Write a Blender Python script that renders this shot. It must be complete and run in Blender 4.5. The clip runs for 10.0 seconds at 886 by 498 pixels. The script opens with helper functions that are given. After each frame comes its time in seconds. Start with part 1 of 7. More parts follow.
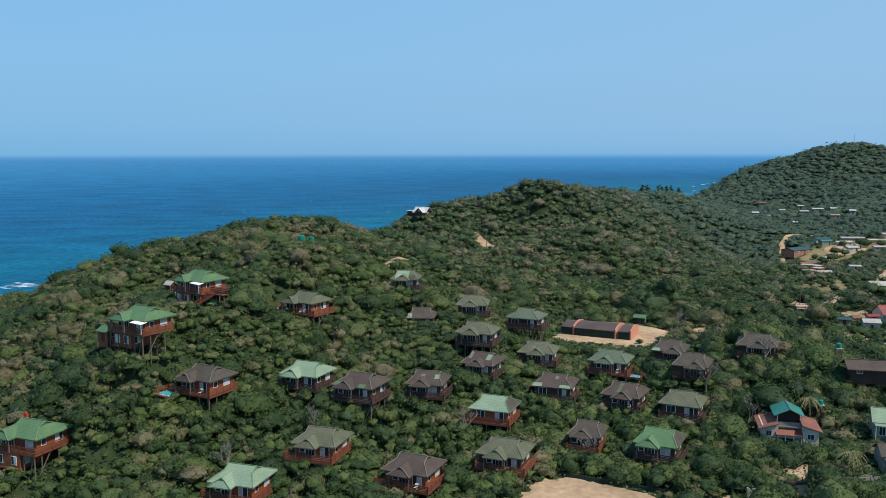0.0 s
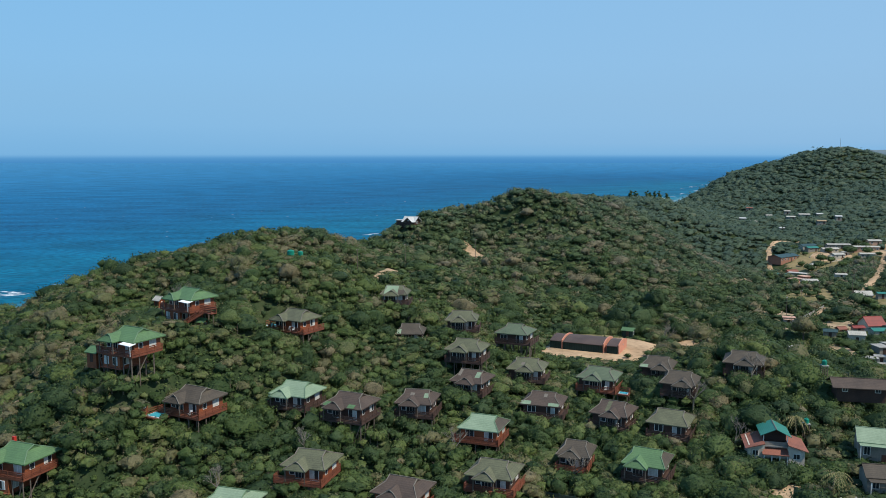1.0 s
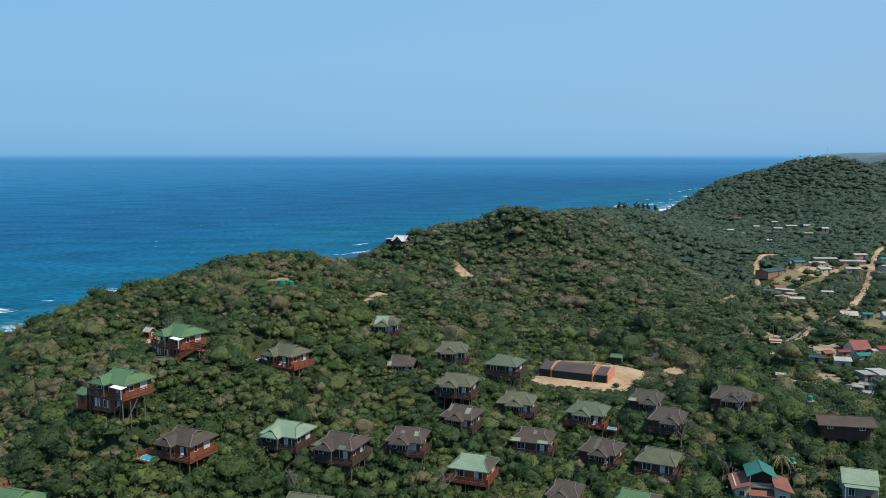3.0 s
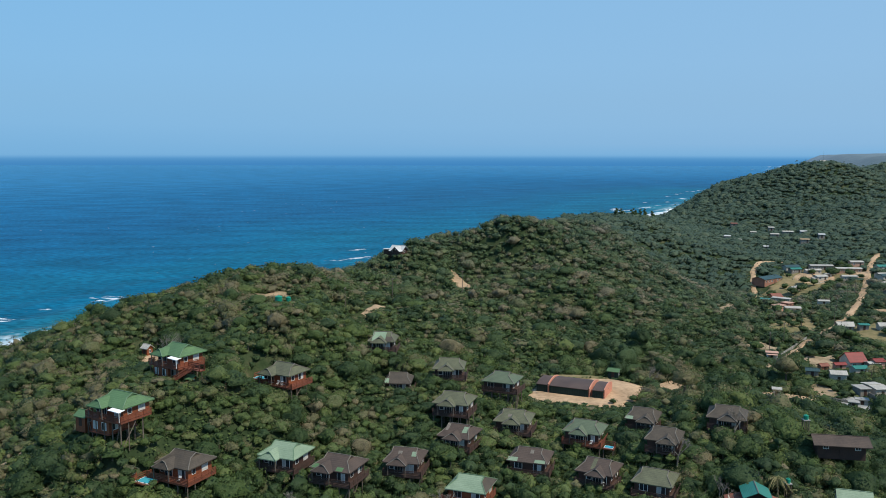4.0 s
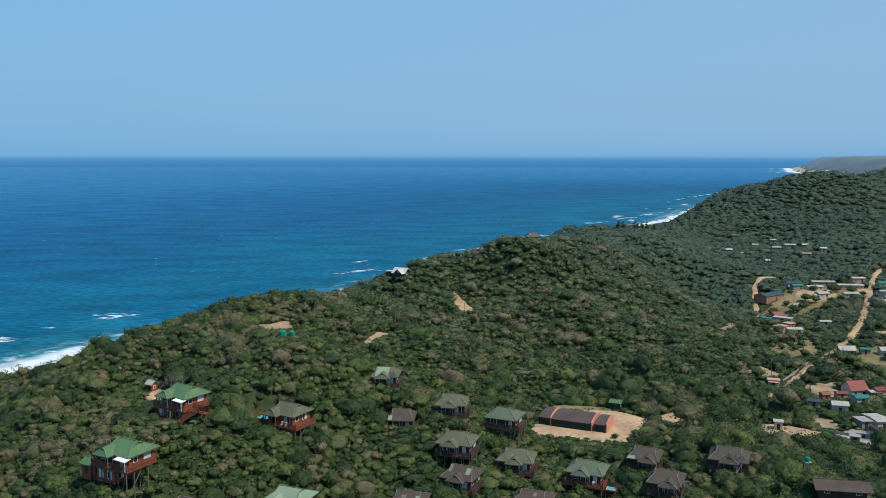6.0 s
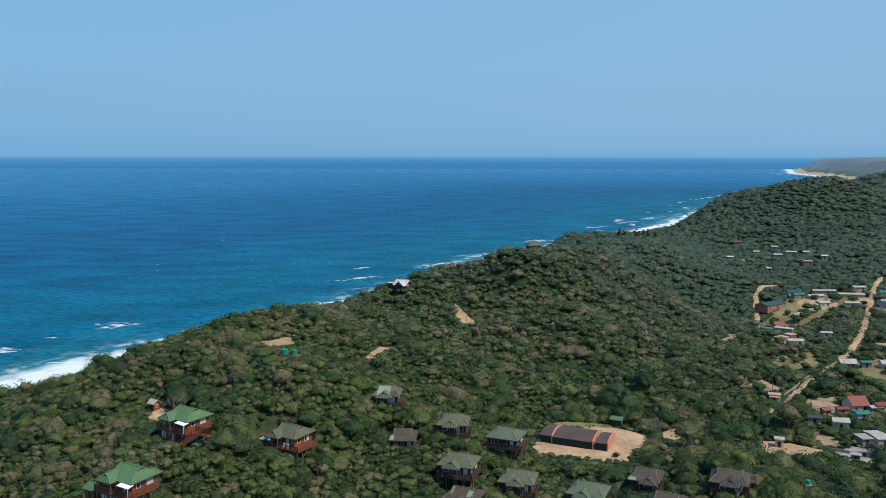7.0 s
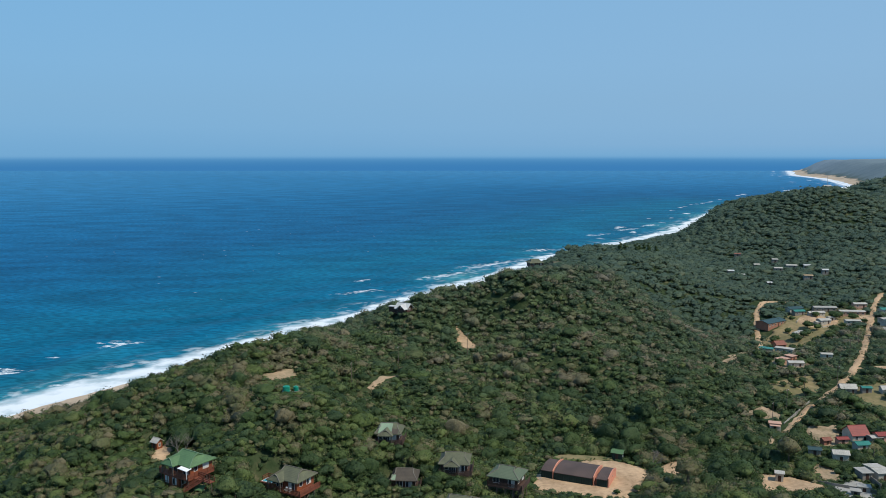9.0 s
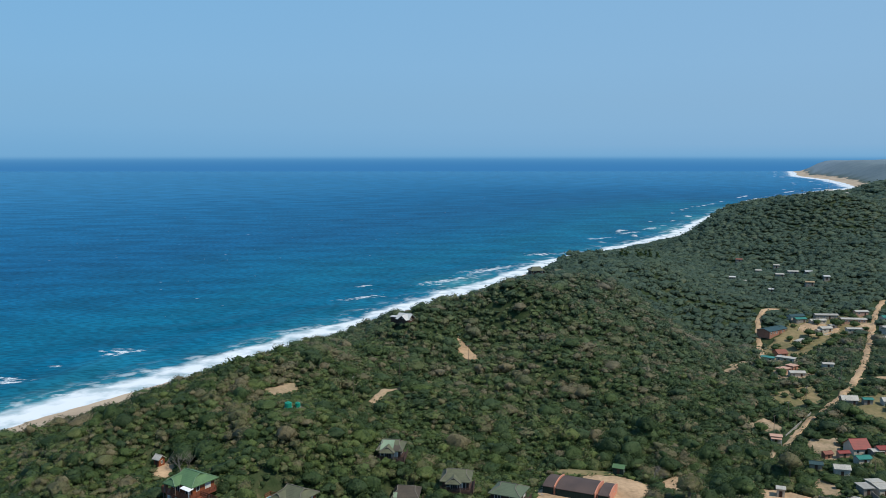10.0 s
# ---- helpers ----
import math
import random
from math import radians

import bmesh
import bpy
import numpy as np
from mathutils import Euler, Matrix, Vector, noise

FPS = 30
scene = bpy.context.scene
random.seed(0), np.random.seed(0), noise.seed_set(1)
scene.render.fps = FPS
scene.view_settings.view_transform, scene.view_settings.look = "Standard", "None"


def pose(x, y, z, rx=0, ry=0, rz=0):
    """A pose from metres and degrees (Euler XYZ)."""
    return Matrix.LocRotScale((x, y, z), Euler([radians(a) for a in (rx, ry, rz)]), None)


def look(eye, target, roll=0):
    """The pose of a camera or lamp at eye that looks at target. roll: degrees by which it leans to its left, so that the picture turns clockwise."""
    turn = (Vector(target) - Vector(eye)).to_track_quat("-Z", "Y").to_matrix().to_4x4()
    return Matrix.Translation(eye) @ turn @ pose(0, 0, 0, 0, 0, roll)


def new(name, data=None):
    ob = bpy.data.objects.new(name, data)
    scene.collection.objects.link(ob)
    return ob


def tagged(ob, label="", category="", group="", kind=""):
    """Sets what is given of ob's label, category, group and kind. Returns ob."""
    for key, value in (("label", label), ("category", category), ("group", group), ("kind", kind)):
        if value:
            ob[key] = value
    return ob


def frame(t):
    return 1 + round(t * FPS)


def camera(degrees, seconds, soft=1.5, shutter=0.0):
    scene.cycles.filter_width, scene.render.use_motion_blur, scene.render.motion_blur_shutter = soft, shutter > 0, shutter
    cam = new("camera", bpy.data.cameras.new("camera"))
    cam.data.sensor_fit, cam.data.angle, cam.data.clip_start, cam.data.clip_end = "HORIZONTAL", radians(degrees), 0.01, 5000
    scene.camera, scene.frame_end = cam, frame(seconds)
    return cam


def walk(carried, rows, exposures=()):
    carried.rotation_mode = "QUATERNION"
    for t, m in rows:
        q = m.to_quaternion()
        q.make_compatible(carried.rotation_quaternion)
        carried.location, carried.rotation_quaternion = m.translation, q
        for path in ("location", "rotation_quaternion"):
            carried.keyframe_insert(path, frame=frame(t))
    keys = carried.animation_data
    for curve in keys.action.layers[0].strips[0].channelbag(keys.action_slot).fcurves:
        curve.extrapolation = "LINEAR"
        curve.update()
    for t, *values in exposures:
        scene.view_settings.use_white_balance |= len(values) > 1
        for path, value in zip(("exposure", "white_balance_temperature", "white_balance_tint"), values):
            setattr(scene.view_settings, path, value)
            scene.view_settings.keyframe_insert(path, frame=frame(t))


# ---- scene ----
cam = camera(55.8, 10.0, soft=0.65)
# seconds, x, y, z, yaw, pitch, roll: a drone that rises almost straight up
PATH = [
    (0.0, 0.00, 0.00, 63.00, -0.300, -6.650, -0.068),
    (0.5, -0.01, -0.12, 64.90, -0.660, -6.644, -0.052),
    (1.0, -0.04, -0.15, 66.88, -1.061, -6.632, -0.019),
    (1.5, -0.10, -0.16, 68.86, -1.362, -6.625, 0.013),
    (2.0, -0.13, -0.20, 70.87, -1.586, -6.605, 0.061),
    (2.5, -0.17, -0.28, 72.81, -1.687, -6.612, 0.077),
    (4.0, -0.21, -0.37, 79.07, -1.975, -6.592, 0.074),
    (4.5, -0.22, -0.36, 81.27, -1.996, -6.588, 0.078),
    (5.0, -0.30, -0.33, 83.60, -1.992, -6.565, 0.054),
    (5.5, -0.40, -0.34, 85.94, -1.917, -6.568, 0.053),
    (7.0, -0.59, -0.36, 93.36, -1.772, -6.531, 0.060),
    (7.5, -0.60, -0.37, 95.86, -1.732, -6.542, 0.045),
    (8.0, -0.62, -0.34, 98.44, -1.717, -6.524, 0.026),
    (8.5, -0.65, -0.26, 100.97, -1.725, -6.531, 0.027),
    (9.0, -0.70, -0.15, 103.46, -1.715, -6.522, -0.004),
    (9.5, -0.73, -0.06, 105.80, -1.705, -6.523, -0.020),
    (10.0, -0.74, -0.02, 108.00, -1.618, -6.527, -0.012),
]
walk(cam, [(t, pose(x, y, z, 0, 0, yaw) @ pose(0, 0, 0, 90 + pitch, 0, 0) @ pose(0, 0, 0, 0, 0, roll)) for t, x, y, z, yaw, pitch, roll in PATH],
     exposures=[(0.0, 0.08), (5.0, 0.0), (10.0, -0.12)])

# ---------------------------------------------------------------- light
SUN_DIRECTION = Vector((0.68, -0.44, 1.20)).normalized()      # from the place to the sun
sun_elevation = math.asin(SUN_DIRECTION.z)
sun_rotation = math.atan2(SUN_DIRECTION.x, SUN_DIRECTION.y)

sun = new("sun", bpy.data.lights.new("sun", "SUN"))
sun.data.energy, sun.data.angle, sun.data.color = 4.15, radians(0.53), (1.0, 0.93, 0.80)
sun.matrix_world = look(SUN_DIRECTION * 900, (0, 0, 0))


def ramp(nodes, stops, mode="LINEAR"):
    node = nodes.new("ShaderNodeValToRGB")
    node.color_ramp.interpolation = mode
    while len(node.color_ramp.elements) < len(stops):
        node.color_ramp.elements.new(0.5)
    for element, (at, colour) in zip(node.color_ramp.elements, stops):
        element.position, element.color = at, (*colour, 1)
    return node


def daylight():
    """A hazy blue noon sky; the strip just under the level line is the far sea."""
    world = bpy.data.worlds.new("sky")
    world.use_nodes = True
    scene.world = world
    nodes, links = world.node_tree.nodes, world.node_tree.links
    nodes.clear()
    out, back = nodes.new("ShaderNodeOutputWorld"), nodes.new("ShaderNodeBackground")
    sky = nodes.new("ShaderNodeTexSky")
    sky.sky_type, sky.sun_disc = "NISHITA", False
    sky.sun_elevation, sky.sun_rotation = sun_elevation, sun_rotation
    sky.dust_density, sky.ozone_density = 1.5, 2.0
    dim = nodes.new("ShaderNodeMix")
    dim.data_type, dim.blend_type = "RGBA", "MULTIPLY"
    dim.inputs[0].default_value = 1.0
    dim.inputs[7].default_value = (0.08, 0.08, 0.08, 1)
    links.new(sky.outputs[0], dim.inputs[6])
    place, split = nodes.new("ShaderNodeTexCoord"), nodes.new("ShaderNodeSeparateXYZ")
    links.new(place.outputs["Generated"], split.inputs[0])
    height_of = nodes.new("ShaderNodeMapRange")
    height_of.inputs["From Min"].default_value, height_of.inputs["From Max"].default_value = -0.05, 0.45
    links.new(split.outputs["Z"], height_of.inputs["Value"])
    haze = ramp(nodes, [(0.0, (0.048, 0.218, 0.500)), (0.056, (0.049, 0.222, 0.504)), (0.070, (0.053, 0.231, 0.512)), (0.080, (0.069, 0.260, 0.536)), (0.0865, (0.100, 0.310, 0.590)), (0.0905, (0.145, 0.375, 0.655)), (0.0945, (0.185, 0.425, 0.695)),
                        (0.16, (0.22, 0.475, 0.755)), (0.30, (0.235, 0.505, 0.805)), (0.55, (0.22, 0.50, 0.82)), (1.0, (0.13, 0.34, 0.68))])
    links.new(height_of.outputs[0], haze.inputs[0])
    mix = nodes.new("ShaderNodeMix")
    mix.data_type = "RGBA"
    level = nodes.new("ShaderNodeMapRange")
    level.inputs["From Min"].default_value, level.inputs["From Max"].default_value = 0.0, 0.06
    level.inputs["To Min"].default_value, level.inputs["To Max"].default_value = 1.0, 0.9
    links.new(split.outputs["Z"], level.inputs["Value"])
    links.new(level.outputs[0], mix.inputs[0])
    links.new(dim.outputs[2], mix.inputs[6])
    links.new(haze.outputs[0], mix.inputs[7])
    # paler haze towards the sun's side
    side = nodes.new("ShaderNodeMapRange")
    side.inputs["From Min"].default_value, side.inputs["From Max"].default_value, side.inputs["To Max"].default_value = -0.4, 0.6, 0.30
    links.new(split.outputs["X"], side.inputs["Value"])
    over = nodes.new("ShaderNodeMapRange")
    over.inputs["From Min"].default_value, over.inputs["From Max"].default_value = -0.006, 0.01
    links.new(split.outputs["Z"], over.inputs["Value"])
    amount = nodes.new("ShaderNodeMath")
    amount.operation = "MULTIPLY"
    links.new(side.outputs[0], amount.inputs[0])
    links.new(over.outputs[0], amount.inputs[1])
    pale = nodes.new("ShaderNodeMix")
    pale.data_type = "RGBA"
    links.new(amount.outputs[0], pale.inputs[0])
    links.new(mix.outputs[2], pale.inputs[6])
    pale.inputs[7].default_value = (0.40, 0.54, 0.72, 1)
    links.new(pale.outputs[2], back.inputs[0])
    links.new(back.outputs[0], out.inputs[0])


daylight()

# ---------------------------------------------------------------- materials


def material(name, colour, other=None, rough=0.7, scale=1.0, detail=5.0, bump=0.0, bump_scale=None, metal=0.0, spec=0.4, pieces=0.0, stripes=None):
    """A surface of two mixed tones with grain and relief. stripes: (axis, per metre, depth) for boards, sheets and courses."""
    mat = bpy.data.materials.new(name)
    mat.use_nodes = True
    nodes, links = mat.node_tree.nodes, mat.node_tree.links
    shade = nodes["Principled BSDF"]
    shade.inputs["Roughness"].default_value, shade.inputs["Metallic"].default_value = rough, metal
    shade.inputs["Specular IOR Level"].default_value = spec
    place = nodes.new("ShaderNodeTexCoord")
    grain, large = nodes.new("ShaderNodeTexNoise"), nodes.new("ShaderNodeTexNoise")
    grain.inputs["Scale"].default_value, grain.inputs["Detail"].default_value = scale * 4, detail
    large.inputs["Scale"].default_value, large.inputs["Detail"].default_value = scale * 0.55, 3
    links.new(place.outputs["Object"], grain.inputs["Vector"])
    links.new(place.outputs["Object"], large.inputs["Vector"])
    both = nodes.new("ShaderNodeMath")
    both.operation = "MULTIPLY_ADD"
    both.inputs[1].default_value = 0.45
    links.new(grain.outputs[0], both.inputs[0])
    half = nodes.new("ShaderNodeMath")
    half.operation = "MULTIPLY"
    half.inputs[1].default_value = 0.55
    links.new(large.outputs[0], half.inputs[0])
    links.new(half.outputs[0], both.inputs[2])
    other = other or tuple(c * 0.6 for c in colour)
    tones = ramp(nodes, [(0.33, other), (0.62, colour)])
    links.new(both.outputs[0], tones.inputs[0])
    last = tones.outputs[0]
    if pieces:
        info, value = nodes.new("ShaderNodeObjectInfo"), nodes.new("ShaderNodeMapRange")
        value.inputs["To Min"].default_value, value.inputs["To Max"].default_value = 1 - pieces, 1 + pieces
        links.new(info.outputs["Random"], value.inputs["Value"])
        tint = nodes.new("ShaderNodeHueSaturation")
        links.new(value.outputs[0], tint.inputs["Value"])
        links.new(last, tint.inputs["Color"])
        last = tint.outputs[0]
    height_in = None
    if stripes:
        axis, per_metre, depth = stripes
        split, wave = nodes.new("ShaderNodeSeparateXYZ"), nodes.new("ShaderNodeMath")
        links.new(place.outputs["Object"], split.inputs[0])
        times = nodes.new("ShaderNodeMath")
        times.operation, times.inputs[1].default_value = "MULTIPLY", per_metre
        links.new(split.outputs[axis], times.inputs[0])
        wave.operation, wave.inputs[1].default_value = "PINGPONG", 0.5
        links.new(times.outputs[0], wave.inputs[0])
        dark = nodes.new("ShaderNodeMapRange")
        dark.inputs["From Max"].default_value, dark.inputs["To Min"].default_value = 0.22, 1 - depth
        links.new(wave.outputs[0], dark.inputs["Value"])
        lined = nodes.new("ShaderNodeHueSaturation")
        links.new(dark.outputs[0], lined.inputs["Value"])
        links.new(last, lined.inputs["Color"])
        last, height_in = lined.outputs[0], wave.outputs[0]
    links.new(last, shade.inputs["Base Color"])
    if bump or height_in:
        relief = nodes.new("ShaderNodeBump")
        relief.inputs["Strength"].default_value, relief.inputs["Distance"].default_value = max(bump, 0.35), 0.06
        if height_in:
            links.new(height_in, relief.inputs["Height"])
        else:
            fine = nodes.new("ShaderNodeTexNoise")
            fine.inputs["Scale"].default_value, fine.inputs["Detail"].default_value = bump_scale or scale * 6, 4
            links.new(place.outputs["Object"], fine.inputs["Vector"])
            links.new(fine.outputs[0], relief.inputs["Height"])
        links.new(relief.outputs[0], shade.inputs["Normal"])
    return mat


def glass_material(name, colour):
    mat = bpy.data.materials.new(name)
    mat.use_nodes = True
    shade = mat.node_tree.nodes["Principled BSDF"]
    shade.inputs["Base Color"].default_value = (*colour, 1)
    shade.inputs["Roughness"].default_value, shade.inputs["Specular IOR Level"].default_value = 0.08, 0.6
    return mat


def leaf_material(name, stops, leaf_haze_stops, wet=0.25):
    """Foliage: each tree has its own tint, each spray of leaves its own tone."""
    mat = bpy.data.materials.new(name)
    mat.use_nodes = True
    nodes, links = mat.node_tree.nodes, mat.node_tree.links
    shade = nodes["Principled BSDF"]
    shade.inputs["Roughness"].default_value, shade.inputs["Specular IOR Level"].default_value = 0.62, wet
    tint = nodes.new("ShaderNodeAttribute")
    tint.attribute_name = "tint"
    geo, spread = nodes.new("ShaderNodeNewGeometry"), nodes.new("ShaderNodeMapRange")
    spread.inputs["To Min"].default_value, spread.inputs["To Max"].default_value = -0.14, 0.18
    links.new(geo.outputs["Random Per Island"], spread.inputs["Value"])
    add = nodes.new("ShaderNodeMath")
    links.new(tint.outputs["Fac"], add.inputs[0])
    links.new(spread.outputs[0], add.inputs[1])
    tones = ramp(nodes, stops)
    links.new(add.outputs[0], tones.inputs[0])
    # haze painted into leaf colour: duller, bluer tones take over across the valley
    kind, leaf_haze_tones, warm_tones = nodes.new("ShaderNodeAttribute"), ramp(nodes, leaf_haze_stops), tones
    kind.attribute_name = "leaf_haze"
    links.new(add.outputs[0], leaf_haze_tones.inputs[0])
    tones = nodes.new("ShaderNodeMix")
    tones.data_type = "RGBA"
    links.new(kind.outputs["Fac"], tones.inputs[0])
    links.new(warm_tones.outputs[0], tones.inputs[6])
    links.new(leaf_haze_tones.outputs[0], tones.inputs[7])
    place, mottle = nodes.new("ShaderNodeTexCoord"), nodes.new("ShaderNodeTexNoise")
    mottle.inputs["Scale"].default_value, mottle.inputs["Detail"].default_value = 3.4, 8
    links.new(place.outputs["Object"], mottle.inputs["Vector"])
    level = nodes.new("ShaderNodeMapRange")
    level.inputs["From Min"].default_value, level.inputs["From Max"].default_value = 0.3, 0.7
    level.inputs["To Min"].default_value, level.inputs["To Max"].default_value = 0.70, 1.32
    links.new(mottle.outputs[0], level.inputs["Value"])
    value = nodes.new("ShaderNodeHueSaturation")
    links.new(level.outputs[0], value.inputs["Value"])
    links.new(tones.outputs[2], value.inputs["Color"])
    links.new(value.outputs[0], shade.inputs["Base Color"])
    relief = nodes.new("ShaderNodeBump")
    relief.inputs["Strength"].default_value, relief.inputs["Distance"].default_value = 0.7, 0.3
    links.new(mottle.outputs[0], relief.inputs["Height"])
    links.new(relief.outputs[0], shade.inputs["Normal"])
    # light through the leaves
    thin, both = nodes.new("ShaderNodeBsdfTranslucent"), nodes.new("ShaderNodeMixShader")
    links.new(value.outputs[0], thin.inputs["Color"])
    both.inputs[0].default_value = 0.36
    links.new(shade.outputs[0], both.inputs[1])
    links.new(thin.outputs[0], both.inputs[2])
    links.new(both.outputs[0], nodes["Material Output"].inputs["Surface"])
    return mat


LEAF_STOPS = [(0.0, (0.038, 0.069, 0.026)), (0.3, (0.059, 0.098, 0.031)), (0.5, (0.086, 0.131, 0.037)), (0.68, (0.127, 0.168, 0.050)),
              (0.8, (0.140, 0.148, 0.065)), (0.92, (0.162, 0.151, 0.077)), (1.0, (0.203, 0.176, 0.099))]
# greyer, bluer tones that put distance haze into the far leaves
LEAF_HAZE_STOPS = [(0.0, (0.056, 0.094, 0.068)), (0.35, (0.083, 0.126, 0.084)), (0.6, (0.116, 0.157, 0.098)), (0.8, (0.158, 0.176, 0.118)), (1.0, (0.20, 0.19, 0.143))]
LEAF = leaf_material("thicket_leaves", LEAF_STOPS, LEAF_HAZE_STOPS)
BARK = material("bark", (0.17, 0.135, 0.10), rough=0.9, scale=2)
DEAD_WOOD = material("weathered_bare_wood", (0.21, 0.19, 0.16), (0.13, 0.115, 0.095), rough=0.9, scale=2)
CREAM = material("cream_plaster", (0.56, 0.50, 0.41), (0.40, 0.355, 0.285), rough=0.85, scale=0.7)
FROND = material("palm_frond", (0.15, 0.16, 0.05), (0.21, 0.16, 0.07), rough=0.6, scale=1)

ROOF_BROWN = material("brown_roof_tiles", (0.083, 0.066, 0.047), (0.044, 0.036, 0.028), rough=0.75, scale=0.8, stripes=("Z", 5.0, 0.16))
ROOF_RUST = material("reddish_brown_roof_tiles", (0.087, 0.061, 0.046), (0.047, 0.034, 0.028), rough=0.75, scale=0.8, stripes=("Z", 5.0, 0.16))
ROOF_GREY = material("grey_green_roof_tiles", (0.120, 0.126, 0.072), (0.066, 0.069, 0.042), rough=0.75, scale=0.8, stripes=("Z", 5.0, 0.16))
ROOF_GREEN = material("green_painted_roof", (0.095, 0.180, 0.074), (0.062, 0.122, 0.052), rough=0.6, scale=0.7, stripes=("Z", 5.0, 0.13))
ROOF_MOSS = material("dull_moss_green_roof", (0.108, 0.138, 0.082), (0.070, 0.094, 0.058), rough=0.65, scale=0.8, stripes=("Z", 5.0, 0.15))
ROOF_PALE = material("faded_pale_green_roof", (0.235, 0.310, 0.205), (0.15, 0.215, 0.135), rough=0.6, scale=0.7, stripes=("Z", 5.0, 0.13))
ROOF_TEAL = material("teal_metal_roof", (0.035, 0.20, 0.155), (0.025, 0.15, 0.12), rough=0.45, scale=0.7, stripes=("X", 3.0, 0.25))
ROOF_RED = material("red_clay_roof", (0.28, 0.105, 0.07), (0.17, 0.07, 0.05), rough=0.8, scale=0.9, stripes=("Y", 3.5, 0.3))
ROOF_SCARLET = material("red_painted_metal_roof", (0.26, 0.042, 0.032), (0.17, 0.032, 0.026), rough=0.6, scale=0.7, stripes=("Y", 2.0, 0.2))
ROOF_SILVER = material("dull_silver_roof", (0.52, 0.52, 0.50), (0.40, 0.40, 0.39), rough=0.55, scale=0.5, stripes=("X", 2.0, 0.12))
ROOF_WHITE = material("weathered_white_roof", (0.47, 0.445, 0.39), (0.28, 0.265, 0.23), rough=0.6, scale=0.6, stripes=("X", 2.0, 0.15))
ROOF_SEA = material("blue_green_metal_roof", (0.032, 0.072, 0.074), (0.022, 0.050, 0.053), rough=0.5, scale=0.4, stripes=("X", 1.2, 0.25))
ROOF_VAULT = material("dark_brown_vault_sheets", (0.098, 0.066, 0.054), (0.060, 0.042, 0.036), rough=0.7, scale=0.5, stripes=("X", 2.2, 0.25))
RIDGE_PALE = material("pale_mortar_ridge", (0.20, 0.178, 0.145), (0.11, 0.098, 0.082), rough=0.85, scale=1.5)
RIDGE_GREEN = material("pale_green_ridge", (0.15, 0.24, 0.14), (0.10, 0.165, 0.09), rough=0.7, scale=1.5)
TIMBER_RED = material("red_brown_timber_boards", (0.30, 0.086, 0.032), (0.17, 0.050, 0.022), rough=0.65, scale=0.9, stripes=("Z", 5.0, 0.35))
TIMBER_BROWN = material("dark_brown_timber_boards", (0.078, 0.038, 0.026), (0.040, 0.022, 0.017), rough=0.7, scale=0.9, stripes=("Z", 5.0, 0.35))
DECK_RED = material("red_stained_deck_boards", (0.215, 0.066, 0.034), (0.12, 0.040, 0.024), rough=0.6, scale=1.2)
DECK_BROWN = material("brown_deck_boards", (0.078, 0.043, 0.032), (0.042, 0.026, 0.021), rough=0.7, scale=1.2)
POLE = material("grey_timber_poles", (0.17, 0.135, 0.105), (0.09, 0.072, 0.058), rough=0.85, scale=2)
WHITE = material("white_paint", (0.74, 0.74, 0.71), (0.60, 0.60, 0.57), rough=0.6, scale=1)
CANVAS = material("white_canvas", (0.78, 0.78, 0.76), (0.70, 0.70, 0.68), rough=0.8, scale=1)
CURTAIN = material("white_curtain", (0.62, 0.61, 0.56), (0.40, 0.40, 0.37), rough=0.85, scale=3, stripes=("X", 4.0, 0.25))
PANE = glass_material("dark_window_glass", (0.03, 0.035, 0.04))
PLASTER = material("off_white_plaster", (0.54, 0.49, 0.41), (0.38, 0.345, 0.28), rough=0.85, scale=0.7)
PLASTER_GREY = material("grey_plaster", (0.29, 0.26, 0.22), (0.19, 0.17, 0.14), rough=0.9, scale=0.7)
SALMON = material("salmon_painted_wall", (0.62, 0.27, 0.18), (0.48, 0.20, 0.135), rough=0.8, scale=0.7)
PINK = material("faded_pink_plaster", (0.50, 0.30, 0.22), (0.38, 0.23, 0.17), rough=0.85, scale=0.7)
BRICK = material("brick_wall", (0.36, 0.17, 0.11), (0.26, 0.125, 0.085), rough=0.9, scale=0.9)
NETTING = material("dark_green_boarding", (0.020, 0.045, 0.035), (0.012, 0.028, 0.023), rough=0.85, scale=1, stripes=("X", 1.5, 0.3))
TANK_GREEN = material("green_plastic_tank", (0.010, 0.26, 0.17), (0.008, 0.19, 0.125), rough=0.45, scale=1)
CONCRETE = material("grey_concrete", (0.34, 0.33, 0.30), (0.23, 0.22, 0.20), rough=0.9, scale=1.1)
RED_PAINT = material("red_paint", (0.50, 0.035, 0.022), rough=0.5)
STEEL = material("galvanised_steel", (0.45, 0.46, 0.46), rough=0.4, metal=0.7)
SAND = material("pinkish_bare_sand", (0.50, 0.345, 0.215), (0.27, 0.185, 0.11), rough=0.95, scale=0.25, detail=9, bump=0.5, bump_scale=0.8, spec=0.1)
SOIL = material("pale_eroded_soil", (0.38, 0.275, 0.18), (0.19, 0.155, 0.09), rough=0.95, scale=0.3, detail=9, bump=0.6, bump_scale=0.9, spec=0.1)
DRY_GRASS = material("dry_grass", (0.27, 0.205, 0.11), (0.115, 0.115, 0.05), rough=0.95, scale=0.12, detail=9, bump=0.5, bump_scale=1.2, spec=0.1)


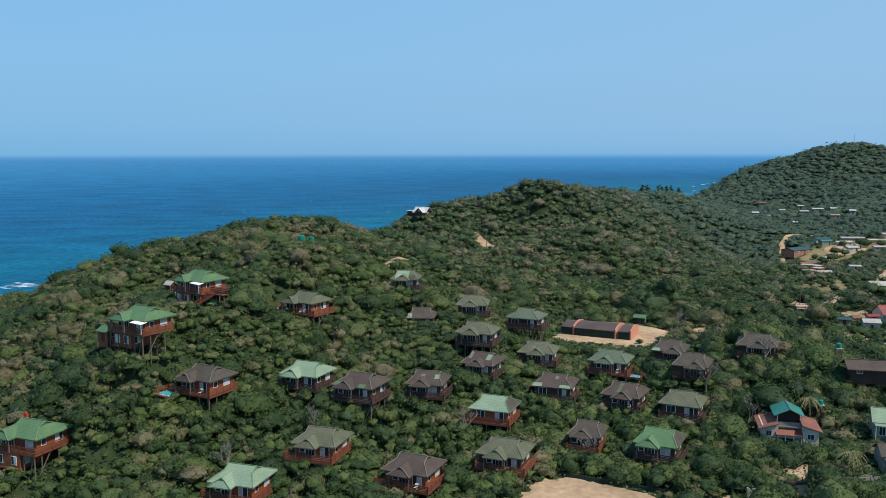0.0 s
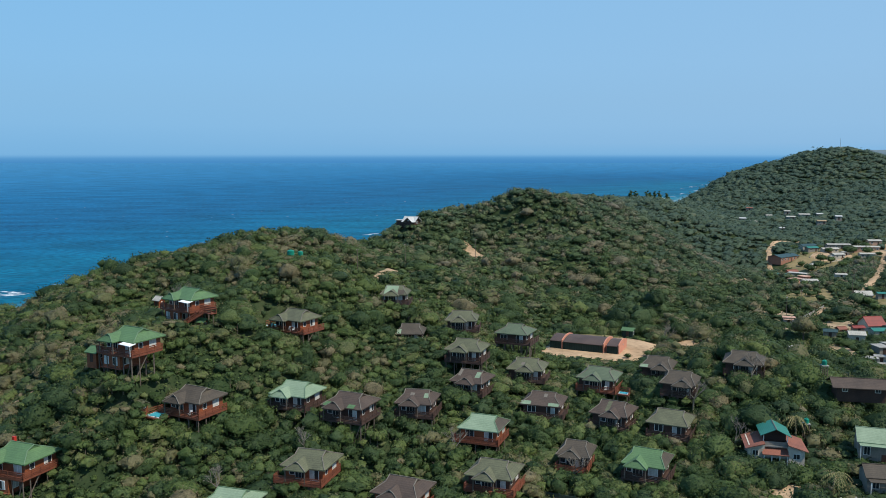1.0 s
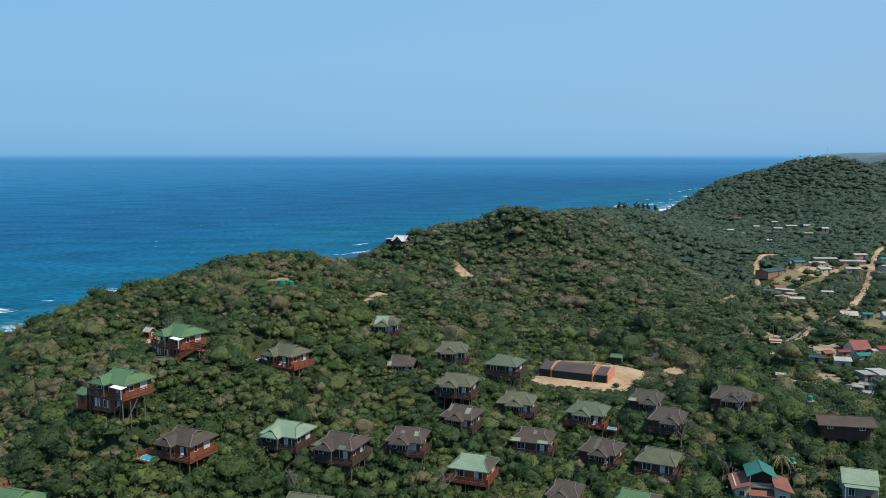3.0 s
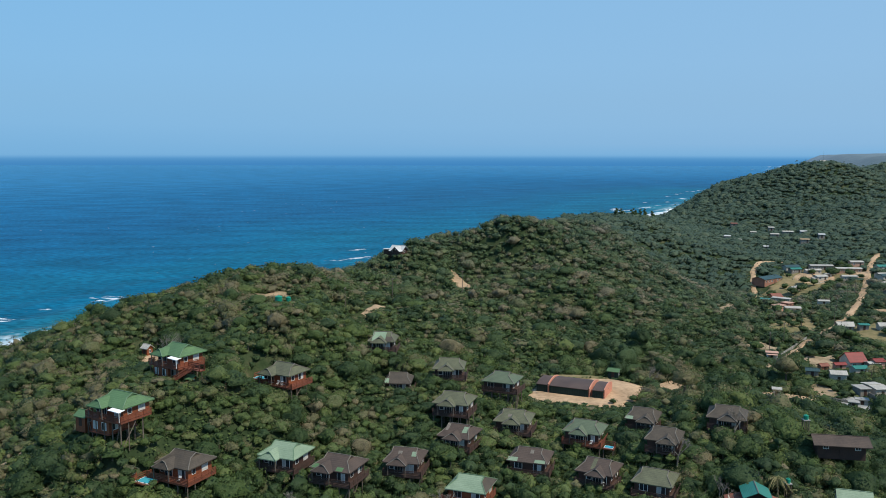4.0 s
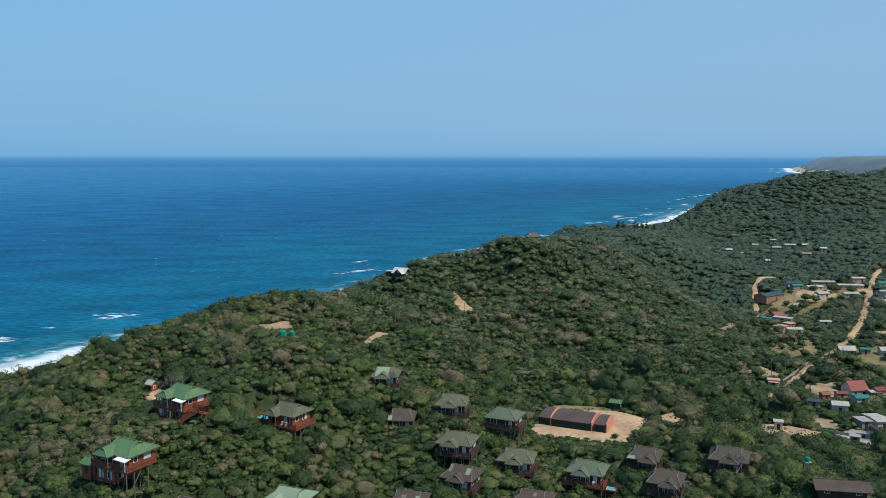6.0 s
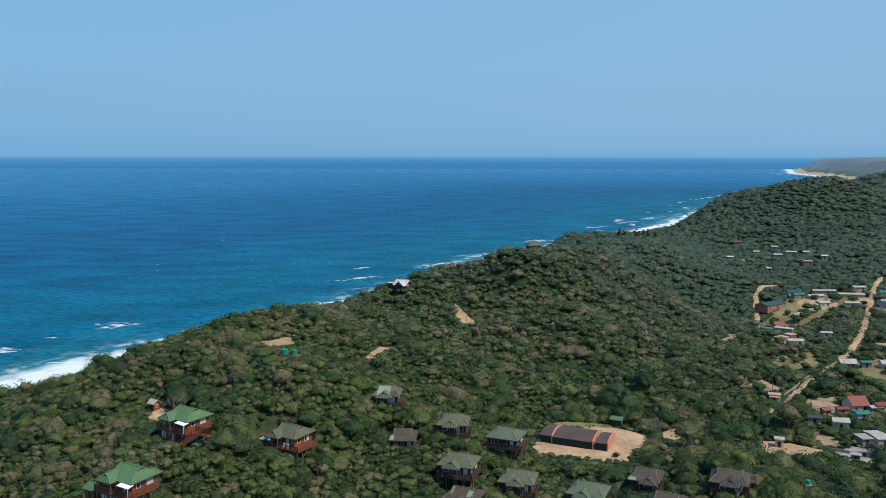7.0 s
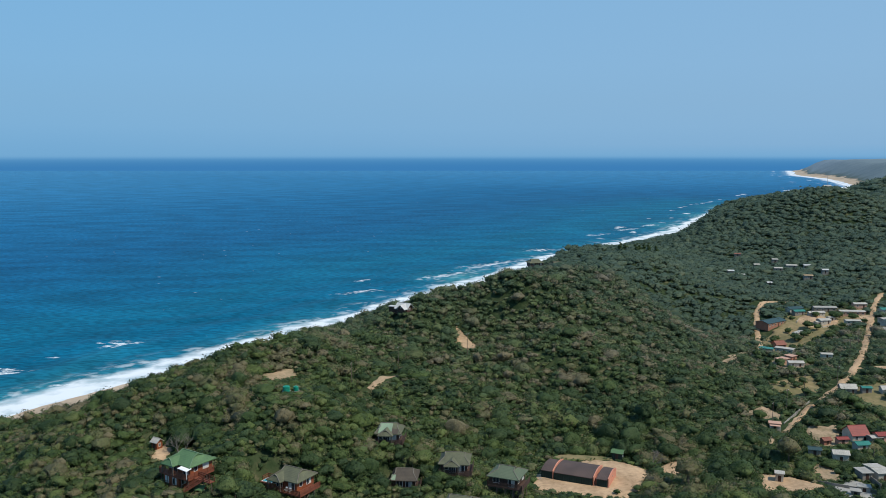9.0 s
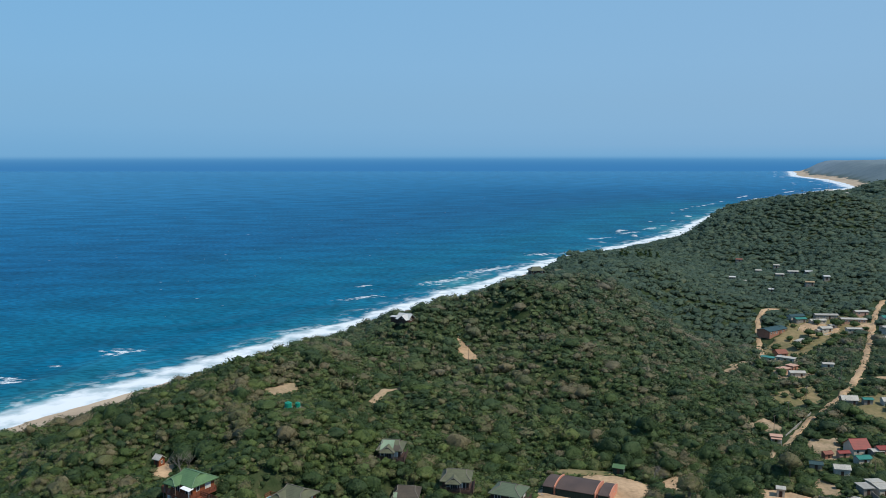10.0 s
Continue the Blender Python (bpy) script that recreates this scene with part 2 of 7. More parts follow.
def pool_water():
    mat = bpy.data.materials.new("pool_water")
    mat.use_nodes = True
    nodes, links = mat.node_tree.nodes, mat.node_tree.links
    shade = nodes["Principled BSDF"]
    shade.inputs["Base Color"].default_value = (0.05, 0.36, 0.45, 1)
    shade.inputs["Roughness"].default_value = 0.05
    ripple, relief = nodes.new("ShaderNodeTexNoise"), nodes.new("ShaderNodeBump")
    ripple.inputs["Scale"].default_value = 4
    relief.inputs["Strength"].default_value = 0.2
    links.new(ripple.outputs[0], relief.inputs["Height"])
    links.new(relief.outputs[0], shade.inputs["Normal"])
    return mat


POOL = pool_water()

# ---------------------------------------------------------------- the lie of the land
# dunes and hollows near the chalets, then the wide hills: x, y, radius, rise in metres
DUNES = [
    (-60, 240, 50, 23.4), (45, 375, 22, 23.0), (15, 120, 32, -6.3), (-45, 180, 22, 7.2), (-90, 390, 50, -2.5),
    (-45, 300, 22, 12.8), (75, 180, 22, 8.8), (45, 255, 32, -3.5), (-45, 120, 22, -4.6), (30, 165, 22, -0.6),
    (-30, 225, 22, 8.4), (-30, 390, 22, -2.4), (-60, 165, 22, 10.1), (0, 360, 22, 14.4), (135, 360, 32, -5.5),
    (-75, 120, 22, -4.7), (-90, 195, 22, 5.8), (60, 330, 22, 8.9), (0, 195, 22, 4.9), (15, 390, 22, 8.7),
    (-60, 210, 22, -6.4), (75, 375, 22, 10.6),
]
HILLS = [
    (400, 750, 240, 31.2), (-50, 450, 240, 15.7), (500, 1000, 100, 13.4), (200, 750, 100, -10.9), (150, 550, 60, 21.9),
    (300, 550, 100, -1.7), (250, 900, 60, -23.4), (135, 285, 80, -3.8), (350, 700, 60, -3.0), (750, 1150, 240, 13.1),
    (500, 800, 60, 3.1), (200, 450, 60, -10.6), (250, 650, 60, -12.5),
]
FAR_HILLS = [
    (350, 1050, 60, 27.7), (450, 900, 60, 21.8), (50, 600, 60, -4.9), (300, 1000, 60, -5.7), (400, 800, 60, 27.1),
    (350, 900, 60, 14.1), (100, 450, 60, 20.3), (100, 650, 60, 12.6), (450, 1050, 60, 14.1), (200, 550, 60, -13.5),
    (300, 850, 60, 11.5), (200, 850, 60, -15.7), (650, 950, 160, 17.5),
]
SEAWARD_DUNES = [
    (-166, 274, 24, 6.2), (-142, 274, 24, 7.1), (-118, 274, 24, -7.7), (-118, 202, 24, -3.2), (-118, 226, 24, 0.6),
    (-94, 250, 24, -3.3), (-94, 226, 24, 3.4), (-94, 322, 24, 1.2), (-70, 298, 24, -6.1), (-70, 322, 24, -3.4),
    (-70, 274, 24, 2.4), (-46, 274, 24, 7.5), (-46, 202, 24, 4.8), (-46, 250, 24, -3.9), (-46, 298, 24, -4.5),
]
INNER_DUNES = [
    (-22, 322, 24, 5.6), (-22, 250, 24, -5.3), (-22, 202, 24, 2.2), (-22, 274, 24, 2.0), (2, 274, 24, 4.0),
    (2, 322, 24, 2.8), (2, 298, 24, 0.4), (26, 322, 24, 3.5), (26, 274, 24, 2.6), (50, 322, 24, 5.3),
    (50, 298, 24, -3.4), (50, 274, 24, 3.0), (74, 274, 24, 2.7), (74, 298, 24, 2.2), (98, 322, 24, 3.2),
    (122, 298, 24, -1.7),
]
CREST_DUNES = [
    (150, 450, 45, -15.2), (-50, 350, 45, 7.3), (-100, 400, 45, -6.6), (150, 400, 45, -6.5), (0, 400, 45, 6.2),
    (0, 350, 45, -5.1), (100, 400, 45, 1.0), (0, 450, 45, -3.8), (0, 500, 45, -4.4), (50, 450, 45, 4.4),
    (-100, 350, 45, -2.4), (50, 500, 45, -1.5), (200, 500, 45, 2.7), (-50, 400, 45, -3.4), (100, 450, 45, 2.6),
    (-100, 450, 45, -1.3), (150, 500, 45, -0.2), (200, 450, 45, 1.5), (-50, 500, 45, -0.6),
]
OUTER_HILLS = [
    (950, 1600, 150, -13.3), (350, 1010, 80, -12.3), (900, 1450, 150, -11.4), (440, 1100, 80, 10.1), (170, 650, 80, 11.1),
    (80, 650, 80, -8.8), (80, 740, 80, -2.4), (350, 740, 80, 4.8), (260, 830, 80, -3.1), (170, 740, 80, 1.4),
    (260, 560, 80, -0.2), (80, 560, 80, -4.6), (260, 1010, 80, -2.8), (530, 1100, 80, 2.9), (170, 560, 80, -1.0),
    (530, 1010, 80, 2.7), (440, 740, 80, -1.5), (1050, 1450, 150, -1.9),
]
SHORE_Y = [-600, 0, 120, 220, 330, 473, 634, 834, 1084, 1614, 2300, 2581, 3027, 3421, 3934, 5595]
SHORE_X = [-640, -338, -277, -222, -162, -64, 34, 147, 340, 616, 1120, 1374, 1555, 1690, 1800, 2512]


def inland(x, y):
    """Metres from the waterline, positive on land."""
    return (np.asarray(x) - np.interp(y, SHORE_Y, SHORE_X)) * 0.84


def beach_narrowing(y):
    """Metres by which the thicket comes nearer to the water along the coast."""
    return 2 + 25 * smooth(332, 412, y) * (1 - smooth(900, 1300, y))


def smooth(a, b, v):
    u = np.clip((np.asarray(v, float) - a) / (b - a), 0, 1)
    return u * u * (3 - 2 * u)


def wobble(x, y, size, seed=0.0):
    """Smooth uneven ground, about -1 to 1."""
    u, v = np.asarray(x) / size + seed * 1.7, np.asarray(y) / size - seed * 2.3
    return (np.sin(u * 1.9 + 1.3 * np.sin(v * 1.1)) + np.sin(v * 2.3 + 1.7 * np.sin(u * 0.7 + 2)) + np.sin((u + v) * 3.1 + 2 * np.sin(u * 1.3 - v))) / 3


# levelled ground: x, y, inner and outer radius, height
PADS = [
    (46, 225, 15, 24, 13.2), (64, 145, 7, 14, 9.8), (62, 131, 5, 10, 10.0), (26, 135, 9, 16, 6.2), (-4.2, 203, 4, 10, 18.4),
    (-53.5, 157, 3, 6, 25.6), (-57.0, 153.0, 4, 11, 24.2), (-52, 182.5, 4, 12, 29.6), (-29.5, 187, 4, 11, 24.8), (-8.4, 216.2, 4, 10, 26.4),
    (-14.9, 157.2, 4, 10, 13.6),
]
LEVELLED = [
    (-43.3, 152.9, 4, 8, 17.0), (-68.9, 138.5, 4, 9, 10.2), (-31.9, 131.2, 4, 9, 6.9), (9.7, 177.9, 3, 7, 14.0), (24.4, 170.7, 4, 9, 11.3), (39.4, 143.8, 4, 9, 8.5),
    (68.3, 175.5, 4, 9, 18.2), (27.7, 150.3, 4, 8, 7.9), (52.9, 186.6, 4, 9, 14.5), (-68, 211, 3, 7, 27.3), (-6, 354, 3, 8, 35.0), (-36.5, 190.5, 3, 6, 25.2), (-59, 144.5, 3, 10, 17.5), (-55.0, 153.6, 4, 8.5, 24.4), (-49.4, 148.6, 2.5, 4.5, 17.6),
]
TERRACES = [
    (8.7, 208, 4, 10, 21.2), (9, 185.6, 3, 8, 18.8), (22, 205.6, 4, 10, 15.4), (38.2, 181, 4, 9, 13.6), (52.9, 170.1, 4, 10, 15.6),
    (11.7, 141.7, 4, 9, 7.4), (47.7, 158.5, 4, 9, 10.8), (37.7, 164.2, 4, 9, 10.9), (-20.2, 140.7, 4, 9, 10.2),
    (-25.7, 161.2, 4, 9, 16.4),
]


def height(x, y):
    x, y = np.asarray(x, float), np.asarray(y, float)
    v = inland(x, y)
    z = 3.0 * smooth(0, 30, v) + 5.0 * smooth(25, 90, v) - 6.0 * smooth(0, -60, v)
    dunes = sum(rise * np.exp(-((x - cx) ** 2 + (y - cy) ** 2) / r ** 2) for cx, cy, r, rise in DUNES + HILLS + FAR_HILLS + SEAWARD_DUNES + INNER_DUNES + CREST_DUNES + OUTER_HILLS)
    z = z + smooth(22, 62, v) * (dunes + 1.3 * wobble(x, y, 15) + 0.5 * wobble(x, y, 6, 2))
    far = smooth(2300, 3200, y) * smooth(25, 170, v)
    z = z + far * (57 + 13 * wobble(x, y, 380, 3)) + 78 * smooth(60, 240, v) * np.exp(-((x - 960) ** 2 + (y - 1500) ** 2) / 200 ** 2)
    for cx, cy, r0, r1, level in PADS + TERRACES + LEVELLED:
        near = 1 - smooth(r0, r1, np.hypot(x - cx, y - cy))
        z = z + near * (level - z)
    return z


def ground_at(x, y):
    return float(height(x, y))


def mesh_from(name, verts, faces, smooth_faces=True):
    """A mesh from arrays of places and of triangles or quads, all of one kind."""
    verts, faces = np.asarray(verts, np.float32), np.asarray(faces, np.int32)
    me = bpy.data.meshes.new(name)
    n, k = faces.shape
    me.vertices.add(len(verts))
    me.vertices.foreach_set("co", verts.ravel())
    me.loops.add(n * k)
    me.loops.foreach_set("vertex_index", faces.ravel())
    me.polygons.add(n)
    me.polygons.foreach_set("loop_start", np.arange(0, n * k, k, dtype=np.int32))
    me.polygons.foreach_set("use_smooth", np.full(n, smooth_faces))
    me.update(calc_edges=True)
    return me


def give(me, name, values):
    me.attributes.new(name, "FLOAT", "POINT").data.foreach_set("value", np.asarray(values, np.float32).ravel())


def sheet(xs, ys):
    X, Y = np.meshgrid(xs, ys)
    w = len(xs)
    i = (np.arange(len(ys) - 1)[:, None] * w + np.arange(w - 1)[None, :]).ravel()
    return X.ravel(), Y.ravel(), np.stack([i, i + 1, i + w + 1, i + w], 1)


def steps(*pieces):
    """Grid lines: (from, to, spacing) one after another."""
    return np.unique(np.concatenate([np.arange(a, b, s) for a, b, s in pieces] + [[pieces[-1][1]]]))


def ground_material():
    mat = bpy.data.materials.new("thicket_floor_and_beach_sand")
    mat.use_nodes = True
    nodes, links = mat.node_tree.nodes, mat.node_tree.links
    shade = nodes["Principled BSDF"]
    shade.inputs["Roughness"].default_value, shade.inputs["Specular IOR Level"].default_value = 0.95, 0.1
    place = nodes.new("ShaderNodeTexCoord")
    noises = []
    for scale, detail in ((0.02, 6), (0.22, 8), (0.9, 5)):
        n = nodes.new("ShaderNodeTexNoise")
        n.inputs["Scale"].default_value, n.inputs["Detail"].default_value = scale, detail
        links.new(place.outputs["Object"], n.inputs["Vector"])
        noises.append(n)
    green = ramp(nodes, [(0.36, (0.022, 0.037, 0.015)), (0.5, (0.032, 0.049, 0.020)), (0.62, (0.052, 0.063, 0.029)), (0.74, (0.14, 0.12, 0.07))])
    links.new(noises[1].outputs[0], green.inputs[0])
    sand = ramp(nodes, [(0.35, (0.34, 0.265, 0.19)), (0.65, (0.48, 0.385, 0.285))])
    links.new(noises[0].outputs[0], sand.inputs[0])
    bare = nodes.new("ShaderNodeAttribute")
    bare.attribute_name = "bare"
    rag = nodes.new("ShaderNodeMath")
    rag.operation, rag.inputs[1].default_value = "MULTIPLY_ADD", 0.5
    links.new(noises[1].outputs[0], rag.inputs[0])
    links.new(bare.outputs["Fac"], rag.inputs[2])
    edge = nodes.new("ShaderNodeMapRange")
    edge.inputs["From Min"].default_value, edge.inputs["From Max"].default_value = 0.68, 0.82
    links.new(rag.outputs[0], edge.inputs["Value"])
    mix = nodes.new("ShaderNodeMix")
    mix.data_type = "RGBA"
    links.new(edge.outputs[0], mix.inputs[0])
    # far land goes pale grey-blue: distance haze put into its base colour
    land_haze, hazed_land = nodes.new("ShaderNodeAttribute"), nodes.new("ShaderNodeMix")
    land_haze.attribute_name, hazed_land.data_type = "land_haze", "RGBA"
    links.new(land_haze.outputs["Fac"], hazed_land.inputs[0])
    links.new(green.outputs[0], hazed_land.inputs[6])
    land_haze_tones = ramp(nodes, [(0.35, (0.140, 0.195, 0.235)), (0.65, (0.170, 0.225, 0.262))])
    links.new(noises[0].outputs[0], land_haze_tones.inputs[0])
    links.new(land_haze_tones.outputs[0], hazed_land.inputs[7])
    links.new(hazed_land.outputs[2], mix.inputs[6])
    links.new(sand.outputs[0], mix.inputs[7])
    links.new(mix.outputs[2], shade.inputs["Base Color"])
    relief = nodes.new("ShaderNodeBump")
    relief.inputs["Strength"].default_value, relief.inputs["Distance"].default_value = 0.6, 0.5
    links.new(noises[2].outputs[0], relief.inputs["Height"])
    links.new(relief.outputs[0], shade.inputs["Normal"])
    return mat


def build_ground():
    xs = steps((-4900, -700, 300), (-700, -160, 18), (-160, 180, 3.2), (180, 290, 4.5), (290, 520, 9), (520, 1100, 24), (1100, 2500, 50), (2500, 4900, 120))
    ys = steps((-1200, -100, 100), (-100, 90, 14), (90, 420, 3.2), (420, 500, 4.5), (500, 900, 9), (900, 1300, 16), (1300, 3600, 45), (3600, 5300, 100))
    x, y, faces = sheet(xs, ys)
    v = inland(x, y)
    me = mesh_from("ground", np.stack([x, y, height(x, y)], 1), faces)
    narrow = beach_narrowing(y)
    beach = 1 - smooth(22, 34, v + narrow + 5 * wobble(x, y, 30, 5))
    far_beach = smooth(2100, 2400, y) * (1 - smooth(22, 62, v + 14 * wobble(x, y, 130, 7)))
    give(me, "bare", np.maximum(beach, far_beach))
    # how much haze is painted in, growing with distance beyond 1900 m
    give(me, "land_haze", (0.7 * smooth(1900, 2500, y) + 0.3 * smooth(2900, 4600, y)) * smooth(30, 70, v))
    ob = new("ground", me)
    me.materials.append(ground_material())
    tagged(ob, "dune land under coastal thicket with a pale sand beach", "ground", kind="structure")


def sea_material():
    mat = bpy.data.materials.new("sea_water")
    mat.use_nodes = True
    nodes, links = mat.node_tree.nodes, mat.node_tree.links
    shade = nodes["Principled BSDF"]
    shade.inputs["IOR"].default_value = 1.33

    def noise_at(scale, detail, stretch=(1, 1, 1)):
        n, m = nodes.new("ShaderNodeTexNoise"), nodes.new("ShaderNodeMapping")
        m.inputs["Scale"].default_value = stretch
        m.inputs["Rotation"].default_value = (0, 0, radians(-57))
        links.new(place.outputs["Object"], m.inputs["Vector"])
        links.new(m.outputs[0], n.inputs["Vector"])
        n.inputs["Scale"].default_value, n.inputs["Detail"].default_value = scale, detail
        return n.outputs[0]

    def maths(op, a, b):
        n = nodes.new("ShaderNodeMath")
        n.operation = op
        for i, value in enumerate((a, b)):
            if isinstance(value, (int, float)):
                n.inputs[i].default_value = value
            else:
                links.new(value, n.inputs[i])
        return n.outputs[0]

    def between(value, a, b, lo=0.0, hi=1.0):
        n = nodes.new("ShaderNodeMapRange")
        n.interpolation_type = "SMOOTHSTEP"
        for key, number in (("From Min", a), ("From Max", b), ("To Min", lo), ("To Max", hi)):
            n.inputs[key].default_value = number
        links.new(value, n.inputs["Value"])
        return n.outputs[0]

    place = nodes.new("ShaderNodeTexCoord")
    off = nodes.new("ShaderNodeAttribute")
    off.attribute_name = "offshore_and_haze"
    off = off.outputs["Fac"]
    patches = noise_at(0.010, 4, (1, 0.45, 1))
    lace = noise_at(0.16, 7)
    fine = noise_at(1.0, 5)
    surf = nodes.new("ShaderNodeAttribute")
    surf.attribute_name = "surf"
    ragged = maths("ADD", surf.outputs["Fac"], maths("MULTIPLY", maths("SUBTRACT", noise_at(0.035, 5), 0.5), 26))
    ragged = maths("ADD", ragged, maths("MULTIPLY", maths("SUBTRACT", lace, 0.5), 18))
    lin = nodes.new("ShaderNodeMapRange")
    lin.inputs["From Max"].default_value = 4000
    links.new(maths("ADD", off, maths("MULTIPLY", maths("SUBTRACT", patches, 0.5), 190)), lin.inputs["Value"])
    # first stops are water colour; the paler last ones paint distance haze into it
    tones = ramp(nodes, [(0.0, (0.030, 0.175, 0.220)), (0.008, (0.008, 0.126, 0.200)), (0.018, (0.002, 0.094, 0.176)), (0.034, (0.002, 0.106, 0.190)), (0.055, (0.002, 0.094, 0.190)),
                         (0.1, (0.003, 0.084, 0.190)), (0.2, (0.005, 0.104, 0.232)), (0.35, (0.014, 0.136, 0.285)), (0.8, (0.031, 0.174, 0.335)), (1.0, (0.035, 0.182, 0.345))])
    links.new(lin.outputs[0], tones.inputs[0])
    # white water: the swash, single breakers, torn lines of surf farther along the coast, and specks far out
    mild = maths("ADD", surf.outputs["Fac"], maths("ADD", maths("MULTIPLY", maths("SUBTRACT", noise_at(0.022, 4), 0.5), 30), maths("MULTIPLY", maths("SUBTRACT", lace, 0.5), 9)))
    solid_foam = between(mild, 23, 16)
    torn = maths("MULTIPLY", between(mild, 44, 18), between(maths("ADD", maths("MULTIPLY", noise_at(0.06, 8), 0.6), maths("MULTIPLY", lace, 0.4)), 0.49, 0.62))
    foam = maths("MAXIMUM", maths("MULTIPLY", solid_foam, between(noise_at(0.07, 8), 0.30, 0.58, 0.45, 1.0)), maths("MULTIPLY", torn, 0.6))
    breaker, along = nodes.new("ShaderNodeAttribute"), nodes.new("ShaderNodeAttribute")
    breaker.attribute_name, along.attribute_name = "breaker", "far_coast"
    ruffled = maths("ADD", breaker.outputs["Fac"], maths("MULTIPLY", maths("SUBTRACT", noise_at(0.26, 8, (0.6, 1, 1)), 0.5), 4.4))
    foam = maths("MAXIMUM", foam, maths("MULTIPLY", maths("MULTIPLY", between(ruffled, 0.45, 1.15), between(fine, 0.34, 0.62, 0.45, 1.0)), between(breaker.outputs["Fac"], 0.02, 0.4)))
    for at, wide, low in ((50, 6, 0.58), (82, 5, 0.61)):
        line = between(maths("ABSOLUTE", maths("SUBTRACT", ragged, at), 0), wide, wide * 0.3)
        line = maths("MULTIPLY", line, along.outputs["Fac"])
        foam = maths("MAXIMUM", foam, maths("MULTIPLY", maths("MULTIPLY", line, between(noise_at(0.018 + at * 1e-5, 2), low, low + 0.06)), between(fine, 0.38, 0.6, 0.4, 1.0)))
    caps = between(noise_at(0.20, 3, (0.45, 1, 1)), 0.735, 0.775)
    foam = maths("MAXIMUM", foam, maths("MULTIPLY", caps, 0.6))
    mix = nodes.new("ShaderNodeMix")
    mix.data_type = "RGBA"
    links.new(foam, mix.inputs[0])
    swell_tone = nodes.new("ShaderNodeHueSaturation")
    links.new(maths("MULTIPLY", between(noise_at(0.035, 6, (0.4, 1, 1)), 0.33, 0.67, 0.82, 1.16), between(noise_at(0.5, 6, (0.35, 1, 1)), 0.36, 0.64, 0.76, 1.24)), swell_tone.inputs["Value"])
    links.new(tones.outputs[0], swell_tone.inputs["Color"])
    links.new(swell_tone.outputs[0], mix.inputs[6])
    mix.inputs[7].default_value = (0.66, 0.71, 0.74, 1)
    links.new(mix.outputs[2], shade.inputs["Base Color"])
    links.new(between(foam, 0, 1, 0.33, 0.9), shade.inputs["Roughness"])
    shade.inputs["Specular IOR Level"].default_value = 0.05
    relief = nodes.new("ShaderNodeBump")
    relief.inputs["Strength"].default_value, relief.inputs["Distance"].default_value = 0.7, 0.9
    swell = maths("ADD", noise_at(0.05, 7, (0.3, 1, 1)), maths("MULTIPLY", noise_at(0.22, 4), 0.3))
    links.new(swell, relief.inputs["Height"])
    links.new(relief.outputs[0], shade.inputs["Normal"])
    # most of the light that comes back has been scattered in the water
    body, blend = nodes.new("ShaderNodeBsdfDiffuse"), nodes.new("ShaderNodeMixShader")
    links.new(mix.outputs[2], body.inputs["Color"])
    links.new(relief.outputs[0], body.inputs["Normal"])
    gloss, sheen = nodes.new("ShaderNodeBsdfGlossy"), nodes.new("ShaderNodeFresnel")
    gloss.inputs["Roughness"].default_value, sheen.inputs["IOR"].default_value = 0.18, 1.33
    links.new(maths("MULTIPLY", maths("MULTIPLY", sheen.outputs[0], 0.16), maths("SUBTRACT", 1.0, foam)), blend.inputs[0])
    links.new(body.outputs[0], blend.inputs[1])
    links.new(gloss.outputs[0], blend.inputs[2])
    links.new(blend.outputs[0], nodes["Material Output"].inputs["Surface"])
    return mat


# crests that have just broken: from x, y to x, y, and how wide they lie
BREAKERS = [
    (-174, 450, -155, 458, 9), (-206, 393, -190, 398, 10), (-190, 421, -185, 427, 3), (-61, 614, -32, 628, 8), (-51, 672, -41, 683, 5), (3, 685, 48, 735, 11),
    (39, 746, 97, 810, 13), (112, 876, 145, 900, 9), (218, 1051, 247, 1066, 8), (267, 1117, 303, 1144, 9), (320, 1173, 348, 1213, 9), (-165, 368, -160, 371, 5),
]


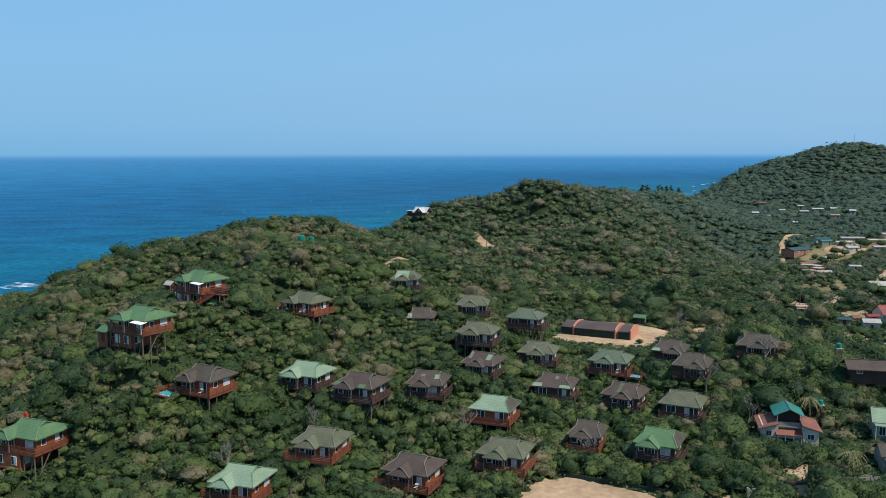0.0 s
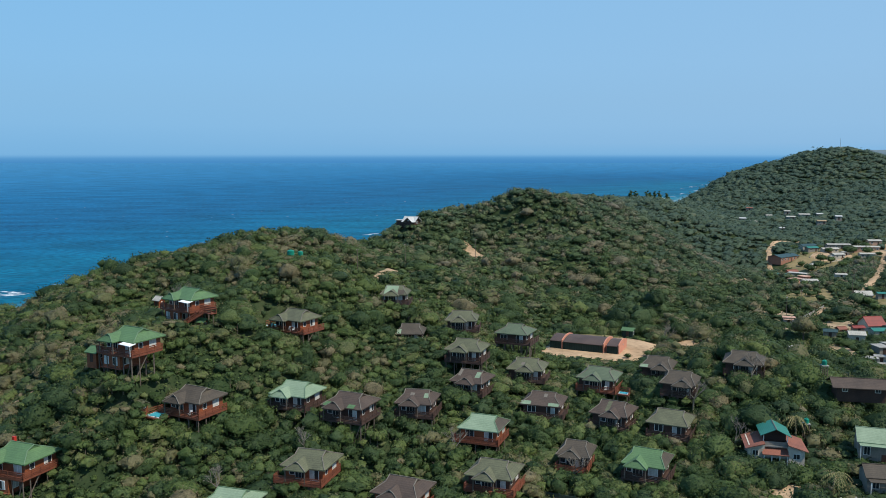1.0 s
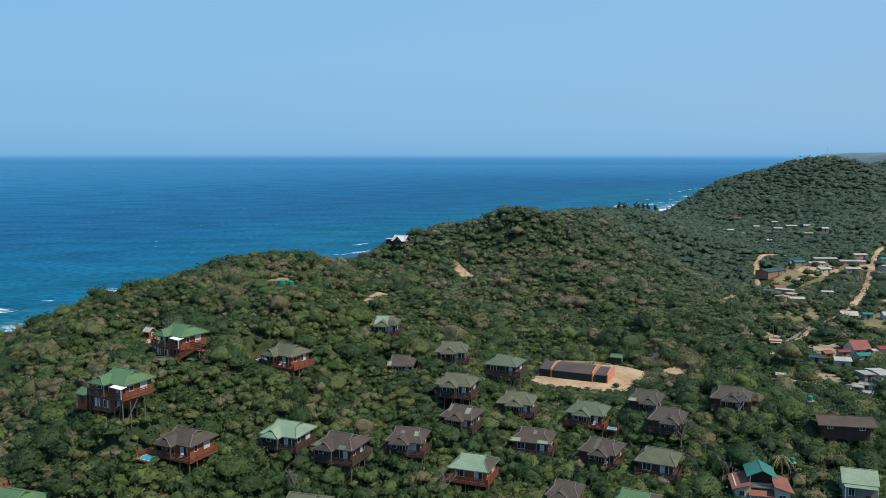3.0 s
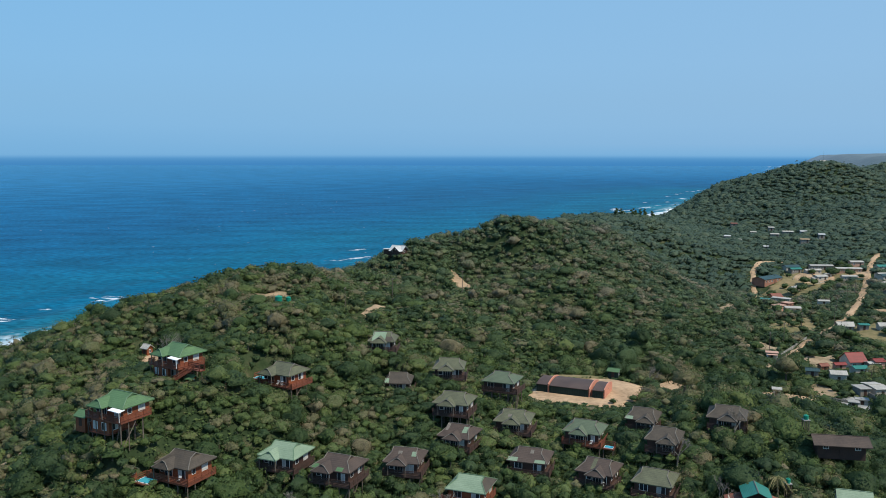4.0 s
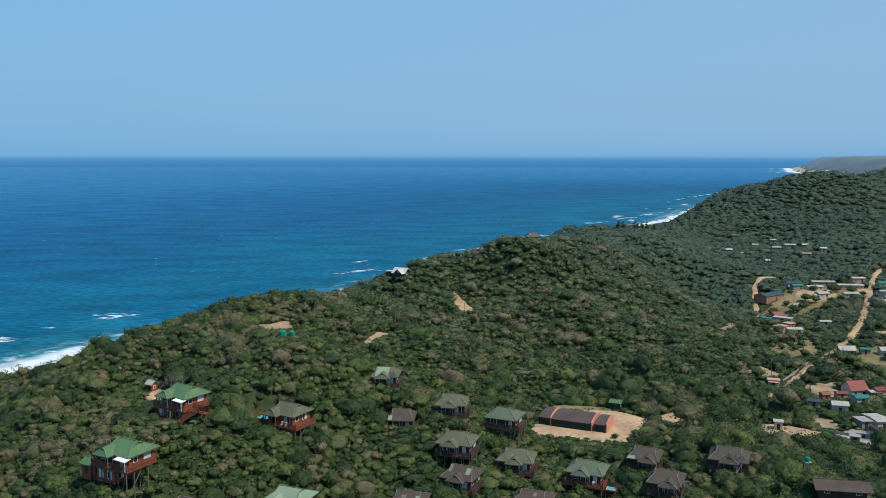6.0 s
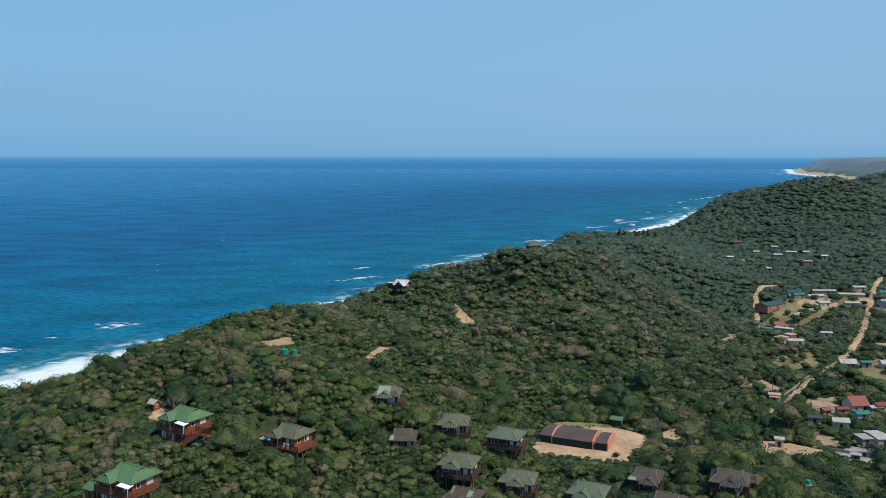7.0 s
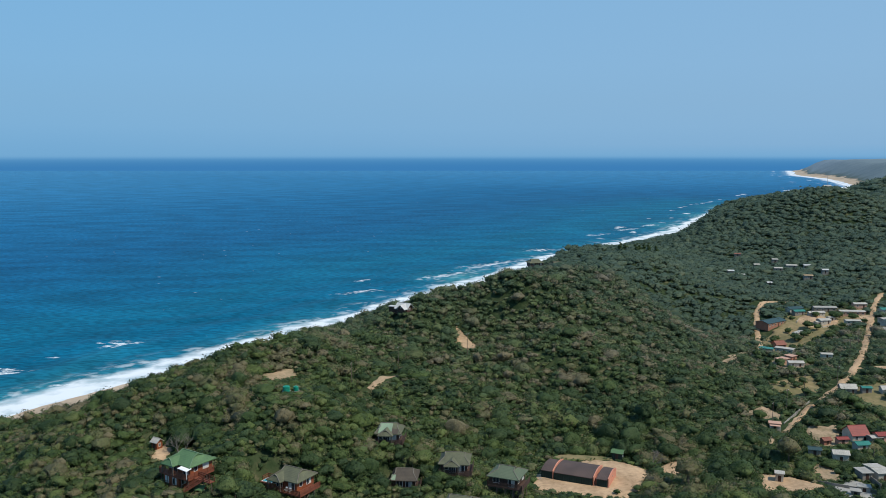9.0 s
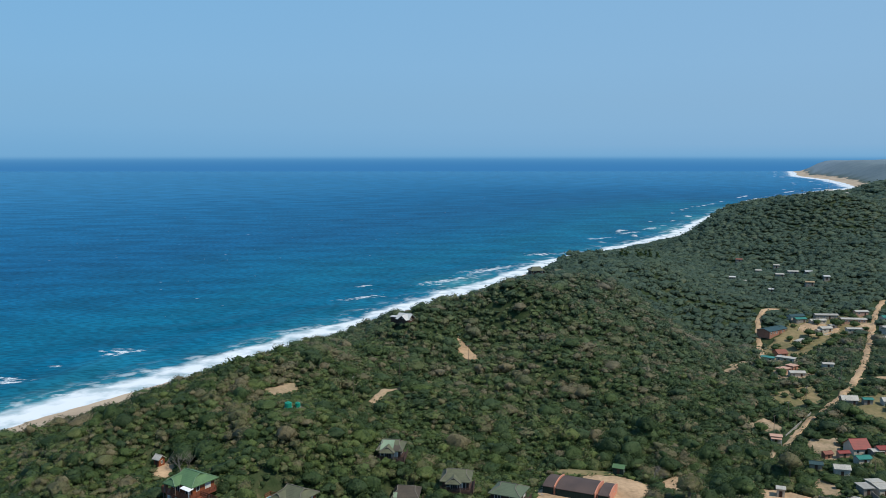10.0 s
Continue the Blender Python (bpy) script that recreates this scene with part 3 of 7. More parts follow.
def build_sea():
    xs = steps((-4900, -1000, 150), (-1000, -260, 25), (-260, 120, 5), (120, 420, 8), (420, 1800, 25), (1800, 2700, 60))
    ys = steps((-1200, 200, 50), (200, 720, 5), (720, 1250, 8), (1250, 3600, 30), (3600, 5300, 80))
    x, y, faces = sheet(xs, ys)
    v = inland(x, y)
    surf = (1 - smooth(20, 160, -v)) * smooth(6, 45, -v)
    z = 0.12 * wobble(x, y, 14, 4) * smooth(2, 30, -v) + surf * 0.7 * np.sin(v / 5.2 + 2 * wobble(x, y, 60, 6))
    keep = (v[faces] < 30).any(1)
    faces = faces[keep]
    used = np.unique(faces)
    index = np.full(len(x), -1)
    index[used] = np.arange(len(used))
    me = mesh_from("sea", np.stack([x, y, z], 1)[used], index[faces])
    # metres offshore, but far away it follows y to place the painted haze
    give(me, "offshore_and_haze", np.maximum(-v[used], 1.05 * (y[used] - 1650)))
    give(me, "surf", -v[used] / (1 + 0.08 * (1 - smooth(370, 470, y[used])) + 0.9 * smooth(1500, 2600, y[used])))
    ux, uy = x[used], y[used]
    crest_of = np.zeros(len(used))
    for xa, ya, xb, yb, wide in BREAKERS:
        length = math.hypot(xb - xa, yb - ya)
        tx, ty = (xb - xa) / length, (yb - ya) / length
        u, side = (ux - (xa + xb) / 2) * tx + (uy - (ya + yb) / 2) * ty, -(ux - xa) * ty + (uy - ya) * tx
        crest_of = np.maximum(crest_of, np.clip(1.15 - np.hypot(u / (length * 0.62 + 3), side / wide), 0, 1))
    give(me, "breaker", crest_of)
    give(me, "far_coast", smooth(900, 1150, uy))
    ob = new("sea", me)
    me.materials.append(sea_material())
    tagged(ob, "deep blue ocean with white surf along the beach", "sea", kind="structure")


build_ground()
build_sea()

# ---------------------------------------------------------------- building blocks


def thing(name, x, y, z, yaw=0, label="", category="", group="", kind=""):
    ob = new(name)
    ob.empty_display_size = 0.5
    ob.matrix_world = pose(x, y, z, 0, 0, yaw)
    return tagged(ob, label, category, group, kind)


def part(name, bm, mat, parent, label="", even=False):
    bmesh.ops.recalc_face_normals(bm, faces=bm.faces[:])
    me = bpy.data.meshes.new(name)
    bm.to_mesh(me)
    bm.free()
    me.materials.append(mat)
    if even:
        me.shade_smooth()
    ob = new(name, me)
    ob.parent = parent
    if label:
        tagged(ob, label)
    return ob


def box(bm, x0, x1, y0, y1, z0, z1):
    v = [bm.verts.new((x, y, z)) for z in (z0, z1) for x, y in ((x0, y0), (x1, y0), (x1, y1), (x0, y1))]
    for f in ((3, 2, 1, 0), (4, 5, 6, 7), (0, 1, 5, 4), (1, 2, 6, 5), (2, 3, 7, 6), (3, 0, 4, 7)):
        bm.faces.new([v[i] for i in f])
    return bm


def solid(bm, points, faces):
    v = [bm.verts.new(p) for p in points]
    for f in faces:
        bm.faces.new([v[i] for i in f])
    return bm


def beam(bm, p, q, w, d=None, sides=4):
    """A bar from p to q; four-sided, or round with more sides; w at p and d at q."""
    p, q = Vector(p), Vector(q)
    d = w if d is None else d
    along = (q - p).normalized()
    side = along.cross((0, 0, 1))
    side = side.normalized() if side.length > 1e-4 else Vector((1, 0, 0))
    up = side.cross(along)
    ring = [(math.cos(a), math.sin(a)) for a in (2 * math.pi * (i + 0.5) / sides for i in range(sides))]
    k = 0.7071 if sides == 4 else 0.5
    a = [bm.verts.new(p + (side * c + up * s) * w * k) for c, s in ring]
    b = [bm.verts.new(q + (side * c + up * s) * d * k) for c, s in ring]
    for i in range(sides):
        j = (i + 1) % sides
        bm.faces.new((a[i], a[j], b[j], b[i]))
    bm.faces.new(a[::-1])
    bm.faces.new(b)
    return bm


def B():
    return bmesh.new()


FOOTPRINTS = []      # x, y, yaw, half length, half depth, floor height: kept free of trees
CLEARINGS = []       # outlines kept free of trees
TRACKS = []          # lines and widths kept free of trees


def draped(name, outline, mat, label, lift=0.28, rings=7, fine=64, edge=0.15, kind="structure"):
    """A patch of open ground that follows the land, with an uneven rim."""
    outline = np.array(outline, float)
    CLEARINGS.append(outline)
    mid = outline.mean(0)
    step = np.linspace(0, len(outline), fine, endpoint=False)
    i, f = step.astype(int), (step % 1)[:, None]
    p0, p1, p2, p3 = (outline[(i + k) % len(outline)] for k in (-1, 0, 1, 2))
    rim = 0.5 * (2 * p1 + (p2 - p0) * f + (2 * p0 - 5 * p1 + 4 * p2 - p3) * f ** 2 + (3 * p1 - p0 - 3 * p2 + p3) * f ** 3)
    ragged = 1 + edge * wobble(rim[:, 0], rim[:, 1], 1.7, len(outline))[:, None] + edge * 0.6 * wobble(rim[:, 0], rim[:, 1], 0.7, 1)[:, None]
    pts = [mid[None]] + [mid + (rim - mid) * (ragged if r == rings else 1) * r / rings for r in range(1, rings + 1)]
    xy = np.concatenate(pts)
    z = height(xy[:, 0], xy[:, 1]) + lift
    z[-fine:] -= lift * 1.6
    tris = [(0, 1 + a, 1 + (a + 1) % fine) for a in range(fine)]
    for r in range(rings - 1):
        for a in range(fine):
            p, q = 1 + r * fine + a, 1 + r * fine + (a + 1) % fine
            tris += [(p, p + fine, q + fine), (p, q + fine, q)]
    me = mesh_from(name, np.column_stack([xy, z]), tris)
    me.materials.append(mat)
    return tagged(new(name, me), label, name.replace("_", " "), kind=kind)


def track(name, line, width, mat, label, lift=0.3):
    line = np.array(line, float)
    TRACKS.append((line, width))
    t = np.arange(len(line))
    at = np.linspace(0, len(line) - 1, len(line) * 8)
    mid = np.stack([np.interp(at, t, line[:, 0]), np.interp(at, t, line[:, 1])], 1)
    for _ in range(3):
        mid[1:-1] = (mid[:-2] + 2 * mid[1:-1] + mid[2:]) / 4
    way = np.gradient(mid, axis=0)
    way /= np.linalg.norm(way, axis=1)[:, None]
    side = np.stack([-way[:, 1], way[:, 0]], 1)
    rows = []
    for s in (-1, -0.5, 0, 0.5, 1):
        wide = width / 2 * (1 + 0.25 * wobble(mid[:, 0], mid[:, 1], 3.0, s))
        p = mid + side * (s * wide)[:, None]
        rows.append(np.column_stack([p, height(p[:, 0], p[:, 1]) + (lift if abs(s) < 1 else -0.2)]))
    n = len(mid)
    faces = [(r * n + i, r * n + i + 1, (r + 1) * n + i + 1, (r + 1) * n + i) for r in range(4) for i in range(n - 1)]
    me = mesh_from(name, np.concatenate(rows), faces)
    me.materials.append(mat)
    return tagged(new(name, me), label, "road", kind="structure")


# ---------------------------------------------------------------- open ground and tracks
draped("sand_yard", [(30, 219), (33, 215), (40, 213), (47, 209.5), (54, 209.5), (59, 214), (63, 221), (66, 229), (64, 234), (61, 236), (55, 238), (44, 236), (34, 230)], SAND, "bare pinkish sand yard round the vaulted hall", edge=0.2, fine=120)
draped("sand_clearing", [(69, 233), (73, 238), (77, 240), (79, 236), (76, 230), (71, 228)], SAND, "bare sand clearing in the thicket")
draped("dry_grass_patch", [(38, 238.5), (40, 242), (45, 245), (53, 245.5), (58, 243), (61, 239.5), (52, 237)], DRY_GRASS, "yellow dry grass behind the vaulted hall", 0.32)
draped("sand_clearing", [(91, 216), (97, 228), (100, 237), (105, 231), (112, 224), (115, 220), (104, 218)], SAND, "bare sand lot beside a white hut", edge=0.2, fine=96)
draped("sand_clearing", [(115, 232), (117, 239), (121, 239), (122, 230), (118, 228)], SOIL, "bare brown soil among the village houses")
draped("sand_clearing", [(114, 220), (118, 226), (126, 228), (128, 219), (122, 212), (116, 214)], CONCRETE, "pale rubble-strewn building plot")
draped("sand_yard", [(12, 131), (16, 137.5), (20, 141), (24, 141), (27, 138.5), (31, 136.5), (37, 132), (38, 124), (26, 118), (14, 121)], SAND, "large bare sand yard at the foot of the chalets")
draped("sand_drive", [(56, 128), (58.5, 137), (63, 138), (64.5, 134), (60.5, 132), (60, 126), (56, 125)], SAND, "sandy drive through the garden wall")
draped("sand_path", [(44.5, 128), (47.5, 128.5), (48.5, 122), (45, 120)], SAND, "sandy path at the corner of the garden wall")
draped("sand_path", [(65, 158), (68.5, 162), (70, 159), (67, 154)], SOIL, "small sandy clearing behind the villa")
draped("dry_field", [(140, 322), (147, 336), (163, 337), (161, 322), (150, 314)], DRY_GRASS, "open field of dry grass")
draped("sand_clearing", [(118, 290), (129, 303), (132, 293), (126, 284)], SOIL, "bare soil beside the dirt road")
draped("sand_clearing", [(131, 271), (136, 279), (146, 278), (139, 266), (133, 264)], SOIL, "bare soil yard behind the red-roofed house")
draped("village_ground", [(172, 402), (180, 425), (190, 446), (210, 468), (226, 486), (256, 484), (258, 462), (232, 446), (205, 424), (186, 402)], DRY_GRASS, "worn dry grass and sand round the school", 0.35, rings=12, fine=96)
draped("sand_clearing", [(214, 461), (222, 474), (236, 470), (237, 456), (224, 451)], SAND, "sandy school yard with low walls", 0.55, edge=0.25)
draped("sand_clearing", [(243, 452), (250, 462), (256, 458), (250, 446)], SAND, "sandy yard beside the dirt road", 0.55)
draped("sand_clearing", [(128.5, 258), (132, 269.5), (141, 267.5), (137, 259)], SOIL, "bare soil yard before the red-roofed house")
draped("village_ground", [(158, 360), (164, 376), (176, 378), (180, 364), (168, 356)], SOIL, "rubble-strewn ground round pink brick houses")
draped("village_ground", [(166, 300), (172, 322), (190, 326), (204, 312), (190, 296)], DRY_GRASS, "dry grass yard of the white houses")
draped("sand_scar", [(-49.5, 249), (-45, 246.5), (-43, 250), (-38.5, 258), (-40, 261), (-44, 258), (-47, 253)], SOIL, "eroded pale sand scar on the dune top", edge=0.3)
draped("sand_scar", [(15, 352), (18.5, 351), (23.5, 337), (22, 331), (16.5, 333)], SAND, "eroded sand scar on the thicket slope", edge=0.3)
draped("sand_drive", [(-68.5, 205), (-69, 209), (-66.5, 217), (-64.5, 216.5), (-64, 211), (-64, 205)], SAND, "sandy turning place behind the green-roofed chalet")
track("footpath", [(-66, 167), (-70, 166), (-75, 164), (-80, 162), (-86, 161), (-93, 161)], 0.6, SOIL, "pale footpath along the dune slope")
track("dirt_road", [(290, 510), (270, 482), (252, 452), (234, 423), (208, 378), (191, 353), (181, 338), (170, 325), (161, 315)], 3.8, SAND, "pale sandy dirt road through the village")
track("dirt_road", [(161, 315), (151, 305), (143, 297), (136.5, 289), (129.5, 279.5)], 2.7, SAND, "narrow stretch of sandy dirt road")
track("dirt_road", [(129.5, 279.5), (124, 273), (117, 265), (112, 257)], 2.2, SOIL, "sandy track running into the thicket")
track("dirt_road", [(190, 350), (200, 345), (214, 340), (232, 338)], 4, SAND, "sandy side lane")
track("dirt_road", [(140, 372), (148, 380), (149, 387), (156, 394), (163, 400), (174, 412)], 5, SOIL, "sandy bend of a forest track")
track("dirt_road", [(174, 412), (188, 452), (200, 483), (210, 500), (232, 505)], 4, SAND, "sandy lane round the school")
track("sand_track", [(-17, 268), (-15, 271), (-12, 282), (-8, 286), (-3, 297), (3, 307)], 2.8, SOIL, "eroded orange sand track up the dune")

# ---------------------------------------------------------------- chalets


def window(house, name, x, y, z, w, h, face, mat=None, bars=2):
    """A window set proud of a wall. face: 'front' (-y) or 'end' (+x)."""
    mat = mat or CURTAIN

    def slab(a0, a1, z0, z1, out0, out1):
        if face == "front":
            return box(B(), x + a0, x + a1, y - out1, y - out0, z + z0, z + z1)
        return box(B(), x + out0, x + out1, y + a0, y + a1, z + z0, z + z1)

    frame_ob = part(name, slab(-w / 2 - 0.07, w / 2 + 0.07, -0.07, h + 0.07, 0.0, 0.05), WHITE, house)
    for i in range(bars):
        a = -w / 2 + w * i / bars
        part("pane", slab(a + 0.04, a + w / bars - 0.04, 0.03, h - 0.03, 0.045, 0.07), mat if (i + int(abs(x * 3))) % 3 else PANE, frame_ob)


def hip_roof(house, a, b, c, z0, rise, mat, ridge_mat, hip_mat=None, x0=0.0, y0=0.0):
    """A hipped roof with a small gable at each end of its ridge. a, b: half length and depth of the eaves; c: half ridge."""
    drop = 0.62
    g = b * drop / rise
    zr, zg, zf = z0 + rise, z0 + rise - drop, z0 - 0.2
    P = [(-c, 0, zr), (c, 0, zr), (c, -g, zg), (c, g, zg), (-c, -g, zg), (-c, g, zg),
         (-a, -b, z0), (a, -b, z0), (a, b, z0), (-a, b, z0), (-a, -b, zf), (a, -b, zf), (a, b, zf), (-a, b, zf)]
    P = [(x + x0, y + y0, z) for x, y, z in P]
    faces = [(0, 4, 6, 7, 2, 1), (1, 3, 8, 9, 5, 0), (4, 5, 9, 6), (1, 2, 3), (0, 5, 4),
             (6, 10, 11, 7), (7, 11, 12, 8), (8, 12, 13, 9), (9, 13, 10, 6), (10, 13, 12, 11)]
    if hip_mat:
        part("roof_hip", solid(B(), [(x + 0.02, y, z + 0.03) for x, y, z in (P[2], P[3], P[8], P[7])], [(0, 1, 2, 3)]), hip_mat, house)
    roof = part("roof", solid(B(), P, faces + [(2, 7, 8, 3)]), mat, house)
    lift = Vector((0, 0, 0.05))
    for p, q in ((0, 1), (2, 7), (3, 8), (4, 6), (5, 9)):
        part("ridge_cap", beam(B(), Vector(P[p]) + lift, Vector(P[q]) + lift, 0.13), ridge_mat, roof)
    for p, q in ((1, 2), (1, 3), (0, 4), (0, 5)):
        out = Vector((0.06 if p == 1 else -0.06, 0, 0.03))
        part("barge_board", beam(B(), Vector(P[p]) + out, Vector(P[q]) + out, 0.15), ridge_mat, roof)
    return roof


def wing_roof(house, x, half, y_back, y_front, z0, rise, mat, ridge_mat):
    """The lower hipped roof over the part that juts out in front, with its small gable."""
    hip, drop = 0.8, 0.35
    zr, zg = z0 + rise, z0 + rise - drop
    g = half * drop / rise
    yf = y_front + hip
    P = [(x, y_back, zr), (x, yf, zr), (x - g, yf, zg), (x + g, yf, zg), (x - half, y_back, z0), (x - half, y_front, z0), (x + half, y_front, z0), (x + half, y_back, z0),
         (x - half, y_back, z0 - 0.18), (x - half, y_front, z0 - 0.18), (x + half, y_front, z0 - 0.18), (x + half, y_back, z0 - 0.18)]
    roof = part("wing_roof", solid(B(), P, [(0, 4, 5, 2, 1), (0, 1, 3, 6, 7), (2, 5, 6, 3), (1, 2, 3), (5, 9, 10, 6), (4, 8, 9, 5), (6, 10, 11, 7), (8, 11, 10, 9), (0, 7, 11, 8, 4)]), mat, house)
    for p, q in ((1, 2), (1, 3), (2, 5), (3, 6)):
        part("ridge_cap", beam(B(), Vector(P[p]) + Vector((0, -0.03, 0.05)), Vector(P[q]) + Vector((0, -0.03, 0.05)), 0.13), ridge_mat, roof)
    return roof


def railing(house, line, z, mat, boards=4):
    """A deck balustrade of posts and level boards along a line."""
    for (xa, ya), (xb, yb) in zip(line, line[1:]):
        n = max(1, round(math.hypot(xb - xa, yb - ya) / 1.7))
        for i in range(n + 1):
            x, y = xa + (xb - xa) * i / n, ya + (yb - ya) * i / n
            part("railing_post", box(B(), x - 0.06, x + 0.06, y - 0.06, y + 0.06, z - 0.25, z + 1.02), mat, house)
        for k in range(boards):
            h = z + 0.18 + 0.82 * k / (boards - 1)
            bm = B()
            t = Vector((xb - xa, yb - ya, 0)).normalized()
            s = Vector((-t.y, t.x, 0)) * 0.025
            lo, hi = Vector((xa, ya, h - 0.085)), Vector((xb, yb, h - 0.085))
            up = Vector((0, 0, 0.17))
            solid(bm, [lo - s, hi - s, hi + s, lo + s, lo - s + up, hi - s + up, hi + s + up, lo + s + up],
                  [(3, 2, 1, 0), (4, 5, 6, 7), (0, 1, 5, 4), (1, 2, 6, 5), (2, 3, 7, 6), (3, 0, 4, 7)])
            part("railing_board", bm, mat, house)


def chalet(x, y, ridge, yaw, roof, wall, label, w=9.0, d=7.4, wing=-1.6, wing_out=1.5, storeys=1, awning=False, pool=None, patches=(), hip=None, deck=(2.0, 1.6), deck_mat=None, stairs=False, ridge_half=2.5, chimney=False, brace=False, furniture=0):
    """A timber chalet on poles: hipped roof with gablets, wing, glazed front, balustraded deck."""
    rise, wall_h = 1.85, 2.3
    w, d, fy, rx = w * 0.77, d * 0.9, deck[0] * 0.8, deck[1] * 0.75
    wing = None if wing is None else wing * 0.75
    floor = ridge - rise - wall_h
    base = ground_at(x, y)
    F = floor - base
    house = thing("chalet", x, y, base, yaw, label, "chalet", "timber chalets on the slope")
    m = house.matrix_world.copy()
    FOOTPRINTS.append((x, y, radians(yaw), w / 2 + 0.8, d / 2 + 1.0, floor + (1.5 if wall is TIMBER_BROWN else 0.35 if storeys == 1 else -2.6)))
    deck_mat = deck_mat or (DECK_RED if wall is TIMBER_RED else DECK_BROWN)
    ridge_mat = RIDGE_GREEN if roof in (ROOF_GREEN, ROOF_PALE) else RIDGE_PALE
    a, b = w / 2 + 0.7, d / 2 + 0.7
    zt = F + wall_h
    hip_roof(house, a, b, min(ridge_half, a - 1.3), zt, rise, roof, ridge_mat, hip)
    for u0, u1, v0, v1, mat in patches:
        pts = []
        for u, v in ((u0, v0), (u1, v0), (u1, v1), (u0, v1)):
            pts.append((u * 0.79, -b + b * v, zt + rise * v + 0.035))
        part("roof_patch", solid(B(), pts + [(px, py, pz - 0.03) for px, py, pz in pts], [(0, 1, 2, 3), (0, 4, 5, 1), (1, 5, 6, 2), (2, 6, 7, 3), (3, 7, 4, 0)]), mat, house, "faded replacement roof sheets")
    part("wall", box(B(), -w / 2, w / 2, -d / 2, d / 2, F, zt - 0.02), wall, house)
    for cx in (-w / 2, w / 2):
        part("corner_post", box(B(), cx - 0.09, cx + 0.09, -d / 2 - 0.05, -d / 2 + 0.12, F, zt), wall, house)
    if wing is not None:
        wing_roof(house, wing, 2.05, -b + 2.2, -b - wing_out, zt - 0.05, 1.25, roof, ridge_mat)
        for px in (wing - 1.8, wing + 1.8):
            part("porch_post", beam(B(), (px, -b - wing_out + 0.3, F), (px, -b - wing_out + 0.3, zt - 0.2), 0.16), POLE, house)
    # doors and windows
    window(house, "glass_door", w / 2 - 1.5, -d / 2, F + 0.05, 1.6, 1.95, "front")
    if wing is not None:
        window(house, "glass_door", wing, -d / 2, F + 0.05, 1.7, 1.95, "front", PANE, 3)
        window(house, "window", wing - 1.5 if wing < 0 else wing - 1.7, -d / 2, F + 0.7, 0.9, 1.2, "front", PANE, 1)
    else:
        window(house, "window", -w / 2 + 1.7, -d / 2, F + 0.6, 1.6, 1.3, "front", PANE)
    window(house, "window", w / 2, d / 2 - 1.9, F + 0.55, 1.5, 1.4, "end")
    window(house, "window", w / 2, -d / 2 + 1.5, F + 0.8, 0.9, 1.0, "end", PANE, 1)
    # deck round the front and the sunny end
    x0, x1, y0 = -w / 2 - (1.3 if wall is TIMBER_RED else 0.4), w / 2 + rx, -d / 2 - fy
    part("deck_floor", box(B(), x0, x1, y0, -d / 2, F - 0.2, F - 0.02), deck_mat, house)
    part("deck_floor", box(B(), w / 2, x1, -d / 2 + 0.004, d / 2 - 0.6, F - 0.2, F - 0.02), deck_mat, house)
    part("floor_frame", box(B(), -w / 2 + 0.1, w / 2 - 0.1, -d / 2 + 0.1, d / 2 - 0.1, F - 0.34, F - 0.004), POLE, house)
    part("fascia_board", box(B(), x0 - 0.03, x1 + 0.03, y0 - 0.06, y0 - 0.004, F - 0.36, F + 0.0), deck_mat, house)
    part("fascia_board", box(B(), x1 + 0.004, x1 + 0.06, y0, d / 2 - 0.6, F - 0.36, F + 0.0), deck_mat, house)
    railing(house, [(x0, -d / 2), (x0, y0), (x1, y0), (x1, d / 2 - 0.6)], F, deck_mat)
    # poles down to the slope
    for px in np.linspace(x0 + 0.3, x1 - 0.25, 5):
        for py in (y0 + 0.2, -d / 2 + 0.4, 0.6, d / 2 - 0.5):
            if px > w / 2 and py > d / 2 - 0.6:
                continue
            p = m @ Vector((px, py, 0))
            z = ground_at(p.x, p.y) - base - 0.4
            if z < F - 0.4:
                part("stilt", beam(B(), (px, py, z), (px, py, F - 0.2), 0.22, sides=6), POLE, house)
    if brace:
        for px in (x0 + 0.3, x1 - 0.25):
            p = m @ Vector((px, y0, 0))
            z = max(ground_at(p.x, p.y) - base, F - 5.5)
            part("brace", beam(B(), (px, y0 + 0.2, z), (px, -d / 2 + 2.4, F - 0.3), 0.12), POLE, house)
            part("brace", beam(B(), (px - 1.6 if px > 0 else px + 1.6, y0 + 0.2, z + 0.4), (px, y0 + 0.2, F - 0.3), 0.12), POLE, house)
    if storeys == 2:
        lx0, lx1, ly = -w / 2 - 0.2, w / 2 - 2.4, -d / 2 - 1.3
        part("lower_wall", box(B(), lx0, lx1, ly, d / 2 - 1.2, F - 2.75, F - 0.36), wall, house)
        part("lower_floor", box(B(), lx0 - 0.25, lx1 + 0.25, ly - 0.35, d / 2 - 1.0, F - 2.95, F - 2.754), deck_mat, house)
        for px in (lx0 + 1.1, lx1 - 1.3):
            window(house, "window", px, ly, F - 2.2, 1.1, 1.4, "front")
        window(house, "window", lx1, ly + 1.4, F - 2.2, 1.2, 1.3, "end")
    if awning:
        zc = zt - 0.05
        ax0, ax1, ay1, ay0 = w / 2 - 2.0, w / 2 + 1.0, -d / 2 - 0.4, -d / 2 - fy - 0.25
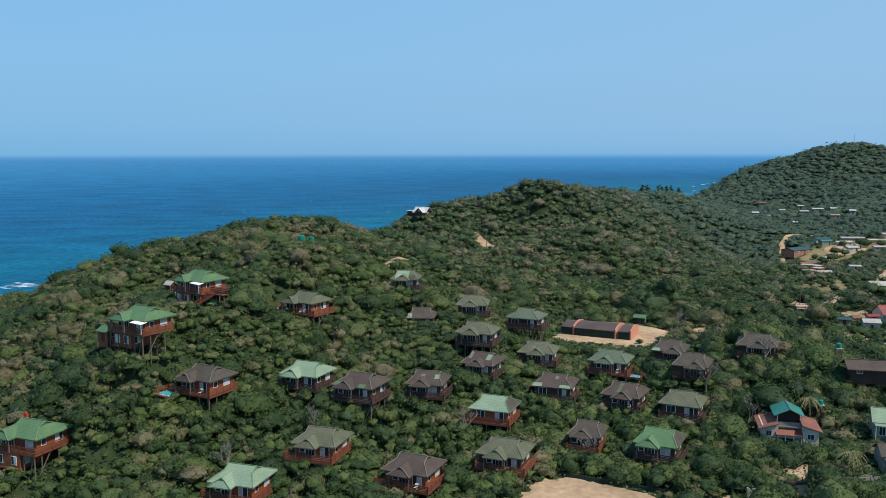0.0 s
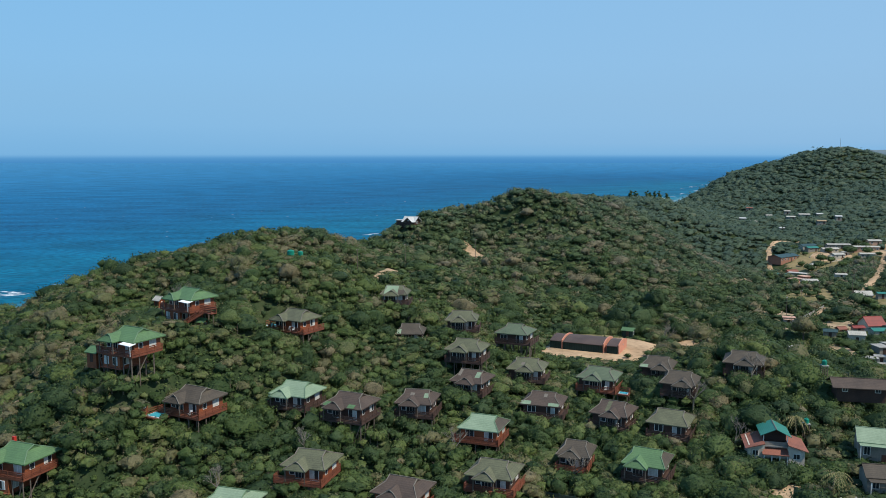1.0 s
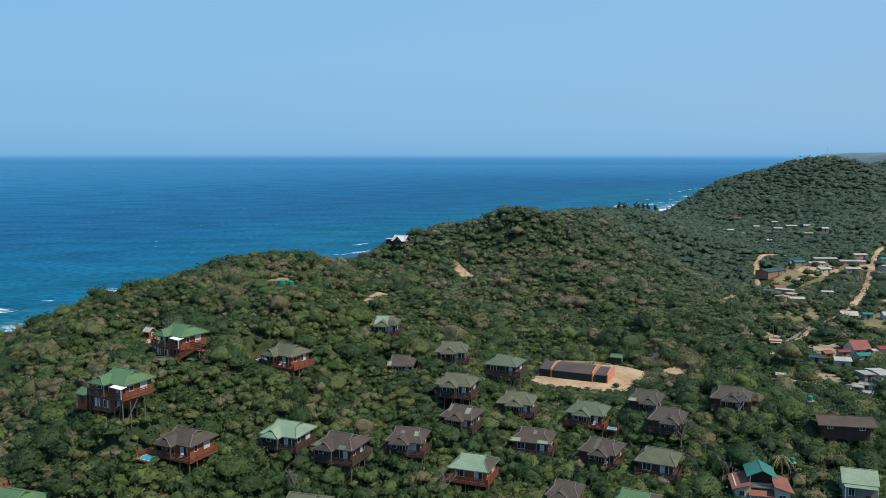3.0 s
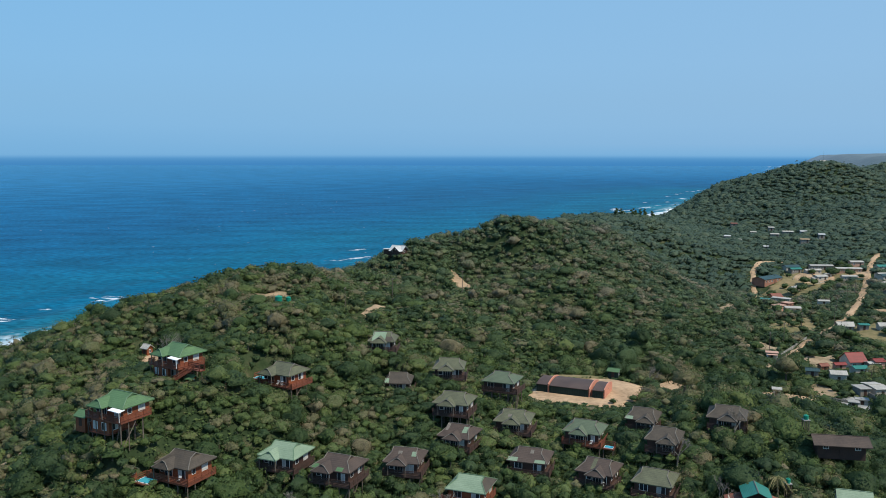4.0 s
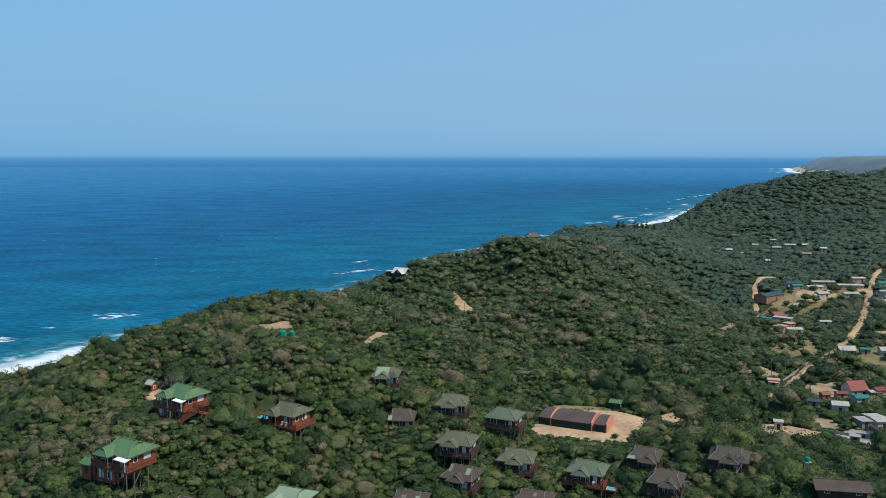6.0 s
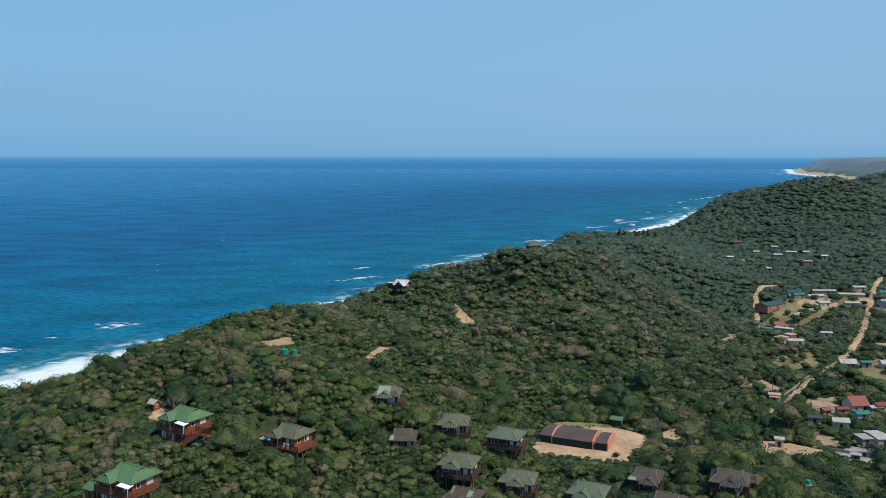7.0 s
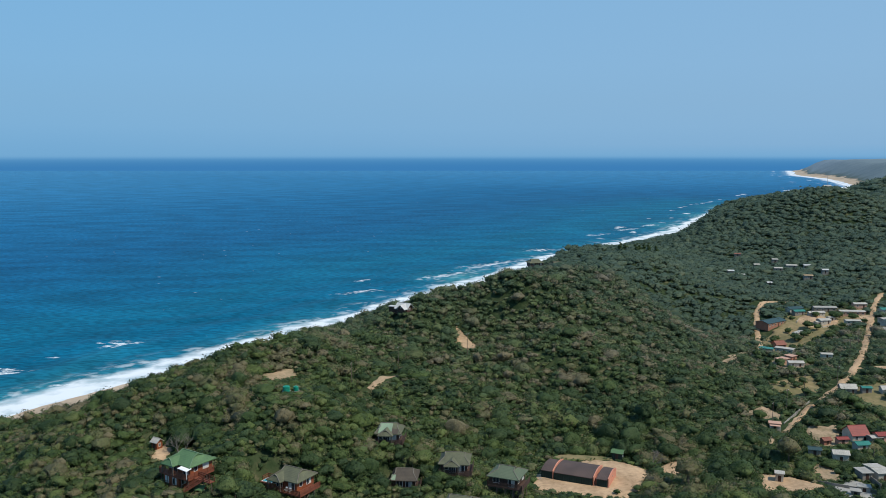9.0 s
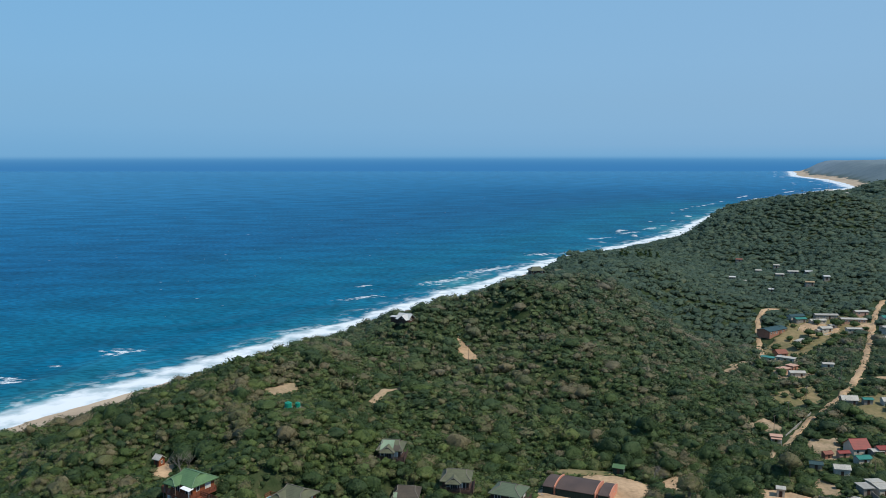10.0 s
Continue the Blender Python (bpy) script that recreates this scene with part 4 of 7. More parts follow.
        part("canopy", solid(B(), [(ax0, ay1, zc), (ax1, ay1, zc - 0.12), (ax1, ay0, zc - 0.35), (ax0, ay0, zc - 0.2), (ax0, ay1, zc - 0.08), (ax1, ay1, zc - 0.2), (ax1, ay0, zc - 0.43), (ax0, ay0, zc - 0.28)],
                             [(0, 1, 2, 3), (7, 6, 5, 4), (0, 4, 5, 1), (1, 5, 6, 2), (2, 6, 7, 3), (3, 7, 4, 0)]), CANVAS, house, "white canvas shade sail")
        part("canopy_post", beam(B(), (ax1 - 0.1, ay0 + 0.1, F), (ax1 - 0.1, ay0 + 0.1, zc - 0.4), 0.1), WHITE, house)
    if pool:
        px, py, side, k = pool
        p = m @ Vector((px, py, 0))
        FOOTPRINTS.append((p.x, p.y, radians(yaw), 2.3 * k, 2.1 * k, floor - 0.9))
        part("pool_deck", box(B(), px - 2.2 * k, px + 2.2 * k, py - 1.9 * k, py + 1.9 * k, F - 0.55, F - 0.3), deck_mat, house)
        part("pool_rim", box(B(), px - 1.8 * k, px + 1.8 * k, py - 1.5 * k, py + 1.3 * k, F - 0.296, F - 0.16), WHITE, house)
        part("pool_water", box(B(), px - 1.6 * k, px + 1.6 * k, py - 1.3 * k, py + 1.1 * k, F - 0.26, F - 0.13), POOL, house, "bright turquoise plunge pool water")
        railing(house, [(px - 2.1 * k * side, py + 1.8 * k), (px + 2.1 * k * side, py + 1.8 * k), (px + 2.1 * k * side, py - 0.6 * k)], F - 0.3, deck_mat, 3)
        for qx in (px - 1.9 * k, px + 1.9 * k):
            for qy in (py - 1.6 * k, py + 1.6 * k):
                p = m @ Vector((qx, qy, 0))
                part("stilt", beam(B(), (qx, qy, ground_at(p.x, p.y) - base - 0.4), (qx, qy, F - 0.5), 0.2, sides=6), POLE, house)
    if stairs:
        n, top, run = 13, Vector((w / 2 + rx + 2.6, -d / 2 + 0.4, F)), Vector((-0.26, -0.2, -0.2))
        across = Vector((run.y, -run.x, 0)).normalized() * 0.6
        for i in range(n):
            p = top + run * i
            a0, a1, b1, b0 = p - across, p + across, p + across + run * 1.15, p - across + run * 1.15
            part("stair_tread", solid(B(), [(q.x, q.y, z) for z in (p.z - 0.06, p.z) for q in (a0, a1, b1, b0)], [(3, 2, 1, 0), (4, 5, 6, 7), (0, 1, 5, 4), (1, 2, 6, 5), (2, 3, 7, 6), (3, 0, 4, 7)]), deck_mat, house)
        for side in (-1, 1):
            p, q = top + across * side * 1.05, top + run * n + across * side * 1.05
            part("stringer", beam(B(), p, q, 0.24), deck_mat, house)
            for up in (0.45, 0.95):
                part("stair_rail", beam(B(), p + Vector((0, 0, up)), q + Vector((0, 0, up)), 0.15), deck_mat, house)
            for k in range(5):
                foot = p + (q - p) * k / 4
                part("railing_post", beam(B(), foot, foot + Vector((0, 0, 1.0)), 0.11), deck_mat, house)
        part("walkway", box(B(), w / 2 + rx + 0.07, w / 2 + rx + 5.2, -d / 2 - 0.2, -d / 2 + 1.2, F - 0.2, F - 0.05), deck_mat, house)
        railing(house, [(w / 2 + rx + 3.3, -d / 2 - 0.2), (w / 2 + rx + 5.2, -d / 2 - 0.2)], F, deck_mat, 3)
        railing(house, [(w / 2 + rx + 0.1, -d / 2 + 1.2), (w / 2 + rx + 5.2, -d / 2 + 1.2)], F, deck_mat, 3)
        for px in (w / 2 + rx + 2.4, w / 2 + rx + 4.9):
            part("stilt", beam(B(), (px, -d / 2 + 0.6, F - 5), (px, -d / 2 + 0.6, F - 0.2), 0.2, sides=6), POLE, house)
        p = m @ Vector((w / 2 + rx + 2, -d / 2 - 1.5, 0))
        FOOTPRINTS.append((p.x, p.y, radians(yaw), 3.4, 2.4, floor - 2.6))
    if chimney:
        part("chimney", box(B(), -2.6, -2.1, 0.2, 0.7, zt + 1.2, zt + rise + 0.7), RED_PAINT, house, "red metal chimney pipe")
    for i in range(furniture):
        fx = w / 2 - 1.2 - i * 1.1
        sunbed = thing("deck_chair", *(m @ Vector((fx, -d / 2 - 1.1, F))), yaw, "white plastic deck chair on a timber deck", "chair", "deck chairs")
        part("seat", box(B(), -0.3, 0.3, -0.3, 0.25, 0.34, 0.42), WHITE, sunbed)
        part("backrest", solid(B(), [(-0.3, 0.22, 0.4), (0.3, 0.22, 0.4), (0.3, 0.42, 0.95), (-0.3, 0.42, 0.95), (-0.3, 0.28, 0.4), (0.3, 0.28, 0.4), (0.3, 0.48, 0.95), (-0.3, 0.48, 0.95)],
                               [(0, 1, 2, 3), (7, 6, 5, 4), (0, 4, 5, 1), (1, 5, 6, 2), (2, 6, 7, 3), (3, 7, 4, 0)]), WHITE, sunbed)
        for lx, ly in ((-0.26, -0.26), (0.26, -0.26), (-0.26, 0.22), (0.26, 0.22)):
            part("leg", box(B(), lx - 0.03, lx + 0.03, ly - 0.03, ly + 0.03, -0.02, 0.34), WHITE, sunbed)
    return house


chalet(-55.4, 155.8, 34.1, -30, ROOF_GREEN, TIMBER_RED, "two-storey red timber chalet with green roof and white canopy on stilts", w=9.0, d=6.9, wing=-2.4, storeys=2, awning=True, deck=(2.0, 1.4), brace=True)
chalet(-52.0, 182.9, 37.1, -35, ROOF_GREEN, TIMBER_RED, "two-storey red timber chalet with green roof, white canopy and outside stairs", w=9.2, d=6.9, wing=-2.2, storeys=2, awning=True, deck=(2.0, 1.6), stairs=True)
chalet(-29.5, 187.0, 31.5, -32, ROOF_GREY, TIMBER_RED, "red timber chalet with grey-green roof and wide deck on stilts", w=8.5, d=6.8, wing=-2.4, deck=(2.0, 3.0), pool=(-7.0, -0.6, -1, 0.8), brace=True, furniture=2)
chalet(-43.3, 152.9, 23.4, -28, ROOF_BROWN, TIMBER_RED, "red timber chalet with brown tiled roof and plunge pool deck", w=9.0, d=7.0, wing=-1.6, deck=(2.2, 2.0), pool=(-3.9, -5.9, -1, 0.9), furniture=1)
chalet(-68.9, 138.5, 17.8, -22, ROOF_GREEN, TIMBER_RED, "two-storey red timber chalet with faded green roof and red chimney", w=10, wing=-2.6, storeys=2, chimney=True, deck=(1.6, 1.2), brace=True)
chalet(-31.9, 131.2, 12.5, -18, ROOF_PALE, TIMBER_RED, "timber chalet with pale green roof on the lower slope", wing=-1.4)
chalet(-8.4, 216.2, 32.2, -8, ROOF_GREY, TIMBER_BROWN, "small dark timber chalet with patched green and brown roof", w=7.4, d=6.6, wing=-0.6, ridge_half=2.2, patches=((-3.2, 1.2, 0.06, 0.95, ROOF_PALE), (1.3, 3.4, 0.03, 0.5, ROOF_BROWN)))
chalet(-4.2, 203.2, 24.7, -6, ROOF_BROWN, TIMBER_BROWN, "small brown timber chalet with brown roof and one pale patch", w=7.2, d=6.6, wing=None, ridge_half=2.4, patches=((-3.9, -2.6, 0.03, 0.45, ROOF_PALE),))
chalet(-25.7, 161.2, 22.0, -24, ROOF_PALE, TIMBER_BROWN, "timber chalet with faded pale green roof half hidden in thicket", wing=-1.4)
chalet(-14.9, 157.2, 20.8, -24, ROOF_RUST, TIMBER_BROWN, "brown timber chalet with patched brown roof on tall stilts", w=9.6, patches=((-5.0, -3.4, 0.02, 0.28, ROOF_GREEN), (1.6, 3.4, 0.02, 0.25, ROOF_GREEN)), brace=True, deck_mat=DECK_BROWN)
chalet(-2.1, 166.6, 18.6, -14, ROOF_RUST, TIMBER_BROWN, "brown timber chalet with brown roof and pale roof patches", w=8.2, wing=-0.8, patches=((2.2, 3.4, 0.45, 0.75, ROOF_PALE), (-1.5, -0.4, 0.55, 0.75, RIDGE_PALE)))
chalet(-20.2, 140.7, 15.5, -18, ROOF_GREY, TIMBER_RED, "red timber chalet with grey-green roof above the thicket", wing=-1.0, deck=(2.4, 0.8))
chalet(-4.2, 135.6, 12.5, -24, ROOF_RUST, TIMBER_RED, "timber chalet with reddish brown tiled roof and pale ridges", w=9.4, wing=-0.4, furniture=1)
chalet(8.7, 208.0, 27.0, -8, ROOF_GREY, TIMBER_BROWN, "dark timber chalet with grey-green tiled roof", w=8.6, wing=-0.6)
chalet(9.0, 185.6, 24.8, -20, ROOF_GREY, TIMBER_BROWN, "brown timber chalet with grey-brown roof and lit end wall", w=9.2, wing=-0.8, deck=(1.8, 1.2))
chalet(9.7, 177.9, 19.7, -26, ROOF_RUST, TIMBER_BROWN, "brown timber chalet with brown roof and pale sheets", w=8.0, wing=0.2, patches=((1.8, 3.2, 0.42, 0.85, ROOF_PALE), (-3.2, -2.4, 0.45, 0.95, RIDGE_PALE)))
chalet(22.0, 205.6, 24.1, -25, ROOF_MOSS, TIMBER_BROWN, "dark timber chalet with dull green roof on tall braced stilts", w=9.4, wing=None, ridge_half=2.0, brace=True, deck=(0.9, 2.0))
chalet(23.0, 188.0, 19.7, -18, ROOF_GREY, TIMBER_BROWN, "timber chalet with grey tiled roof low in the thicket", w=9.2, wing=0.2, patches=((-1.4, -0.4, 0.4, 0.62, RIDGE_PALE),))
chalet(24.4, 170.7, 16.8, -20, ROOF_RUST, TIMBER_BROWN, "dark timber chalet with brown roof and pale green eave sheets", w=9.4, wing=None, patches=((-5.2, -2.6, 0.01, 0.26, ROOF_PALE), (2.0, 4.8, 0.01, 0.22, ROOF_PALE), (0.3, 1.2, 0.6, 0.85, RIDGE_PALE)))
chalet(38.2, 181.0, 19.4, -26, ROOF_MOSS, TIMBER_BROWN, "timber chalet with dull green roof and long red deck", w=9.4, wing=-0.6, deck=(2.2, 1.4), deck_mat=DECK_RED, furniture=1, pool=(6.2, -3.4, 1, 0.55))
chalet(37.7, 164.2, 16.7, -30, ROOF_RUST, TIMBER_BROWN, "timber chalet with brown roof and a pale roof strip", w=8.4, wing=0.8, patches=((-1.2, -0.2, 0.25, 0.95, ROOF_GREY),), furniture=1)
chalet(10.9, 158.0, 16.0, -22, ROOF_PALE, TIMBER_RED, "timber chalet with pale green roof and a brown hip", w=9.0, wing=None, hip=ROOF_BROWN, deck=(1.6, 1.0))
chalet(11.7, 141.7, 13.1, -22, ROOF_GREY, TIMBER_BROWN, "timber chalet with weathered grey-brown roof and red deck", w=9.4, wing=-0.6, deck_mat=DECK_RED)
chalet(27.7, 150.3, 13.4, -22, ROOF_BROWN, TIMBER_BROWN, "small timber chalet with brown roof and red front deck", w=6.4, d=6.4, wing=-0.6, wing_out=1.0, ridge_half=2.2, deck=(3.0, 0.6), deck_mat=DECK_RED)
chalet(39.4, 143.8, 14.1, -28, ROOF_GREEN, TIMBER_BROWN, "timber chalet with bright green roof and brown hip end", w=8.2, wing=-1.4, hip=ROOF_BROWN)
chalet(47.7, 158.5, 16.6, -28, ROOF_GREY, TIMBER_BROWN, "timber chalet with grey-green roof almost hidden by trees", w=8.6, wing=None)
chalet(68.3, 175.5, 24.1, -24, ROOF_BROWN, TIMBER_BROWN, "dark timber chalet with grey-brown roof behind a bare tree", w=9.0, wing=0.4, deck=(1.4, 1.0))
chalet(52.9, 170.1, 21.2, -26, ROOF_BROWN, TIMBER_BROWN, "dark timber chalet with brown roof behind a bare tree", w=7.6, wing=1.4, deck=(1.2, 0.8))
chalet(52.9, 186.6, 20.3, -26, ROOF_BROWN, TIMBER_BROWN, "timber chalet with brown roof and pale green porch sheet", w=7.6, wing=1.6, patches=((-4.4, -2.2, 0.01, 0.25, ROOF_PALE),), deck=(1.2, 0.8))
chalet(80.0, 480.0, 41.0, 10, ROOF_GREY, TIMBER_BROWN, "dark chalet on the dune crest with grey roof", w=9.5, wing=None, deck=(1.2, 0.8))
chalet(67.5, 484.0, 42.0, 12, ROOF_GREY, TIMBER_BROWN, "dark chalet half hidden on the dune crest", w=9.5, wing=None, deck=(1.0, 0.6))

# ---------------------------------------------------------------- other buildings


def cottage(name, x, y, yaw, w, d, h, roof_rise, wall, roof, label, category="house", group="", z=None, porch=False, sunk=False, eave=0.35):
    """A plain small building: gabled roof (or flat when the rise is small) with eaves, door and windows."""
    base = ground_at(x, y) if z is None else z
    ob = thing(name, x, y, base, yaw, label, category, group)
    FOOTPRINTS.append((x, y, radians(yaw), w / 2 + 0.5, d / 2 + 0.5, base + (9.0 if sunk else 1.0)))
    part("wall", box(B(), -w / 2, w / 2, -d / 2, d / 2, -1.2, h), wall, ob)
    o = eave
    if roof_rise < 0.25:
        part("roof", box(B(), -w / 2 - o, w / 2 + o, -d / 2 - o, d / 2 + o, h + 0.004, h + 0.2), roof, ob)
    else:
        a, b, t = w / 2 + o, d / 2 + o, 0.14
        zo = h - roof_rise * o / (d / 2)
        part("gable", solid(B(), [(sx * w / 2, sy * d / 2, h) for sx in (-1, 1) for sy in (-1, 1)] + [(-w / 2, 0, h + roof_rise - 0.05), (w / 2, 0, h + roof_rise - 0.05)], [(0, 1, 4), (2, 3, 5), (0, 2, 5, 4), (1, 3, 5, 4)]), wall, ob)
        for s in (-1, 1):
            part("roof_slope", solid(B(), [(-a, 0, h + roof_rise), (a, 0, h + roof_rise), (a, s * b, zo), (-a, s * b, zo), (-a, 0, h + roof_rise + t), (a, 0, h + roof_rise + t), (a, s * b, zo + t), (-a, s * b, zo + t)],
                                     [(0, 1, 2, 3), (7, 6, 5, 4), (0, 4, 5, 1), (1, 5, 6, 2), (2, 6, 7, 3), (3, 7, 4, 0)]), roof, ob)
        part("ridge_cap", beam(B(), (-a, 0, h + roof_rise + t), (a, 0, h + roof_rise + t), 0.16), roof, ob)
    n = max(1, int(w / 2.6))
    for i in range(n):
        px = -w / 2 + w * (i + 0.5) / n
        if i == n // 2:
            part("door", box(B(), px - 0.42, px + 0.42, -d / 2 - 0.05, -d / 2 + 0.02, 0, min(2.0, h - 0.2)), TIMBER_BROWN, ob)
        else:
            window(ob, "window", px, -d / 2, h * 0.42, min(1.0, w / n * 0.5), h * 0.36, "front", PANE)
    window(ob, "window", w / 2, 0.0, h * 0.42, min(1.1, d * 0.3), h * 0.36, "end", PANE)
    if porch:
        part("porch_roof", box(B(), -w / 2, w / 2, -d / 2 - 1.8, -d / 2 - 0.36, h - 0.35, h - 0.25), roof, ob)
        for px in (-w / 2 + 0.15, w / 2 - 0.15):
            part("porch_post", beam(B(), (px, -d / 2 - 1.7, -0.6), (px, -d / 2 - 1.7, h - 0.35), 0.12), WHITE, ob)
    return ob


def vaulted_hall():
    x, y, yaw, ground = 36.6, 222.6, -26, 13.3
    hall = thing("vaulted_hall", x, y, ground, yaw, "long hall with brown vaulted roofs and salmon end walls", "hall")
    for cx in (-1.8, 5.0, 13.6):
        p = hall.matrix_world @ Vector((cx, 5, 0))
        FOOTPRINTS.append((p.x, p.y, radians(yaw), 5.5, 6.5, ground))

    def profile(depth, wall_h, rise, n=10, extra=0.0, front=0.0):
        return [(front + depth * i / n, wall_h + rise * math.sin(math.pi * (0.2 + 0.6 * i / n)) - rise * math.sin(math.pi * 0.2) + extra) for i in range(n + 1)]

    def section(x0, x1, y0, depth, wall_h, rise):
        curve = profile(depth + 0.5, wall_h, rise, front=y0 - 0.25)
        pts, faces, n = [], [], len(curve)
        for px in (x0, x1):
            pts += [(px, py, pz) for py, pz in curve] + [(px, py, pz - 0.16) for py, pz in curve]
        for i in range(n - 1):
            faces += [(i, i + 1, 2 * n + i + 1, 2 * n + i), (n + i + 1, n + i, 3 * n + i, 3 * n + i + 1), (i + 1, i, n + i, n + i + 1), (2 * n + i, 2 * n + i + 1, 3 * n + i + 1, 3 * n + i)]
        faces += [(0, 2 * n, 3 * n, n), (n - 1, 2 * n - 1, 4 * n - 1, 3 * n - 1)]
        part("vault_roof", solid(B(), pts, faces), ROOF_VAULT, hall, even=False)
        part("front_wall", box(B(), x0, x1, y0, y0 + 0.2, -0.6, wall_h - 0.05), NETTING, hall, "dark green boarded front wall")
        part("back_wall", box(B(), x0, x1, y0 + depth - 0.2, y0 + depth, -0.6, wall_h - 0.05), NETTING, hall)
        n_post = max(2, int((x1 - x0) / 2.4))
        for i in range(n_post + 1):
            px = x0 + 0.1 + (x1 - x0 - 0.2) * i / n_post
            part("wall_post", box(B(), px - 0.06, px + 0.06, y0 - 0.06, y0 + 0.0, -0.4, wall_h), NETTING, hall)

    def end_wall(px, y0, depth, wall_h, rise):
        curve = profile(depth - 0.04, wall_h, rise, extra=0.3, front=y0 + 0.02)
        n = len(curve)
        pts = []
        for dx in (-0.13, 0.13):
            pts += [(px + dx, py, pz) for py, pz in curve] + [(px + dx, py, -0.6) for py, _ in curve]
        faces = []
        for i in range(n - 1):
            faces += [(i, i + 1, n + i + 1, n + i), (2 * n + i + 1, 2 * n + i, 3 * n + i, 3 * n + i + 1), (i + 1, i, 2 * n + i, 2 * n + i + 1)]
        faces += [(0, n, 3 * n, 2 * n), (n - 1, 3 * n - 1, 4 * n - 1, 2 * n - 1)]
        part("end_wall", solid(B(), pts, faces), SALMON, hall, "salmon painted parapet wall")

    section(-3.6, -0.5, 0.3, 9.0, 2.3, 1.8)
    section(0.2, 11.0, 0.0, 10.0, 2.3, 2.0)
    section(12.1, 15.0, 0.3, 9.2, 2.3, 1.8)
    end_wall(-0.15, 0.0, 10.0, 2.3, 2.1)
    end_wall(11.3, 0.0, 10.0, 2.3, 2.1)
    end_wall(15.3, 0.3, 9.2, 2.3, 1.9)
    part("passage_wall", box(B(), 11.46, 12.1, 1.6, 8.4, -0.6, 2.0), SALMON, hall)
    part("plinth", box(B(), -3.8, 15.6, -0.9, -0.01, -0.6, 0.12), CONCRETE, hall)
    part("wall_lamp", box(B(), 15.47, 15.6, 4.6, 5.0, 1.9, 2.1), STEEL, hall)


vaulted_hall()
cottage("store_shed", 58.6, 239.0, -26, 3.0, 2.8, 2.0, 0.55, NETTING, ROOF_GREEN, "small dark green shed with green roof", "shed", z=13.2)


def villa():
    x, y, z, yaw = 63.3, 147.0, 9.8, -14
    v = thing("villa", x, y, z, yaw, "white two-storey villa with red tiled wings and teal roof", "villa")
    v.scale = (0.86, 0.86, 0.92)
    FOOTPRINTS.append((x, y, radians(yaw), 5.6, 4.2, z + 3.2))
    part("wall", box(B(), -5.4, -2.5, -3.0, 4.0, -1, 4.6), CREAM, v)
    part("wall", box(B(), 2.5, 5.6, -3.8, 4.0, -1, 4.4), CREAM, v)
    part("wall", box(B(), -2.5, 2.5, -1.6, 4.0, -1, 4.5), CREAM, v)
    part("balcony_floor", box(B(), -2.5, 2.5, -3.4, -1.604, 2.4, 2.6), CONCRETE, v)
    part("balcony_roof", solid(B(), [(-2.7, -1.6, 3.9), (2.6, -1.6, 3.9), (2.6, -4.0, 3.2), (-2.7, -4.0, 3.2), (-2.7, -1.6, 3.78), (2.6, -1.6, 3.78), (2.6, -4.0, 3.08), (-2.7, -4.0, 3.08)],
                               [(0, 1, 2, 3), (7, 6, 5, 4), (0, 4, 5, 1), (1, 5, 6, 2), (2, 6, 7, 3), (3, 7, 4, 0)]), ROOF_RED, v, "red tiled balcony roof")
    part("balcony_wall", box(B(), -2.4, 2.4, -3.4, -3.25, 2.604, 3.0), CREAM, v)
    for px in (-2.3, -0.8, 0.8, 2.3):
        part("column", beam(B(), (px, -3.6, -0.6), (px, -3.6, 3.2), 0.28, sides=8), WHITE, v)
    for sx, lo, hi in ((-1, -6.2, -2.3), (1, 2.3, 6.3)):
        e, r = 4.6, 5.4
        inner = -2.3 if sx < 0 else 2.3
        outer = lo if sx < 0 else hi
        fy, by = -4.3, 4.5
        P = [(inner, fy, r), (inner, by, r), (outer, by, e - 0.3), (outer, fy, e - 0.3)]
        part("wing_roof", solid(B(), P + [(px, py, pz - 0.16) for px, py, pz in P], [(0, 1, 2, 3), (7, 6, 5, 4), (0, 4, 5, 1), (1, 5, 6, 2), (2, 6, 7, 3), (3, 7, 4, 0)]), ROOF_RED, v, "red clay tiled wing roof")
        part("wing_gable", solid(B(), [(inner, fy + 0.6, r - 0.2), (outer - sx * 0.6, fy + 0.6, e - 0.3), (inner, fy + 0.6, e - 0.5), (inner, fy + 0.8, r - 0.2), (outer - sx * 0.6, fy + 0.8, e - 0.3), (inner, fy + 0.8, e - 0.5)],
                                 [(0, 1, 2), (5, 4, 3), (0, 3, 4, 1), (1, 4, 5, 2), (2, 5, 3, 0)]), CREAM, v)
    part("upper_room", box(B(), -2.4, 2.4, -0.2, 3.8, 4.504, 6.6), TIMBER_BROWN, v)
    part("upper_rail", box(B(), -2.45, 2.45, -2.2, -2.1, 4.5, 5.3), PLASTER_GREY, v)
    part("upper_floor", box(B(), -2.5, 2.5, -2.3, -0.204, 4.3, 4.5), CONCRETE, v)
    for px in (-2.35, 2.35):
        part("column", beam(B(), (px, -2.1, 4.5), (px, -2.1, 6.5), 0.16), WHITE, v)
    for s in (-1, 1):
        P = [(0, -2.8, 7.9), (0, 4.2, 7.9), (s * 3.1, 4.2, 6.5), (s * 3.1, -2.8, 6.5)]
        part("roof_slope", solid(B(), P + [(px, py, pz + 0.1) for px, py, pz in P], [(0, 1, 2, 3), (7, 6, 5, 4), (0, 4, 5, 1), (1, 5, 6, 2), (2, 6, 7, 3), (3, 7, 4, 0)]), ROOF_TEAL, v, "teal metal roof slope")
